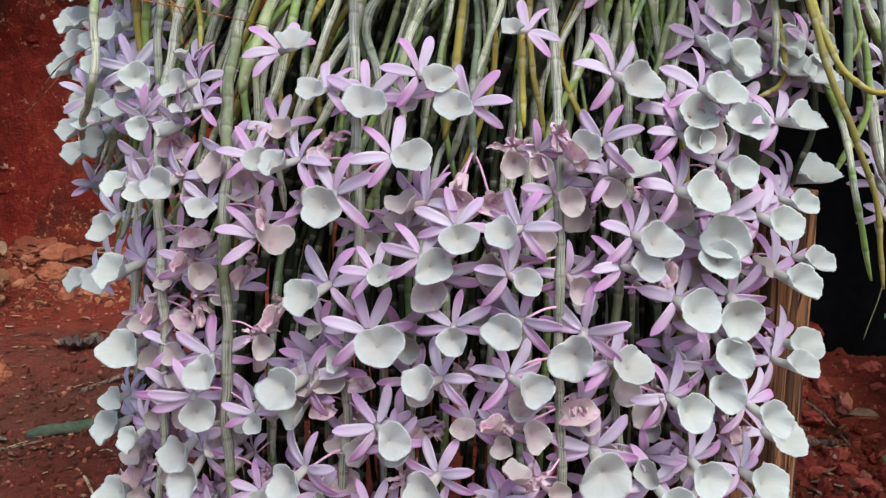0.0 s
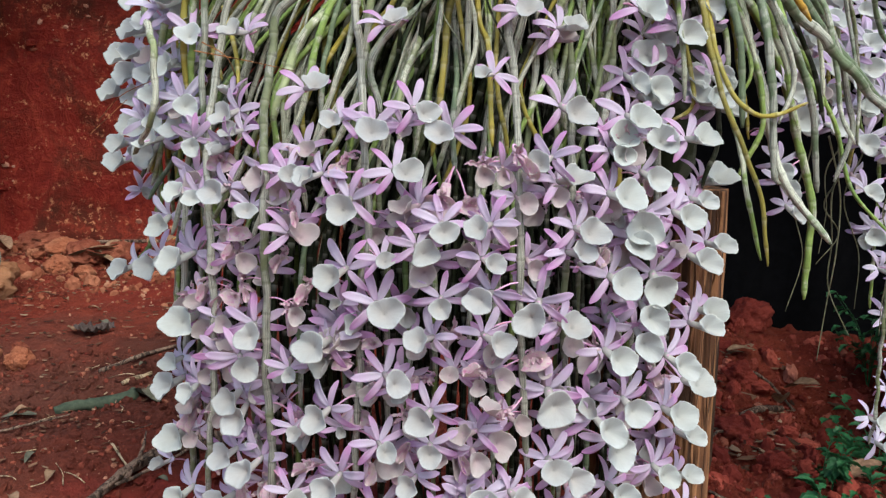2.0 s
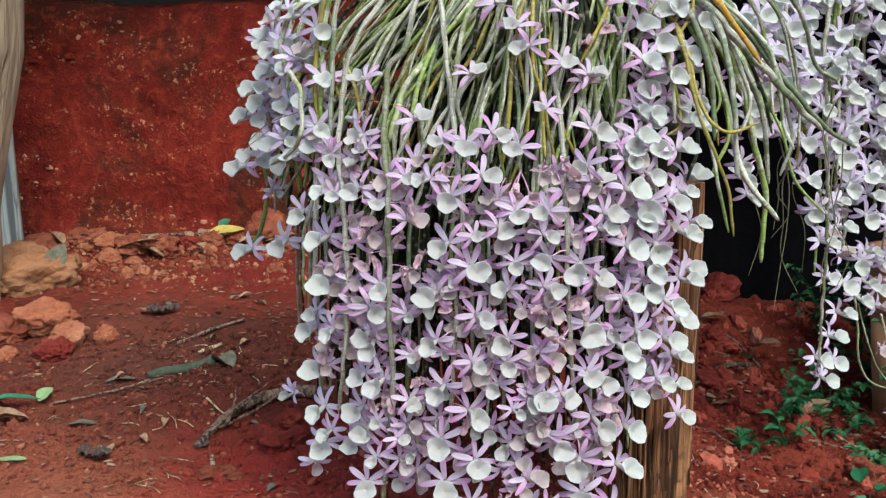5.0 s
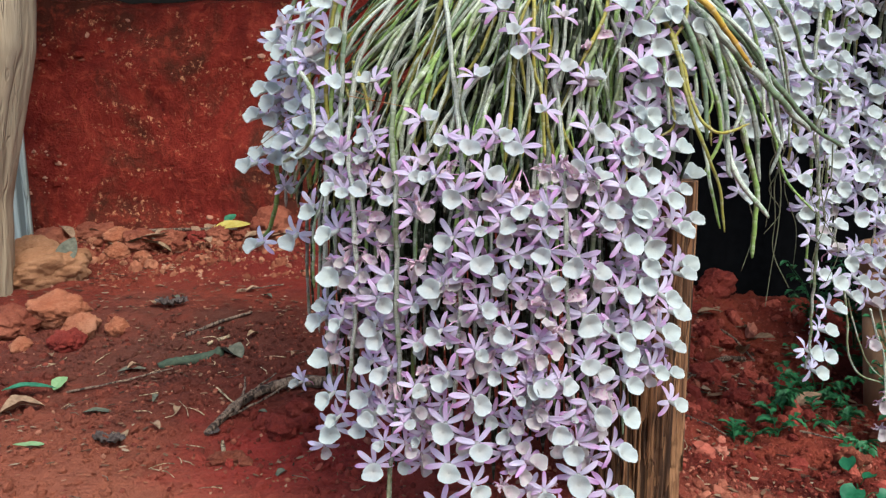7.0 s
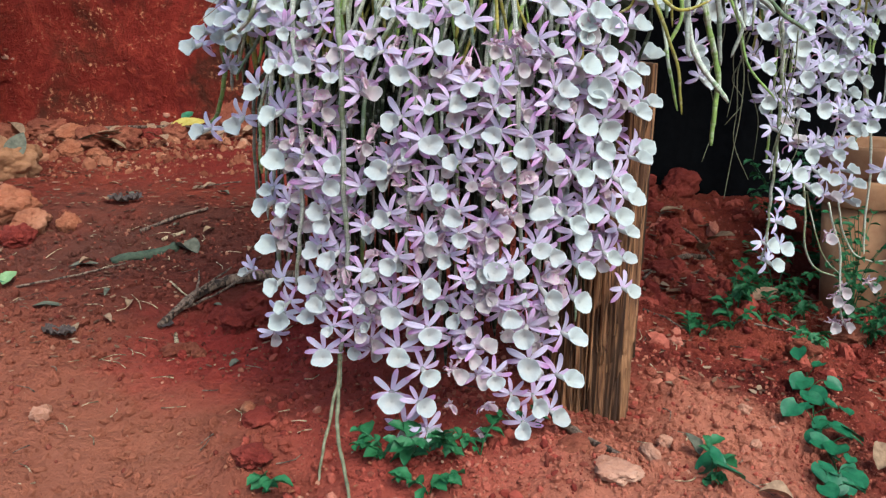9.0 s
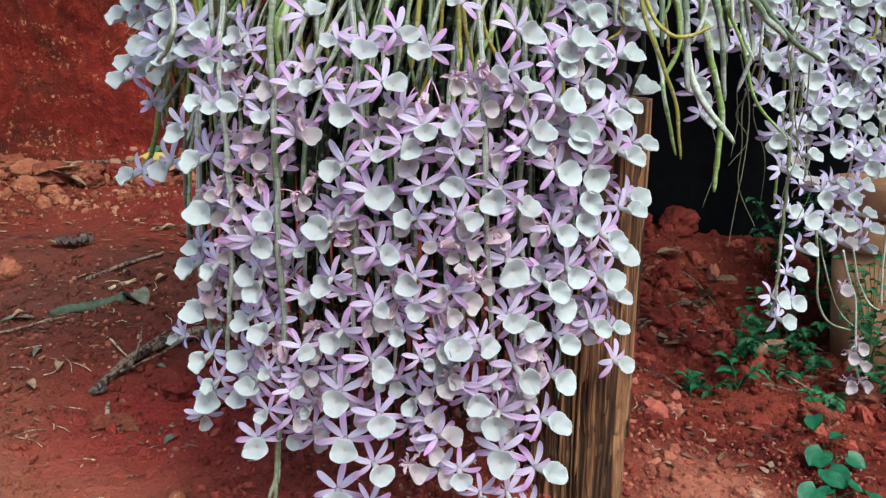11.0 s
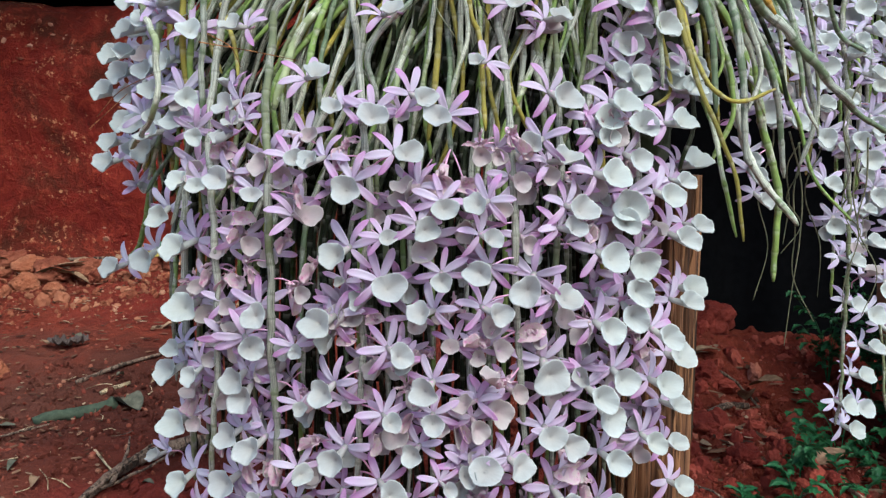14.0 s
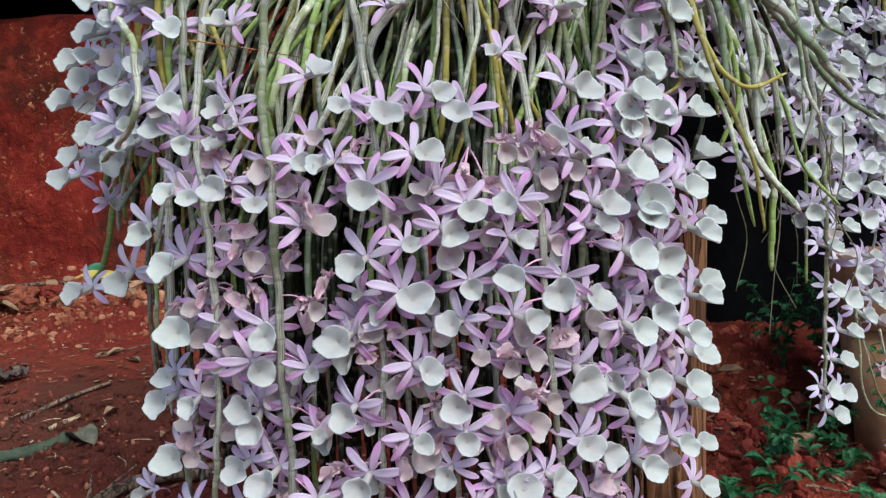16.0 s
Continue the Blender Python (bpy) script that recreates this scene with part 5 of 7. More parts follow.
bloom(orchid, [
    (0.124, 0.624, 0.670, -44, 18, -24, 0.90, "o"), (0.134, 0.635, 0.646, 56, 49, 21, 0.99, "o"),
    (0.124, 0.640, 0.637, 19, 16, 24, 0.81, "p"), (0.189, 0.654, 0.633, 43, 25, 26, 1.14, "o"),
    (0.152, 0.630, 0.600, 42, 23, 26, 1.03, "o"), (0.143, 0.623, 0.577, 46, 29, 27, 0.88, "o"),
    (0.192, 0.651, 0.548, 37, 16, 24, 1.10, "o"), (0.138, 0.623, 0.504, 49, 33, 26, 0.96, "o"),
    (0.189, 0.646, 0.471, 35, 14, 23, 1.04, "o"), (0.128, 0.621, 0.435, 6, 0, 9, 1.11, "o"),
    (0.179, 0.642, 0.401, 33, 11, 22, 1.12, "o"), (0.198, 0.652, 0.372, 25, 6, 20, 1.03, "o"),
])
bloom(orchid, [
    (0.130, 0.621, 0.362, 18, 15, 23, 0.91, "o"), (0.142, 0.626, 0.352, 33, 11, 22, 1.04, "o"),
    (0.199, 0.655, 0.321, 35, 13, 23, 1.05, "o"), (0.142, 0.631, 0.288, 23, 9, 21, 1.22, "o"),
    (0.198, 0.655, 0.264, 38, 17, 24, 1.07, "o"), (0.120, 0.613, 0.229, -17, -1, -7, 1.14, "o"),
    (0.185, 0.648, 0.204, 44, 28, 21, 1.19, "o"), (0.127, 0.623, 0.168, -8, 13, -4, 1.22, "o"),
    (0.178, 0.644, 0.132, 42, 26, 21, 1.21, "o"), (0.136, 0.624, 0.106, 14, 3, 11, 1.05, "o"),
    (0.168, 0.637, 0.072, 38, 21, 19, 1.05, "o"), (0.120, 0.616, 0.062, -5, 13, -1, 0.97, "o"),
])
bloom(orchid, [
    (0.257, 0.764, 0.906, 11, 16, 16, 1.10, "o"), (0.225, 0.745, 0.881, 6, 23, 14, 1.14, "o"),
    (0.258, 0.775, 0.876, -14, 29, -23, 0.76, "p"), (0.266, 0.760, 0.846, 53, 41, 22, 1.05, "o"),
    (0.240, 0.755, 0.803, 37, 16, 24, 0.98, "o"), (0.245, 0.751, 0.786, -11, 13, -12, 1.13, "o"),
    (0.279, 0.762, 0.766, 34, 12, 23, 1.07, "o"), (0.213, 0.718, 0.756, 28, 6, 20, 0.89, "o"),
    (0.234, 0.736, 0.734, 27, 19, 27, 1.11, "o"), (0.245, 0.724, 0.693, 6, 16, 14, 1.21, "o"),
    (0.228, 0.687, 0.654, 30, 8, 21, 0.95, "o"), (0.265, 0.690, 0.612, 35, 14, 23, 1.04, "o"),
])
bloom(orchid, [
    (0.228, 0.675, 0.611, 1, 5, 5, 1.22, "o"), (0.220, 0.667, 0.586, 0, 15, 5, 1.07, "o"),
    (0.244, 0.685, 0.546, 9, -8, 8, 1.07, "o"), (0.233, 0.684, 0.513, 13, 8, 17, 1.15, "o"),
    (0.226, 0.675, 0.488, 15, 1, 15, 1.11, "o"), (0.265, 0.691, 0.454, 36, 14, 23, 1.10, "o"),
    (0.214, 0.664, 0.413, 23, 1, 17, 1.03, "o"), (0.265, 0.691, 0.394, 41, 21, 25, 1.12, "o"),
    (0.255, 0.686, 0.330, 28, 6, 20, 0.92, "o"), (0.283, 0.777, 0.922, 34, 29, 30, 1.01, "o"),
    (0.287, 0.776, 0.815, 29, 6, 20, 1.01, "o"), (0.319, 0.772, 0.808, 40, 50, 32, 0.55, "c"),
])
bloom(orchid, [
    (0.319, 0.758, 0.757, 26, 3, 19, 0.74, "o"), (0.305, 0.749, 0.729, 49, 33, 26, 1.03, "o"),
    (0.335, 0.787, 0.724, 40, 20, 25, 0.93, "o"), (0.281, 0.710, 0.689, 51, 37, 25, 1.06, "o"),
    (0.320, 0.778, 0.638, 55, 47, 21, 1.22, "o"), (0.288, 0.710, 0.625, 44, 26, 27, 0.82, "o"),
    (0.329, 0.780, 0.567, 42, 23, 26, 0.97, "o"), (0.291, 0.726, 0.562, 39, 18, 25, 1.13, "o"),
    (0.318, 0.773, 0.489, 49, 33, 26, 1.11, "o"), (0.306, 0.751, 0.477, 45, 27, 27, 1.04, "o"),
    (0.300, 0.742, 0.411, 50, 35, 25, 1.09, "o"), (0.284, 0.708, 0.362, 46, 29, 27, 0.94, "o"),
])
bloom(orchid, [
    (0.285, 0.706, 0.313, 52, 38, 24, 0.86, "o"), (0.311, 0.754, 0.245, 42, 23, 26, 0.92, "o"),
    (0.383, 0.852, 0.800, 24, 2, 18, 0.62, "c"),
])


# younger and fading flowers that show between them, nearer the canes
taken = [o.matrix_basis.translation.copy() for o in orchid.children if o.name.startswith("flower")]
filler = random.Random(77)
made = 0
while made < 60:
    x, z = filler.uniform(-0.28, 0.28), filler.uniform(0.14, 0.66)
    if z < 0.30 and not -0.20 < x < 0.16:
        continue
    p = Vector((x, front(x) + filler.uniform(0.025, 0.05), z))
    if any((p.x - q.x) ** 2 + (p.z - q.z) ** 2 < 0.021 ** 2 for q in taken):
        continue
    taken.append(p)
    made += 1
    flower(orchid, *p, filler.uniform(-50, 50) + 60 * (x - 0.05), filler.uniform(-10, 20), filler.uniform(-15, 15), filler.uniform(0.6, 0.9), filler.choice("pwoppch"))
# the thick tuft of bloom by the sweeping canes
for i in range(11):
    r = random.Random(1600 + i)
    x = 0.21 + 0.13 * ((i * 0.618) % 1.0)
    flower(orchid, x, front(x) + 0.035 + r.uniform(-0.01, 0.02), 0.70 + 0.25 * (i + r.random()) / 11, r.uniform(-5, 40), r.uniform(0, 25), r.uniform(-15, 15), r.uniform(0.95, 1.15), "o")
# the thick cluster at the plant's far shoulder
for i in range(17):
    r = random.Random(1650 + i)
    x = -0.40 + 0.14 * ((i * 0.618) % 1.0)
    flower(orchid, x, front(x) + r.uniform(0.015, 0.06), 0.66 + 0.28 * (i + r.random()) / 17, r.uniform(-45, 10), r.uniform(0, 25), r.uniform(-15, 15), r.uniform(0.9, 1.1), "ooop"[i % 4])
# withered ones that hang among the fresh
for i in range(95):
    r = random.Random(1250 + i)
    x = -0.27 + 0.54 * ((i * 0.618) % 1.0)
    z = r.uniform(0.16 + 0.5 * abs(x - 0.03), 0.70)
    flower(orchid, x, front(x) + r.uniform(0.016, 0.045), z, r.uniform(-50, 50), r.uniform(-20, 15), r.uniform(-30, 30), r.uniform(0.75, 1.05), "wcpwhp"[i % 6])
bloom(orchid, [(0.470, 0.93, 0.63, 20, 10, 0, 1.0, "o"), (0.492, 0.96, 0.595, 25, 8, 6, 0.9, "o"), (0.475, 0.95, 0.655, 10, 0, -5, 0.9, "o"), (0.47, 0.94, 0.76, 20, 5, 0, 0.95, "o"), (0.435, 0.91, 0.70, 15, 0, 8, 0.6, "c")])

# ---- the second orchid ----
CROWN_TWO = Vector((0.98, 1.35, 1.16))
orchid_right = thing("orchid", CROWN_TWO, "second hanging orchid crowded with white and lilac flowers", "orchid")
part_of("root_mass", knot_mesh((0.98, 1.38, 1.15), (0.34, 0.15, 0.10), 5, ROOT), orchid_right)
for i in range(34):
    r = random.Random(900 + i)
    x = 0.62 + 0.62 * ((i * 0.618) % 1.0)
    y = 1.22 + 0.55 * (x - 0.73) + r.uniform(0, 0.10)
    low = r.uniform(0.35, 0.75) if x > 0.76 else r.uniform(0.66, 0.85)
    pts = [(CROWN_TWO.x + 0.5 * (x - CROWN_TWO.x), 1.33, 1.15), (CROWN_TWO.x + 0.85 * (x - CROWN_TWO.x), 1.22, 1.16), (x, y, 0.98), (x + r.uniform(-0.02, 0.02), y, 0.75), (x + r.uniform(-0.02, 0.02), y, low)]
    cane(orchid_right, pts, r.uniform(0.0042, 0.006), (CANE_GREEN, CANE_GREY, CANE_YELLOW, CANE_GREEN)[i % 4], 0.025, 0.7, 900 + i)
cane(orchid_right, [(0.92, 1.36, 1.15), (0.80, 1.27, 1.08), (0.745, 1.22, 0.90), (0.750, 1.21, 0.765), (0.770, 1.21, 0.520), (0.776, 1.22, 0.225), (0.770, 1.22, 0.155)], 0.0062, CANE_GREY, 0.026, 0.6, 960)
bloom(orchid_right, [
    (0.475, 1.007, 0.912, 7, 19, 13, 1.22, "o"), (0.516, 1.019, 0.877, -11, 17, -13, 1.13, "o"),
    (0.576, 1.087, 0.958, 10, 30, 22, 1.11, "o"), (0.534, 1.046, 0.929, 14, 10, 16, 1.15, "o"),
    (0.589, 1.089, 0.859, -13, 31, -20, 1.22, "o"), (0.537, 1.030, 0.855, -33, 45, -36, 1.21, "o"),
    (0.544, 1.042, 0.818, -22, 51, -26, 1.14, "o"), (0.549, 1.042, 0.799, -9, 7, -8, 0.86, "o"),
    (0.524, 1.033, 0.727, 7, 4, 9, 1.21, "o"), (0.546, 1.044, 0.720, -13, 9, -7, 1.21, "o"),
    (0.632, 1.126, 0.914, -15, 10, -14, 1.22, "o"), (0.663, 1.148, 0.890, -2, 4, 0, 0.85, "o"),
])
bloom(orchid_right, [
    (0.629, 1.114, 0.812, -28, 2, -16, 1.22, "o"), (0.653, 1.152, 0.784, 21, 0, 14, 1.16, "o"),
    (0.673, 1.168, 0.737, 14, 22, 22, 1.09, "o"), (0.667, 1.163, 0.733, 39, 22, 20, 1.02, "o"),
    (0.605, 1.116, 0.710, 28, 6, 18, 1.06, "o"), (0.631, 1.126, 0.705, -8, 12, -4, 0.99, "o"),
    (0.684, 1.167, 0.842, -11, 16, -13, 1.22, "o"), (0.724, 1.199, 0.837, 36, 66, 33, 0.96, "o"),
    (0.750, 1.218, 0.813, 20, 51, 27, 1.22, "o"), (0.688, 1.170, 0.802, -11, 16, -13, 1.22, "o"),
    (0.735, 1.205, 0.755, 23, 2, 16, 1.05, "o"), (0.738, 1.206, 0.754, 17, 2, 11, 1.05, "o"),
])
bloom(orchid_right, [
    (0.700, 1.176, 0.688, -14, 5, -7, 1.22, "o"), (0.716, 1.196, 0.603, 1, 19, 6, 1.12, "o"),
    (0.735, 1.200, 0.540, -6, -4, -1, 1.05, "o"), (0.791, 1.237, 0.871, 35, 13, 21, 1.22, "o"),
    (0.763, 1.218, 0.852, 5, 10, 8, 1.06, "o"), (0.801, 1.247, 0.792, 45, 27, 25, 1.22, "o"),
    (0.817, 1.246, 0.718, -3, -4, 0, 1.22, "o"), (0.784, 1.220, 0.687, -15, -2, -6, 1.14, "o"),
    (0.813, 1.244, 0.651, -3, 3, 0, 1.22, "o"), (0.799, 1.234, 0.552, 27, 26, 23, 0.83, "o"),
    (0.819, 1.261, 0.493, 46, 32, 22, 1.18, "o"), (0.799, 1.251, 0.479, -3, 32, 0, 1.00, "p"),
])
bloom(orchid_right, [
    (0.762, 1.221, 0.466, 34, 17, 18, 1.15, "o"), (0.781, 1.228, 0.386, 35, 22, 21, 1.08, "o"),
    (0.837, 1.277, 0.293, 44, 29, 21, 1.22, "o"), (0.813, 1.257, 0.242, 44, 29, 21, 1.22, "o"),
    (0.770, 1.225, 0.202, 37, 20, 19, 1.18, "o"), (0.832, 1.269, 0.181, 26, 20, 20, 1.13, "o"),
    (0.792, 1.239, 0.151, 40, 23, 20, 1.20, "o"), (0.869, 1.300, 0.982, 23, 10, 20, 1.22, "o"),
    (0.897, 1.321, 0.935, 18, 4, 15, 1.22, "o"), (0.917, 1.341, 0.743, 44, 25, 25, 1.22, "o"),
    (0.915, 1.338, 0.622, 29, 12, 16, 1.22, "o"), (0.843, 1.267, 0.588, -3, -4, 0, 1.22, "o"),
])
bloom(orchid_right, [
    (0.842, 1.294, 0.421, 57, 54, 15, 1.12, "p"), (0.899, 1.309, 0.408, -11, -1, -4, 1.22, "o"),
    (0.850, 1.285, 0.357, 23, 16, 18, 1.22, "o"), (0.909, 1.333, 0.318, 28, 11, 16, 1.22, "o"),
    (0.941, 1.358, 0.874, 24, 9, 19, 1.22, "o"), (0.939, 1.356, 0.786, 45, 61, 28, 1.22, "o"),
    (0.928, 1.349, 0.751, 24, 15, 17, 1.22, "o"), (0.958, 1.372, 0.713, 18, 15, 16, 1.22, "o"),
    (0.926, 1.345, 0.684, 24, 7, 14, 1.22, "o"), (0.973, 1.384, 0.655, 25, 14, 17, 1.22, "o"),
    (0.997, 1.402, 0.602, 28, 11, 16, 1.22, "o"), (0.933, 1.353, 0.555, 18, 23, 20, 1.22, "o"),
])
bloom(orchid_right, [
    (0.920, 1.335, 0.509, 8, -2, 7, 1.22, "o"), (0.935, 1.352, 0.423, 41, 25, 20, 1.08, "o"),
    (0.995, 1.414, 0.384, 11, 12, 12, 1.12, "p"), (0.934, 1.352, 0.351, 31, 14, 17, 1.17, "o"),
    (0.995, 1.401, 0.321, 19, 25, 21, 1.21, "o"), (1.043, 1.437, 0.737, 23, 6, 13, 1.22, "o"),
    (1.070, 1.457, 0.684, 20, 5, 13, 1.22, "o"), (1.056, 1.448, 0.620, 28, 11, 16, 1.22, "o"),
    (1.075, 1.460, 0.568, 15, 2, 10, 1.22, "o"), (1.021, 1.423, 0.535, 35, 18, 18, 1.22, "o"),
    (1.055, 1.450, 0.498, 35, 18, 18, 1.22, "o"), (1.024, 1.424, 0.474, 32, 15, 17, 1.22, "o"),
])
bloom(orchid_right, [
    (1.049, 1.446, 0.403, 40, 23, 20, 1.22, "o"), (1.063, 1.457, 0.330, 47, 33, 22, 1.22, "o"),
    (1.018, 1.439, 0.267, 44, 29, 21, 1.22, "p"), (1.037, 1.431, 0.159, -9, 33, -9, 1.22, "h"),
    (1.085, 1.471, 0.436, 31, 13, 17, 1.22, "o"), (1.096, 1.474, 0.292, 29, 30, 25, 1.22, "o"),
    (1.091, 1.483, 0.250, 35, 18, 18, 1.22, "c"), (1.116, 1.479, 0.006, 6, 8, 8, 1.11, "h"),
    (1.097, 1.476, -0.017, -3, 9, 0, 1.10, "h"), (1.126, 1.478, -0.043, 10, 18, 14, 1.01, "h"),
    (1.108, 1.479, -0.091, -9, 8, -4, 1.12, "h"), (1.134, 1.475, -0.091, 20, 5, 13, 1.02, "h"),
])
bloom(orchid_right, [
    (1.186, 1.476, 0.026, 19, 4, 12, 1.12, "h"),
])

# flowers deeper in the plant and past its visible edge
for i in range(70):
    r = random.Random(1350 + i)
    x = r.uniform(0.52, 1.0)
    flower(orchid_right, x, float(np.interp(x, [0.5, 0.73, 1.0], [1.08, 1.27, 1.42])) + r.uniform(-0.01, 0.05), r.uniform(0.50 if x > 0.72 else 0.74, 1.03), r.uniform(-30, 40), r.uniform(-10, 20), r.uniform(-15, 15), r.uniform(0.95, 1.2), "ooop"[i % 4])
for i in range(26):
    r = random.Random(1400 + i)
    x = r.uniform(0.66, 1.06)
    flower(orchid_right, x, float(np.interp(x, [0.5, 0.73, 1.0], [1.06, 1.23, 1.38])) + r.uniform(-0.02, 0.03), r.uniform(0.58 if x > 0.78 else 0.78, 1.03), r.uniform(-30, 40), r.uniform(0, 25), r.uniform(-15, 15), r.uniform(1.0, 1.2), "o")
for i in range(40):
    r = random.Random(1450 + i)
    x = r.uniform(0.96, 1.25)
    flower(orchid_right, x, 1.34 + r.uniform(-0.03, 0.06), r.uniform(0.30 + 0.3 * abs(x - 0.95), 1.03), r.uniform(-30, 40), r.uniform(-10, 20), r.uniform(-15, 15), r.uniform(0.95, 1.2), "o")

# pale shoots that loop out below it, with closed flowers
for k, (pts, rad) in enumerate((
    ([(0.883, 1.298, 0.348), (0.915, 1.324, 0.244), (0.922, 1.329, 0.185), (0.945, 1.348, 0.136), (0.994, 1.386, 0.087), (1.087, 1.460, 0.044)], 0.0032),
    ([(0.911, 1.321, 0.302), (0.942, 1.345, 0.239), (0.976, 1.372, 0.174), (1.036, 1.420, 0.100), (1.101, 1.470, 0.051)], 0.0022),
    ([(1.011, 1.400, 0.256), (1.048, 1.429, 0.189), (1.096, 1.467, 0.102), (1.114, 1.470, -0.026), (1.147, 1.470, -0.108), (1.226, 1.470, -0.179)], 0.0034),
    ([(1.056, 1.435, 0.248), (1.091, 1.463, 0.173), (1.131, 1.470, 0.109), (1.185, 1.470, 0.082), (1.229, 1.470, 0.084)], 0.0028),
    ([(1.084, 1.458, 0.579), (1.123, 1.470, 0.486), (1.144, 1.470, 0.376), (1.152, 1.470, 0.301), (1.154, 1.470, 0.179), (1.163, 1.470, 0.101)], 0.0042),
)):
    cane(orchid_right, pts, rad, CANE_PALE, 0.04, 0.7, 970 + k)

# thin roots that trail under the second plant
for i in range(10):
    r = random.Random(1200 + i)
    x, y = r.uniform(0.62, 0.80), r.uniform(1.16, 1.3)
    z0, z1 = r.uniform(0.62, 0.8), r.uniform(0.30, 0.52)
    pts = [(x, y, z0)] + [(x + r.uniform(-0.026, 0.026), y + r.uniform(-0.01, 0.01), z0 + (z1 - z0) * t) for t in (0.25, 0.5, 0.75, 1.0)]
    line, s = smooth_path(pts, 0.008)
    v, f, u = tube(line, np.linspace(0.0018, 0.0007, len(line)), 5)
    part_of("root", mesh_from("root", v, f, ROOT), orchid_right)


# ---- soil clods, stones, litter ----
def clod_data(seed, material, rough=0.35, sub=5):
    bm = bmesh.new()
    bmesh.ops.create_icosphere(bm, subdivisions=sub, radius=1)
    for v in bm.verts:
        p = v.co * 1.3 + Vector((seed * 3.1, seed, 0))
        d = 1 + rough * noise.fractal(p, 0.9, 2.1, 5)
        for f, deep in ((1.6, 0.17), (3.8, 0.11), (8.0, 0.06)):
            near = noise.voronoi(v.co * f + Vector((seed * 2.3, 0, seed)))[0]
            d -= deep * max(0, 1 - (near[1] - near[0]) * 4.0) * 0.4
        v.co = v.co * d
    me = bpy.data.meshes.new("clod")
    bm.to_mesh(me)
    bm.free()
    me.materials.append(material)
    me.polygons.foreach_set("use_smooth", [True] * len(me.polygons))
    return me


CLODS = {"o": [clod_data(s, CLOD) for s in (1, 2, 3)], "p": [clod_data(s, CLOD_PALE, 0.24) for s in (4, 5)], "r": [clod_data(s, CLOD_RED) for s in (6, 7)], "y": [clod_data(s, CLOD_YELLOW, 0.2) for s in (8, 9)], "s": [clod_data(s, STONE_PINK, 0.3) for s in (10, 11)]}
CLOD_WORDS = {"o": "orange-red clod of dried earth", "p": "pale orange lump of crumbly earth", "r": "deep red clod of damp soil", "y": "yellowish block of soft stone on the soil", "s": "small pale pinkish stone lying on the soil"}


def clod(x, y, sx, sy, sz, kind, seed=0):
    r = random.Random(seed + int(x * 1000) + int(y * 777))
    ob = new("soil_clod", r.choice(CLODS[kind]))
    ob.matrix_world = pose(x, y, ground_height(x, y) + sz * 0.45, r.uniform(-12, 12), r.uniform(-12, 12), r.uniform(0, 360)) @ Matrix.Diagonal((sx, sy, sz, 1))
    tagged(ob, CLOD_WORDS[kind], "soil clod", "clods on the red soil")


# on the near soil to the side of the plant
for row in (
    (-1.219, 1.927, 0.095, 0.075, 0.060, "p"), (-1.120, 1.811, 0.060, 0.050, 0.045, "p"), (-1.130, 1.746, 0.050, 0.045, 0.035, "r"), (-1.341, 1.851, 0.085, 0.070, 0.050, "o"),
    (-1.251, 1.721, 0.035, 0.030, 0.025, "p"), (-1.050, 1.901, 0.025, 0.020, 0.018, "o"), (-1.015, 1.831, 0.036, 0.030, 0.036, "p"), (-1.441, 1.781, 0.060, 0.050, 0.040, "o"),
):
    clod(*row)
# along the foot of the bank
for row in (
    (-1.438, 2.374, 0.153, 0.124, 0.086, "y"), (-1.536, 2.490, 0.142, 0.094, 0.075, "y"), (-1.459, 2.899, 0.090, 0.063, 0.050, "o"), (-1.339, 2.846, 0.073, 0.055, 0.045, "p"),
    (-1.238, 2.780, 0.078, 0.064, 0.050, "o"), (-1.142, 2.819, 0.064, 0.055, 0.046, "o"), (-1.302, 2.697, 0.051, 0.046, 0.042, "p"), (-1.045, 2.880, 0.054, 0.045, 0.041, "r"),
    (-1.076, 2.745, 0.037, 0.032, 0.028, "o"), (-1.196, 2.656, 0.046, 0.037, 0.028, "p"), (-0.951, 2.911, 0.054, 0.054, 0.041, "o"), (-0.859, 2.937, 0.045, 0.045, 0.036, "o"),
    (-0.746, 2.998, 0.107, 0.080, 0.098, "o"), (-0.567, 3.005, 0.062, 0.062, 0.062, "r"), (-1.590, 2.745, 0.083, 0.064, 0.055, "o"),
):
    clod(*row)
# loose red soil about the canes
for row in (
    (-0.445, 1.231, 0.040, 0.035, 0.030, "r"), (-0.395, 1.256, 0.035, 0.032, 0.028, "r"), (-0.490, 1.286, 0.032, 0.028, 0.024, "r"), (-0.360, 1.171, 0.030, 0.028, 0.025, "r"),
    (-0.420, 1.331, 0.030, 0.030, 0.025, "r"), (-0.330, 1.241, 0.026, 0.024, 0.020, "r"), (-0.711, 0.777, 0.020, 0.016, 0.018, "s"), (-0.555, 1.101, 0.030, 0.022, 0.014, "o"),
    (-0.525, 1.111, 0.022, 0.020, 0.014, "o"), (-0.500, 1.081, 0.018, 0.016, 0.012, "o"), (-0.330, 0.761, 0.032, 0.028, 0.018, "r"), (-0.315, 0.586, 0.036, 0.030, 0.018, "r"),
    (-0.356, 0.811, 0.016, 0.014, 0.012, "p"),
):
    clod(*row)
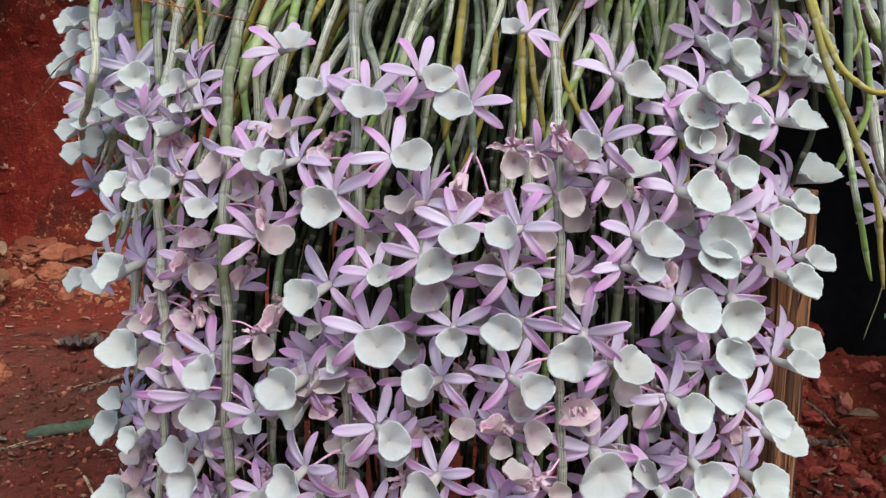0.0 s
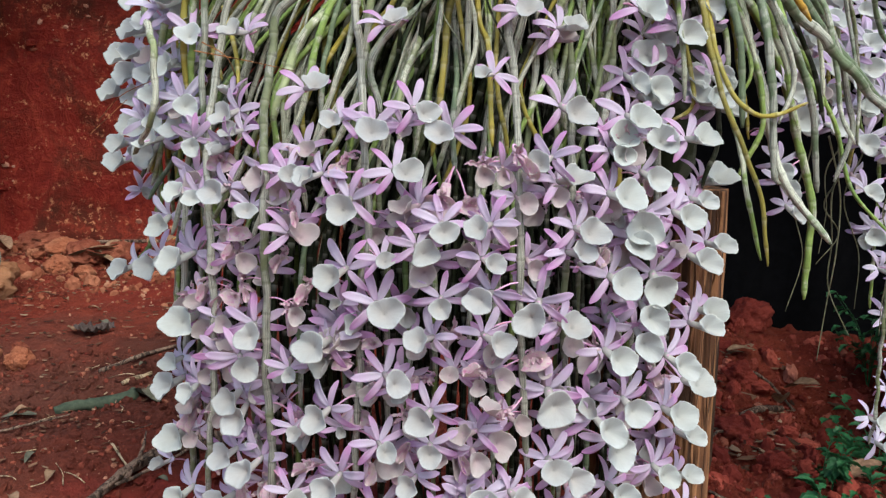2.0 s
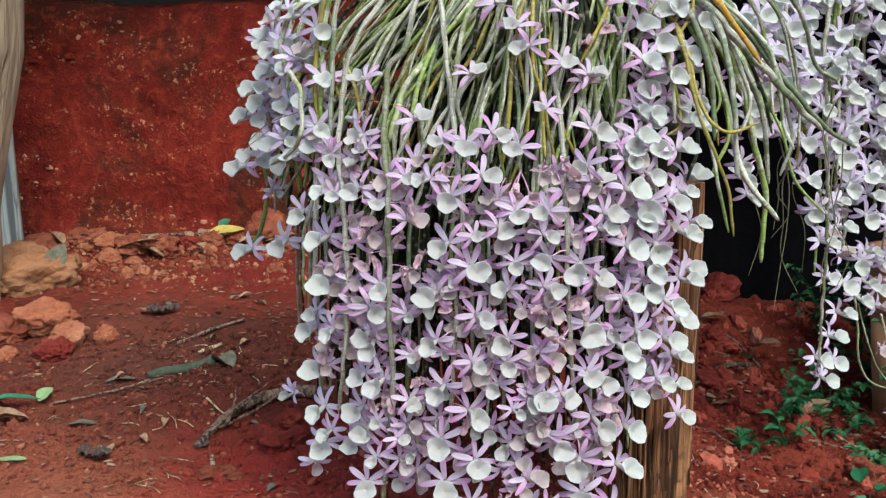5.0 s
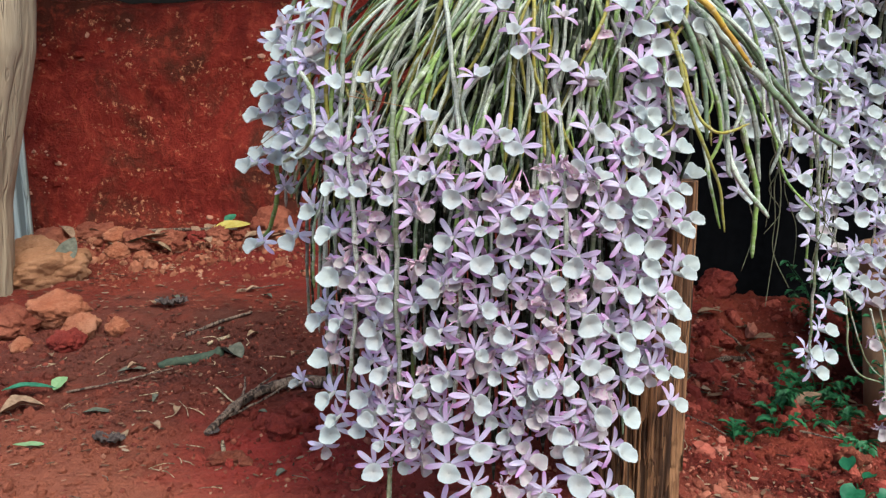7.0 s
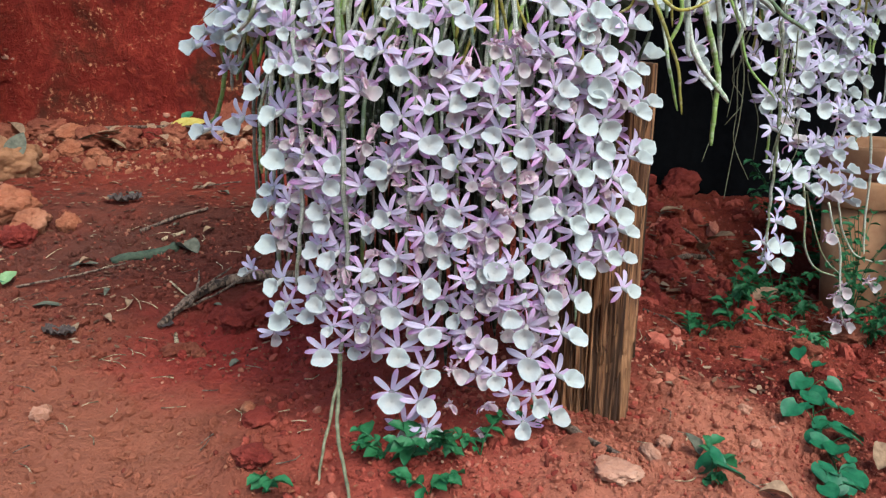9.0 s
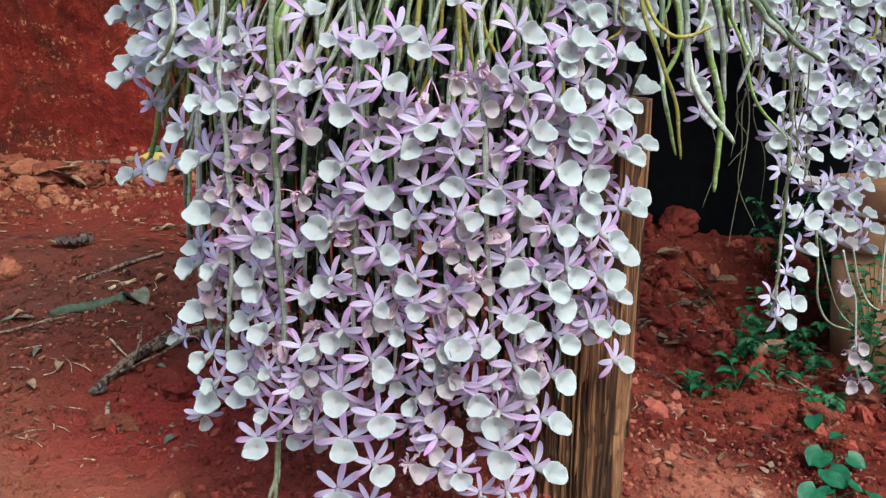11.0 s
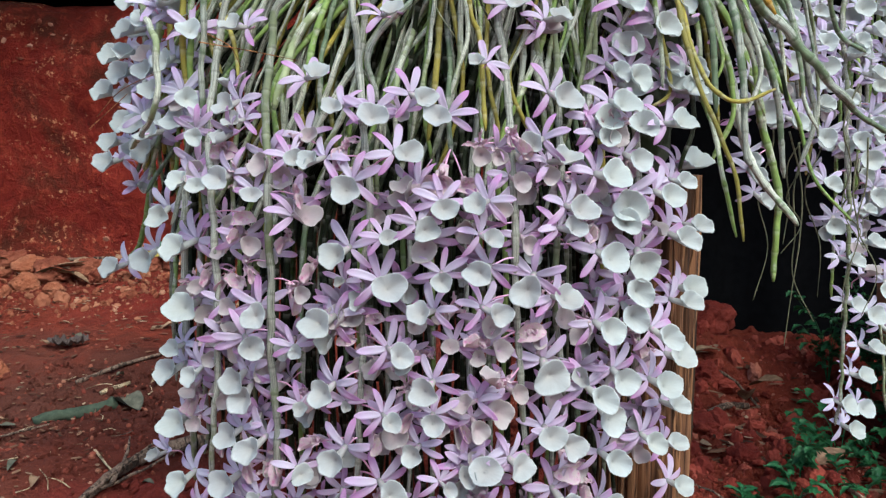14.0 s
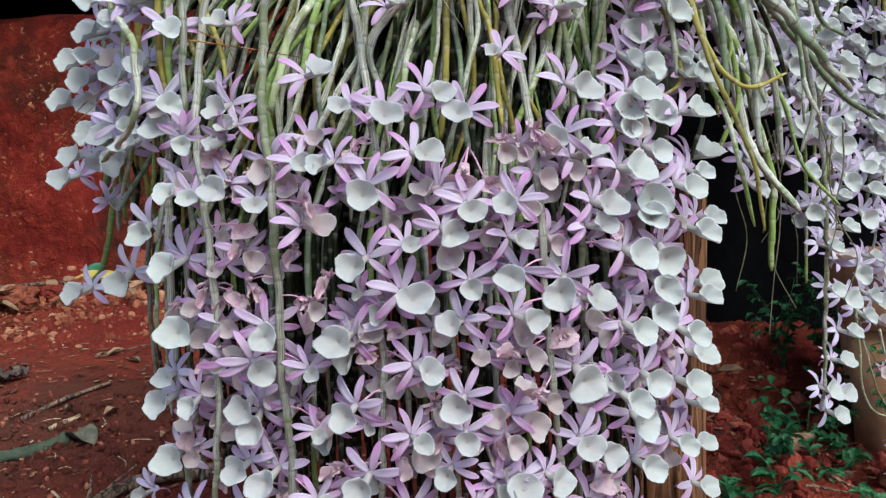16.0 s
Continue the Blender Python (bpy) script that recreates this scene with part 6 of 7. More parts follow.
# on the dug soil by the post
for row in (
    (1.029, 2.548, 0.078, 0.064, 0.060, "r"), (1.238, 2.756, 0.075, 0.062, 0.062, "r"), (0.856, 2.472, 0.057, 0.057, 0.045, "r"), (0.769, 1.911, 0.048, 0.042, 0.036, "r"),
    (0.806, 1.707, 0.037, 0.035, 0.029, "r"), (0.762, 2.134, 0.055, 0.049, 0.043, "r"), (0.898, 2.248, 0.060, 0.048, 0.042, "r"), (0.320, 0.570, 0.032, 0.013, 0.013, "s"),
    (0.598, 0.852, 0.013, 0.013, 0.011, "s"), (0.911, 1.244, 0.040, 0.034, 0.032, "o"), (1.164, 1.515, 0.062, 0.055, 0.043, "o"),
    (0.248, 0.496, 0.040, 0.034, 0.016, "s"), (0.375, 0.660, 0.016, 0.014, 0.013, "s"), (0.564, 0.719, 0.017, 0.012, 0.010, "s"), (0.200, 0.581, 0.030, 0.025, 0.016, "o"),
):
    clod(*row)


def scatter(name, count, area, size, material, seed, label, keep=None):
    """Countless crumbs of soil joined into one."""
    r = random.Random(seed)
    base = []
    for s in range(5):
        bm = bmesh.new()
        bmesh.ops.create_icosphere(bm, subdivisions=3 if size > 0.009 else 1, radius=1)
        for v in bm.verts:
            v.co *= 1 + 0.35 * noise.noise(v.co * 1.7 + Vector((s * 4 + seed, 0, 0))) + (0.22 * noise.fractal(v.co * 3.1 + Vector((s, seed, 0)), 0.9, 2.0, 3) if size > 0.009 else 0)
        bm.verts.ensure_lookup_table()
        base.append((np.array([v.co[:] for v in bm.verts]), [tuple(v.index for v in f.verts) for f in bm.faces]))
        bm.free()
    verts, faces = [], []
    for _ in range(count):
        x, y = r.uniform(area[0], area[1]), r.uniform(area[2], area[3])
        if keep and r.random() > keep(x, y):
            continue
        s = size * (0.35 + 2.2 * r.random() ** 7)
        b, f = base[r.randrange(5)]
        rot = np.array(Euler((r.uniform(0, 6), r.uniform(0, 6), r.uniform(0, 6))).to_matrix())
        p = (b * (s, s * r.uniform(0.6, 1), s * r.uniform(0.45, 0.8))) @ rot.T
        o = len(verts)
        verts.extend(p + (x, y, ground_height(x, y) + 0.2 * s))
        faces.extend(tuple(o + k for k in q) for q in f)
    return tagged(new(name, mesh_from(name, verts, faces, material, False)), label, "soil crumbs", kind="stuff")


def wall_stones(count, size, material, seed, label):
    """Bits of gravel that stick out of the bank's face."""
    r = random.Random(seed)
    verts, faces = [], []
    bm = bmesh.new()
    bmesh.ops.create_icosphere(bm, subdivisions=1, radius=1)
    base = np.array([v.co[:] for v in bm.verts])
    tri = [tuple(v.index for v in f.verts) for f in bm.faces]
    bm.free()
    made = 0
    while made < count:
        x, z = r.uniform(-2.6, 0.2), r.uniform(0.12, 1.15)
        if noise.noise(Vector((x * 2.5, z * 2.5, 9))) + r.uniform(-0.18, 0.18) < 0.24:
            continue
        made += 1
        s = size * (0.4 + 1.5 * r.random() ** 3)
        y = BANK_Y + 0.10 * z
        p = base * (s * r.uniform(0.8, 1.6), s * 0.6, s * r.uniform(0.5, 1.1)) * (1 + 0.3 * np.array([[r.uniform(-1, 1)] for _ in base]))
        o = len(verts)
        verts.extend(p + (x, y - bank_relief(x, y, z) - 0.1 * s, z))
        faces.extend(tuple(o + k for k in q) for q in tri)
    tagged(new("gravel", mesh_from("gravel", verts, faces, material, False)), label, "gravel", kind="stuff")


wall_stones(150, 0.0075, STONE_PINK, 31, "pale gravel bits set in the earth bank")
wall_stones(90, 0.009, CLOD, 32, "orange lumps set in the earth bank")
wall_stones(90, 0.013, BANK, 33, "red lumps standing out of the bank")


def patchy(x, y):
    if math.hypot(x + 0.75, y - 0.6) < 0.5:
        return 0.30
    if math.hypot(x + 0.60, y - 1.50) < 0.52:
        return 0.45
    return max(0.05, min(1, 0.5 + 1.6 * noise.noise(Vector((x * 2.2, y * 2.2, 5)))))


scatter("soil_crumbs", 9000, (-1.3, 0.2, 0.45, 1.9), 0.0062, SOIL, 12, "packed crumbs of the trodden soil")
scatter("soil_crumbs", 9000, (0.15, 1.3, 0.45, 2.3), 0.0068, SOIL, 13, "packed crumbs of the dug soil")
scatter("soil_crumbs", 10000, (-1.9, 0.4, 0.45, 3.3), 0.0036, CRUMB, 1, "loose crumbs of red soil", patchy)
scatter("soil_crumbs", 7000, (-1.8, 0.2, 0.45, 3.05), 0.0036, CRUMB_WARM, 2, "orange crumbs of dried earth", patchy)
scatter("soil_crumbs", 15000, (0.15, 1.35, 0.42, 2.5), 0.0030, CRUMB_RED, 3, "deep red crumbs of dug soil")
scatter("soil_crumbs", 900, (0.42, 1.4, 1.05, 2.6), 0.011, CRUMB_RED, 9, "red lumps of dug soil")
scatter("soil_crumbs", 520, (0.52, 1.3, 1.5, 2.5), 0.017, CRUMB_RED, 14, "coarse red lumps of dug soil on the slope")
scatter("soil_crumbs", 320, (0.20, 1.25, 0.45, 2.1), 0.0075, CRUMB_ORANGE, 10, "orange lumps of dug soil by the post")
scatter("soil_crumbs", 3000, (-0.35, 0.2, 0.45, 1.3), 0.0055, CRUMB_RED, 7, "deep red crumbs of dug soil", patchy)
scatter("soil_crumbs", 9000, (-0.05, 0.85, 0.40, 1.05), 0.0027, CRUMB_ORANGE, 6, "orange crumbs of dug soil")
scatter("soil_crumbs", 3400, (-1.35, -0.35, 1.05, 1.9), 0.0034, CRUMB, 8, "dark crumbs of soil")
scatter("gravel", 1700, (-1.8, 1.3, 0.45, 3.3), 0.0026, STONE_PINK, 4, "pale gravel specks on the soil", patchy)
scatter("soil_crumbs", 1500, (-1.6, -0.5, 2.3, 3.05), 0.007, CRUMB_TAN, 11, "tan crumbs strewn below the bank")
scatter("soil_crumbs", 330, (-1.6, -0.6, 2.5, 3.05), 0.014, CRUMB_TAN, 5, "orange lumps fallen along the foot of the bank")


def flakes(count, area, size, material, seed, label):
    """Countless flat scraps of bark and rotted leaf, joined into one."""
    r = random.Random(seed)
    verts, faces = [], []
    while len(faces) < count * 7:
        x, y = r.uniform(area[0], area[1]), r.uniform(area[2], area[3])
        if noise.noise(Vector((x * 3.1, y * 3.1, 2))) + r.uniform(-0.4, 0.4) < 0:
            continue
        l, w, a = size * r.uniform(0.5, 1.8), size * r.uniform(0.25, 0.7), r.uniform(0, 6.28)
        tip = [r.uniform(0, 0.4) * w for _ in range(6)]
        z = ground_height(x, y) + 0.004
        o = len(verts)
        for up in (0.0, 0.0012):
            for k in range(6):
                b = k * math.pi / 3
                px, py = l * math.cos(b) * r.uniform(0.7, 1.1), w * math.sin(b) * r.uniform(0.7, 1.1)
                verts.append((x + px * math.cos(a) - py * math.sin(a), y + px * math.sin(a) + py * math.cos(a), z + up + tip[k]))
        faces.append(tuple(o + k for k in reversed(range(6))))
        faces.append(tuple(o + 6 + k for k in range(6)))
        for k in range(5):
            faces.append((o + k, o + k + 1, o + 7 + k, o + 6 + k))
        faces.append((o + 5, o, o + 6, o + 11))
    tagged(new("leaf_litter", mesh_from("leaf_litter", verts, faces, material, False)), label, "leaf litter", kind="stuff")


flakes(360, (-1.0, 0.0, 0.5, 1.2), 0.0045, CRUMB_TAN, 54, "tan chips of straw and earth on the soil")
flakes(420, (-1.3, -0.35, 1.0, 2.1), 0.008, FLAKE, 51, "dark scraps of bark and rotted leaf on the soil")
flakes(360, (-1.6, -0.5, 1.9, 3.0), 0.010, FLAKE, 52, "brown scraps of dry leaf below the bank")
flakes(150, (0.55, 1.25, 1.4, 2.4), 0.022, FLAKE, 55, "larger brown scraps of bark on the slope")
flakes(480, (0.42, 1.3, 0.9, 2.4), 0.011, FLAKE, 53, "brown scraps of leaf on the dug soil")


def stick(points, r0, r1, material, label, name="stick", group="sticks on the soil"):
    pts = [(x, y, ground_height(x, y) + z) for x, y, z in points]
    line, s = smooth_path(pts, 0.012)
    line = line + np.array([[0.003 * noise.noise(Vector((q * 30, k * 9.0, r0 * 999))) for k in range(3)] for q in s])
    rad = np.linspace(r0, r1, len(line)) * (1 + 0.3 * np.array([noise.noise(Vector((q * 60, 2, r0 * 500))) for q in s]))
    v, f, u = tube(line, rad, 8)
    return tagged(new(name, mesh_from(name, v, f, material)), label, "stick", group)


stick([(-0.612, 1.206, 0.006), (-0.566, 1.325, 0.016), (-0.513, 1.414, 0.018), (-0.440, 1.456, 0.016), (-0.340, 1.476, 0.014)], 0.008, 0.017, TWIG, "dead grey-brown branch lying on the soil", "branch")
stick([(-0.600, 1.231, 0.012), (-0.530, 1.361, 0.035), (-0.490, 1.451, 0.045)], 0.004, 0.002, TWIG, "thin dead twig on the branch")
stick([(-0.575, 1.271, 0.015), (-0.520, 1.331, 0.02), (-0.450, 1.431, 0.03)], 0.0035, 0.002, TWIG, "thin dead twig on the branch")
stick([(-0.560, 1.281, 0.02), (-0.555, 1.361, 0.035), (-0.560, 1.401, 0.05)], 0.005, 0.002, TWIG, "thin dead twig on the branch")
stick([(-0.645, 1.431, 0.008), (-0.600, 1.371, 0.01), (-0.560, 1.311, 0.014)], 0.0028, 0.002, STRAW, "pale dry stalk on soil")
stick([(-0.805, 1.786, 0.008), (-0.730, 1.851, 0.012), (-0.644, 1.940, 0.008)], 0.006, 0.004, TWIG, "brown twig on the soil")
stick([(-0.730, 1.736, 0.006), (-0.682, 1.797, 0.008)], 0.0055, 0.005, STRAW, "short pale stick on soil")
stick([(-0.835, 1.611, 0.002), (-0.800, 1.623, 0.008), (-0.760, 1.646, 0.011), (-0.720, 1.664, 0.007), (-0.685, 1.691, 0.010)], 0.012, 0.017, STEM_ROT, "grey-green rotting piece of stem")
stick([(-1.020, 1.441, 0.006), (-0.900, 1.501, 0.008), (-0.780, 1.581, 0.006)], 0.003, 0.002, TWIG, "thin brown twig on soil")
stick([(-0.552, 1.106, 0.01), (-0.567, 1.161, 0.025)], 0.005, 0.004, STRAW, "short pale splinter of wood")
stick([(-0.734, 2.174, 0.006), (-0.585, 2.227, 0.008)], 0.003, 0.002, TWIG, "thin red-brown twig on soil")
stick([(0.862, 2.287, 0.012), (0.967, 2.252, 0.02), (1.048, 2.185, 0.012)], 0.005, 0.004, TWIG, "brown twig on the dug soil")
stick([(0.792, 1.998, 0.01), (0.890, 2.075, 0.014), (1.006, 2.173, 0.01)], 0.010, 0.009, TWIG, "thick short piece of root")
for i in range(9):
    r = random.Random(1900 + i)
    x, y, a, l = r.uniform(0.55, 1.1), r.uniform(1.35, 2.2), r.uniform(-0.9, 0.9), r.uniform(0.06, 0.16)
    stick([(x, y, 0.010), (x + 0.5 * l * math.cos(a), y + 0.5 * l * math.sin(a), 0.022), (x + l * math.cos(a), y + l * math.sin(a), 0.010)], r.uniform(0.002, 0.005), 0.0015, TWIG, "brown twig on the dug soil")
stick([(0.190, 0.711, 0.02), (0.215, 0.631, 0.015), (0.262, 0.546, 0.004)], 0.010, 0.004, TWIG, "root running along the foot of the post")
stick([(-1.362, 2.951, 0.02), (-1.134, 2.977, 0.03), (-0.888, 3.010, 0.03)], 0.008, 0.005, TWIG, "long dry stem at the foot of the bank")
for i in range(190):
    r = random.Random(1500 + i)
    x, y, a, l = r.uniform(-1.3, 0.6), r.uniform(0.5, 1.9), r.uniform(0, 6.28), r.uniform(0.02, 0.06)
    if 0.15 < x < 0.4 and 0.7 < y < 1.0:
        continue
    stick([(x, y, 0.004), (x + 0.5 * l * math.cos(a) + 0.006, y + 0.5 * l * math.sin(a), 0.007), (x + l * math.cos(a), y + l * math.sin(a), 0.004)], 0.0013, 0.0008, STRAW if i % 3 else TWIG, "fine dry straw on the soil", "straw", "straws on the soil")


def leaf_data(length, width, material, curl=0.15, seed=0, notch=0.0):
    nl, nw = 10, 6
    verts, faces = [], []
    for side in (0, 1):
        for i in range(nl + 1):
            t = i / nl
            w = width * math.sin(math.pi * min(1, 0.03 + 0.97 * t ** 0.8)) ** 0.8
            for k in range(nw + 1):
                u = 2 * k / nw - 1
                z = curl * length * math.sin(math.pi * t) * 0.35 + 0.35 * u * u * w * curl * 2 + (0.05 + 0.25 * curl) * w * noise.noise(Vector((4 * t + seed, 2 * u, 0.5)))
                verts.append((0.5 * w * u * (1 + notch * math.sin(20 * t)), length * t, z - 0.0007 * side))
    row, half = nw + 1, (nw + 1) * (nl + 1)
    for i in range(nl):
        for k in range(nw):
            a = i * row + k
            faces.append((a, a + 1, a + row + 1, a + row))
            faces.append((half + a, half + a + row, half + a + row + 1, half + a + 1))
    return mesh_from("leaf", verts, faces, material)


def litter(x, y, length, width, turn, material, label, curl=0.15, lift=0.008, tilt=0.0, seed=0, roll=None):
    ob = new("fallen_leaf", leaf_data(length, width, material, curl, seed))
    ob.matrix_world = pose(x, y, ground_height(x, y) + lift, tilt, tilt * 0.5 if roll is None else roll, turn)
    tagged(ob, label, "leaf", "fallen leaves")


litter(-0.973, 2.917, 0.152, 0.063, -80, LEAF_YELLOW, "yellow fallen leaf below the bank", 0.1, 0.060, 4, 0, 24)
litter(-0.945, 3.010, 0.060, 0.050, -40, LEAF_TEAL, "small green leaf at the foot of the bank", 0.2, 0.060, 35, 3)
litter(-0.937, 1.111, 0.068, 0.026, 88, LEAF_CUT, "pale green cut leaf piece", 0.05)
litter(-1.161, 1.401, 0.130, 0.035, -82, LEAF_TEAL, "fresh green leaf lying on the soil", 0.2, 0.012)
litter(-1.045, 1.431, 0.050, 0.035, -20, LEAF_CUT, "pale underside of a folded leaf", 0.3, 0.012, 25)
litter(-1.120, 1.301, 0.100, 0.060, -60, LEAF_DRY, "brown curled dry leaf on the soil", 0.4)
litter(-0.930, 1.561, 0.080, 0.030, -75, LEAF_GREY, "dull grey-green leaf on the soil", 0.2)
litter(-0.620, 1.661, 0.100, 0.060, 50, LEAF_GREY, "grey curled dead leaf on soil", 0.4)
litter(-0.930, 1.311, 0.080, 0.025, -95, LEAF_GREY, "small grey scrap of leaf", 0.2)
litter(-0.790, 1.161, 0.050, 0.035, 20, LEAF_DRY, "brown crumpled leaf on the soil", 0.4)
litter(-0.956, 2.011, 0.045, 0.030, 30, LEAF_DRY, "tan dry bit of leaf", 0.3, 0.015)
litter(-1.377, 2.323, 0.125, 0.067, 10, LEAF_GREY, "grey leaf leaning on a stone block", 0.1, 0.06, 50)
litter(-1.281, 2.725, 0.129, 0.064, -80, LEAF_GREY, "grey-green dry leaf on the soil", 0.3, 0.04)
def crumpled_data(seed, material):
    """A dead leaf crumpled into ridges, with a ragged rim."""
    n = 18
    verts, faces = [], []
    for side in (0, 1):
        for j in range(n + 1):
            for i in range(n + 1):
                u, v = 2 * i / n - 1, 2 * j / n - 1
                a, q = math.atan2(v, u), max(abs(u), abs(v))
                r = q * (0.80 + 0.30 * noise.noise(Vector((2 * math.cos(a), 2 * math.sin(a), seed))))
                x, y = r * math.cos(a), 0.62 * r * math.sin(a)
                z = 0.55 * abs(noise.noise(Vector((2.6 * x, 2.6 * y, seed + 4)))) + 0.30 * abs(noise.noise(Vector((6 * x, 6 * y, seed)))) + 0.25 * r * r
                verts.append((x, y, z - 0.02 * side))
    w = n + 1
    q = w * w
    for j in range(n):
        for i in range(n):
            a = j * w + i
            faces.append((a, a + 1, a + w + 1, a + w))
            faces.append((q + a, q + a + w, q + a + w + 1, q + a + 1))
    return mesh_from("crumpled_leaf", verts, faces, material, False)


for k, (x, y, size, turn) in enumerate(((-0.905, 2.02, 0.062, 15), (-0.815, 1.155, 0.050, -20), (-0.60, 1.215, 0.022, 40), (0.90, 1.95, 0.06, 60))):
    ob = new("crumpled_leaf", crumpled_data(3 * k + 1, LEAF_ROT))
    ob.matrix_world = pose(x, y, ground_height(x, y) + 0.002, 0, 0, turn) @ Matrix.Scale(size, 4)
    tagged(ob, "dark crumpled rotting leaf on the soil", "leaf", "fallen leaves")
litter(0.882, 2.311, 0.095, 0.042, -85, LEAF_DRY, "pale brown dry leaf at the mound", 0.2, 0.02)
litter(1.035, 2.229, 0.125, 0.063, -150, LEAF_DRY, "dry leaf on the mound", 0.2, 0.03, 20)
litter(0.959, 1.647, 0.107, 0.053, -60, LEAF_DRY, "pale dry leaf among the weeds", 0.2, 0.02, 10)
litter(0.415, 0.601, 0.050, 0.025, 15, LEAF_GREY, "small dull leaf on soil", 0.3, 0.01, 20)
litter(0.530, 0.494, 0.055, 0.030, 70, LEAF_DRY, "pale crumpled dead petal on the soil", 0.5, 0.012, 10, 5)
litter(0.990, 2.150, 0.120, 0.050, 170, LEAF_DRY, "long tan dry leaf on the mound", 0.25, 0.035, 28, 4)
litter(0.764, 0.656, 0.079, 0.057, -60, LEAF_DRY, "pale curled dead leaf", 0.5, 0.02)
for i in range(26):
    r = random.Random(1700 + i)
    x, y = r.uniform(-1.5, -0.55), r.uniform(2.72, 3.02)
    litter(x, y, r.uniform(0.07, 0.16), r.uniform(0.03, 0.06), r.uniform(0, 360), LEAF_DRY, "dry brown leaf below the bank", 0.25, 0.03, r.uniform(-15, 15), i)
for i in range(24):
    r = random.Random(1800 + i)
    x, y = r.uniform(-1.2, -0.3), r.uniform(0.7, 2.4)
    litter(x, y, r.uniform(0.025, 0.05), r.uniform(0.012, 0.025), r.uniform(0, 360), (LEAF_DRY, LEAF_GREY, LEAF_DRY)[i % 3], "small brown scrap of leaf", 0.4, 0.006, r.uniform(-15, 15), i)


# ---- weeds and the pot ----
LEAVES = {"round": [leaf_data(l, w, LEAF_GREEN, 0.3, s, 0.12) for s, l, w in ((1, 0.021, 0.015), (2, 0.030, 0.020), (7, 0.016, 0.010))], "narrow": [leaf_data(0.026, 0.011, LEAF_GREEN, 0.3, s, 0.35) for s in (3, 4)],
          "dark": [leaf_data(0.025, 0.013, LEAF_DARK, 0.3, s, 0.35) for s in (5, 6)]}


def weed(x, y, height, spread, count, kind, seed, label, scale=1.0):
    """A small leafy plant: a few stems with leaves along them."""
    r = random.Random(seed)
    z = ground_height(x, y)
    w = thing("weed", (x, y, z), label, "weed", "weeds at the post")
    stems = max(2, count // 7)
    for s in range(stems):
        a = r.uniform(0, 6.28)
        reach = spread * r.uniform(0.4, 1)
        top = Vector((x + reach * math.cos(a), y + reach * math.sin(a), z + height * r.uniform(0.5, 1)))
        mid = Vector((x + 0.3 * reach * math.cos(a), y + 0.3 * reach * math.sin(a), z + 0.6 * top.z - 0.6 * z))
        line, q = smooth_path([(x, y, z - 0.005), tuple(mid), tuple(top)], 0.008)
        v, f, u = tube(line, np.linspace(0.0016, 0.0008, len(line)), 5)
        part_of("stem", mesh_from("stem", v, f, LEAF_DARK), w)
        for i in range(count // stems):
            p = line[min(len(line) - 1, int(len(line) * (0.25 + 0.75 * (i + 1) / (count // stems))))]
            ob = part_of("leaf", r.choice(LEAVES[kind]), w, "", pose(*p, r.uniform(-35, 25), r.uniform(-30, 30), math.degrees(a) - 90 + (-1) ** i * r.uniform(20, 80)) @ Matrix.Scale(scale * r.uniform(0.7, 1.2), 4))


WEED_WORDS = {"round": "low creeping weed with round green leaves", "narrow": "small weed with narrow bright green leaves", "dark": "leafy dark green weed on the soil"}
# at the foot of the post
for i, (x, y, h, s, n, kind, sc) in enumerate((
    (-0.105, 0.575, 0.060, 0.045, 12, "round", 1.2), (-0.060, 0.560, 0.075, 0.050, 14, "round", 1.3), (-0.010, 0.570, 0.070, 0.060, 13, "dark", 1.2), (0.045, 0.570, 0.060, 0.045, 9, "round", 1.1), (-0.040, 0.490, 0.050, 0.050, 10, "round", 1.2),
    (-0.280, 0.520, 0.035, 0.035, 8, "round", 1.1), (0.130, 0.621, 0.050, 0.030, 7, "dark", 0.90), (0.426, 0.584, 0.025, 0.030, 7, "round", 0.91), (0.387, 0.509, 0.030, 0.030, 7, "round", 0.91),
)):
    weed(x, y, h, s, int(1.7 * n), kind, 2000 + i, WEED_WORDS[kind], sc)
# herbs on the dug soil
for i, (x, y, h, s, n, kind, sc) in enumerate((
    (0.680, 1.390, 0.05, 0.06, 9, "narrow", 1.3), (0.735, 1.42, 0.05, 0.05, 8, "narrow", 1.3), (0.815, 1.45, 0.09, 0.07, 15, "narrow", 1.5), (0.850, 1.56, 0.11, 0.07, 14, "narrow", 1.5),
    (1.005, 1.527, 0.07, 0.09, 12, "dark", 1.4), (0.96, 1.72, 0.10, 0.08, 12, "narrow", 1.4), (1.03, 1.40, 0.06, 0.08, 12, "narrow", 1.3), (0.96, 1.33, 0.05, 0.06, 9, "dark", 1.3),
)):
    weed(x, y, h, s, int(1.5 * n), kind, 2007 + i, WEED_WORDS[kind], sc)


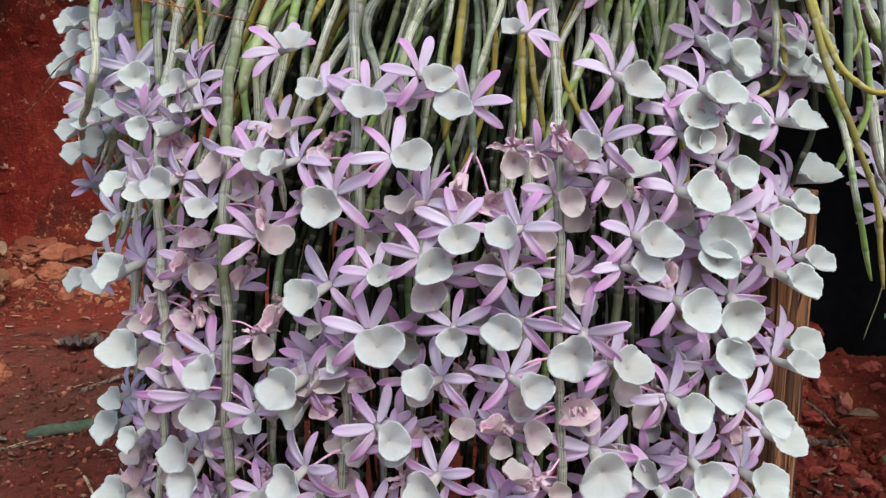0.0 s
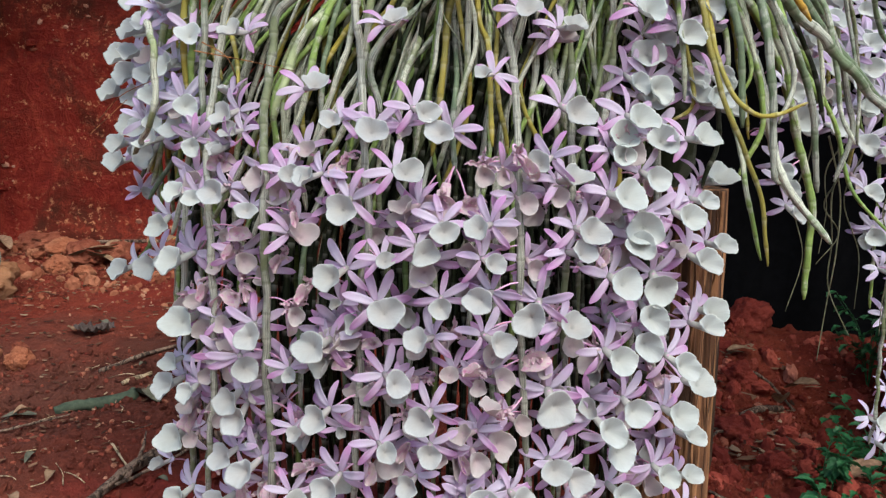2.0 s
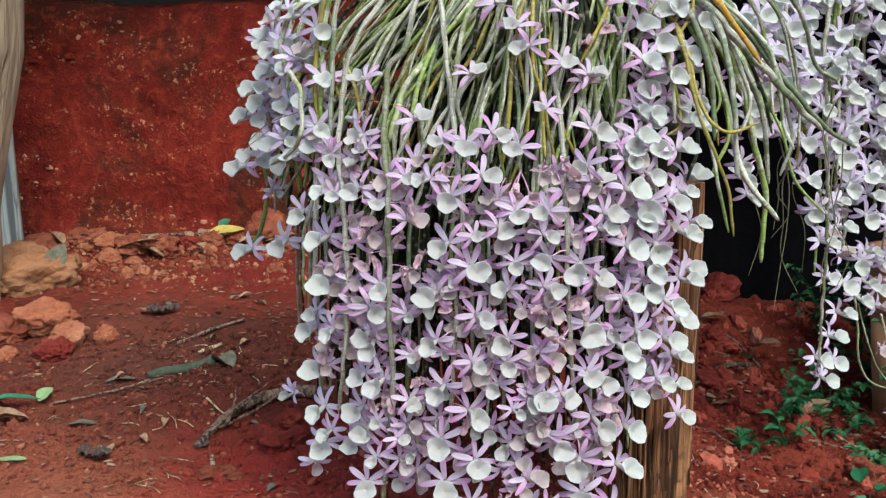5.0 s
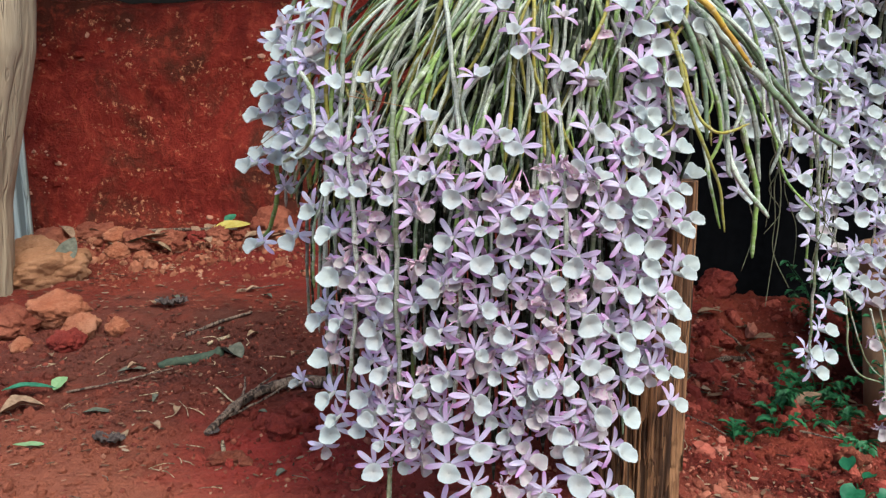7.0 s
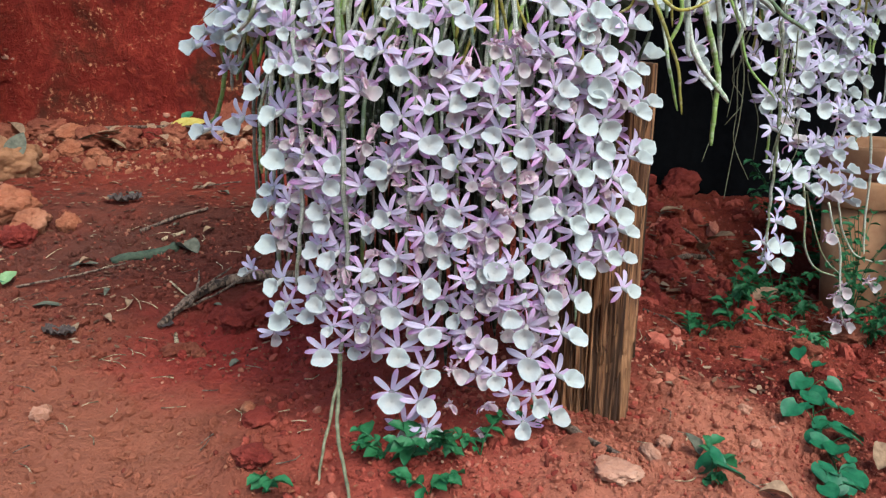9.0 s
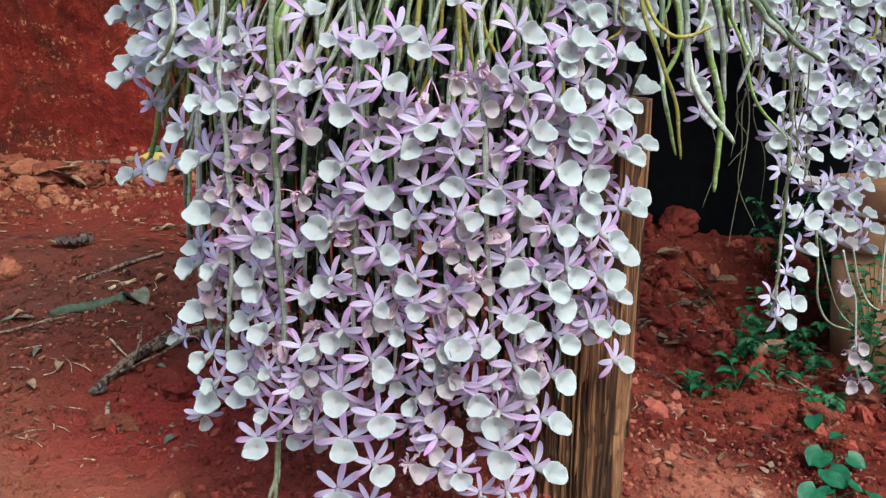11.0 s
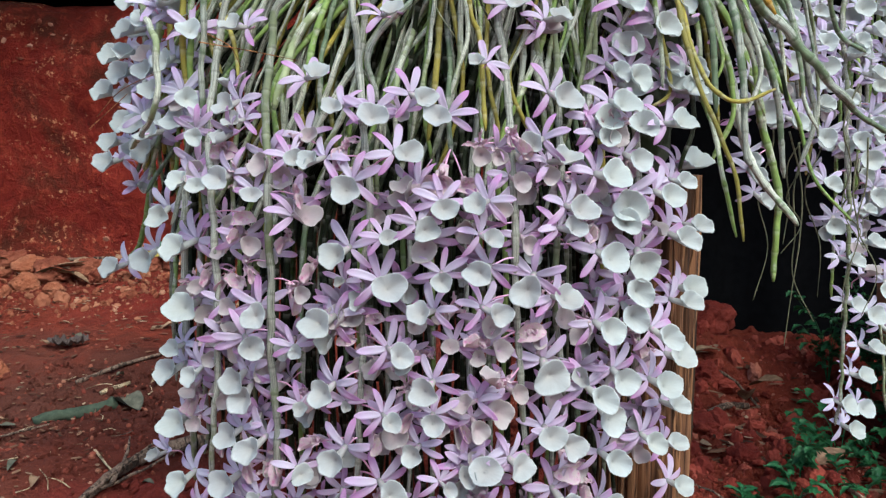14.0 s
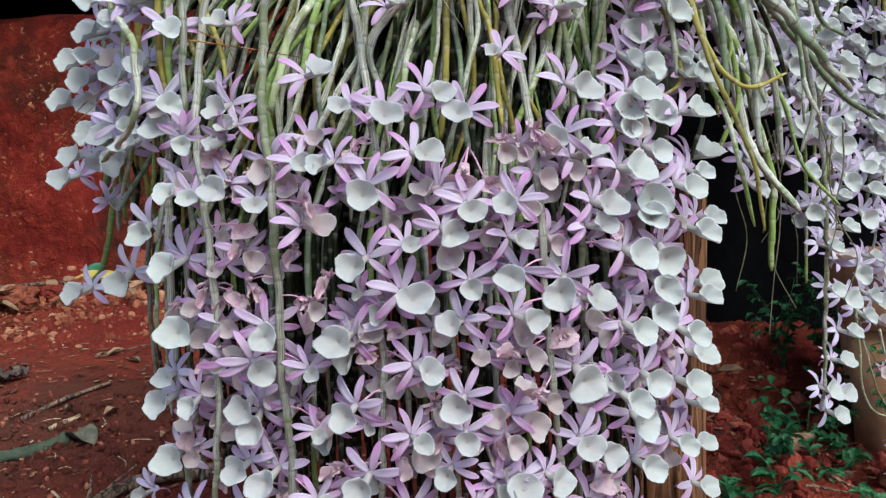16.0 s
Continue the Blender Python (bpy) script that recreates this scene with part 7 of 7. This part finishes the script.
def heart_leaf(length, seed):
    """A broad heart-shaped leaf with a raised fold along its midrib."""
    verts, faces, n = [], [], 9
    for side in (0, 1):
        for i in range(n + 1):
            t = i / n
            half = 0.52 * length * (math.sin(math.pi * min(1.0, 0.16 + 0.84 * t)) ** 0.8)
            for k in range(7):
                u = k / 3 - 1
                z = 0.10 * length * abs(u) ** 1.5 - 0.18 * length * t * t + 0.04 * length * noise.noise(Vector((3 * t, 3 * u, seed)))
                verts.append((half * u, length * t - 0.12 * length * abs(u) * (1 - t), z - 0.0007 * side))
    q = 7 * (n + 1)
    for i in range(n):
        for k in range(6):
            a = 7 * i + k
            faces.append((a, a + 1, a + 8, a + 7))
            faces.append((q + a, q + a + 7, q + a + 8, q + a + 1))
    return mesh_from("leaf", verts, faces, LEAF_VINE)


HEARTS = [heart_leaf(0.040, 1), heart_leaf(0.046, 2), heart_leaf(0.034, 3)]


def vine(points, places, seed, label):
    """A creeper: one stem along the soil with a stalked leaf at each place."""
    r = random.Random(seed)
    x0, y0 = points[0]
    v = thing("creeping_vine", (x0, y0, ground_height(x0, y0)), label, "vine")
    line, q = smooth_path([(x, y, ground_height(x, y) + 0.012) for x, y in points], 0.01)
    part_of("stem", mesh_from("stem", *tube(line, np.linspace(0.0018, 0.0012, len(line)), 6)[:2], LEAF_DARK), v)
    for x, y in places:
        k = int(np.linalg.norm(line[:, :2] - (x, y), axis=1).argmin())
        top = Vector((x, y, ground_height(x, y) + r.uniform(0.025, 0.045)))
        stalk, q = smooth_path([tuple(line[k]), tuple(0.5 * (Vector(line[k]) + top) + Vector((0, 0, 0.008))), tuple(top)], 0.006)
        part_of("stalk", mesh_from("stalk", *tube(stalk, np.full(len(stalk), 0.0009), 5)[:2], LEAF_DARK), v)
        part_of("leaf", r.choice(HEARTS), v, "", pose(*top, r.uniform(-35, 5), r.uniform(-25, 25), r.uniform(90, 270)) @ Matrix.Scale(r.uniform(0.7, 1.15), 4))


vine([(0.93, 1.25), (0.85, 1.10), (0.80, 0.97), (0.75, 0.87), (0.72, 0.78), (0.70, 0.68), (0.65, 0.60), (0.60, 0.52)],
     [(0.854, 1.157), (0.926, 1.237), (0.786, 0.994), (0.841, 0.998), (0.758, 0.916), (0.697, 0.839), (0.79, 0.897), (0.758, 0.828), (0.704, 0.772), (0.694, 0.692), (0.757, 0.742), (0.629, 0.611),
      (0.653, 0.593), (0.726, 0.659), (0.768, 0.796), (0.87, 1.08), (0.66, 0.66), (0.60, 0.54), (0.68, 0.53), (0.735, 0.86), (0.775, 0.945), (0.72, 0.72), (0.745, 0.79), (0.675, 0.61), (0.70, 0.64), (0.815, 1.04), (0.68, 0.74), (0.64, 0.55), (0.73, 0.69), (0.80, 0.85)], 61, "creeping vine with heart-shaped teal green leaves on red soil")
vine([(0.43, 0.58), (0.405, 0.52), (0.39, 0.46)], [(0.408, 0.542), (0.396, 0.485), (0.43, 0.57)], 62, "short creeping vine with two broad green leaves")
# round the second plant and the pots
for i, (x, y, h, s, n, kind, sc) in enumerate((
    (0.870, 1.552, 0.10, 0.09, 10, "dark", 1.38), (0.960, 1.549, 0.10, 0.09, 10, "narrow", 1.41), (1.117, 1.643, 0.123, 0.111, 18, "dark", 1.36), (1.17, 1.52, 0.34, 0.12, 34, "dark", 1.3), (1.24, 1.62, 0.40, 0.12, 34, "narrow", 1.3), (1.115, 1.839, 0.176, 0.126, 36, "dark", 1.51),
    (1.430, 2.245, 0.356, 0.140, 50, "dark", 1.52), (1.300, 2.276, 0.303, 0.114, 44, "dark", 1.51), (1.344, 1.989, 0.282, 0.154, 60, "dark", 1.54), (1.484, 2.138, 0.387, 0.181, 70, "dark", 1.68),
    (1.542, 1.811, 0.377, 0.176, 60, "narrow", 1.63), (1.213, 1.466, 0.160, 0.111, 34, "narrow", 1.48), (1.336, 1.417, 0.222, 0.123, 40, "dark", 1.48),
)):
    weed(x, y, h, s, int(1.7 * n), kind, 2016 + i, WEED_WORDS[kind], sc)


def turned(name, profile, radius, height, material):
    """A ring of clay or soil turned on the wheel from its profile."""
    verts, faces, n = [], [], 48
    for r, z in profile:
        for k in range(n):
            a = 2 * math.pi * k / n
            verts.append((r * radius * math.cos(a), r * radius * math.sin(a), z * height))
    for i in range(len(profile) - 1):
        for k in range(n):
            a, b = i * n + k, i * n + (k + 1) % n
            faces.append((a, b, b + n, a + n))
    return mesh_from(name, verts, faces, material, True)


def pot(x, y, radius, height):
    at = Vector((x, y, ground_height(x, y) - 0.01))
    p = thing("plant_pot", at, "plain tan terracotta plant pot among weeds", "plant pot")
    for name, profile, material in (("body", [(0.0, 0.0), (0.66, 0.0), (0.70, 0.02), (0.93, 0.80), (0.86, 0.80), (0.63, 0.03), (0.0, 0.03)], POT),
                                    ("rim", [(0.93, 0.80), (1.01, 0.805), (1.04, 0.82), (1.04, 0.98), (1.02, 1.0), (0.92, 1.0), (0.90, 0.98), (0.90, 0.82), (0.93, 0.80)], POT),
                                    ("potting_soil", [(0.0, 0.90), (0.5, 0.905), (0.89, 0.89), (0.85, 0.60), (0.0, 0.60)], CLOD)):
        part_of(name, turned(name, profile, radius, height, material), p, "", Matrix.Translation(at))



pot(1.33, 1.80, 0.12, 0.42)
pot(1.46, 1.98, 0.16, 0.50)
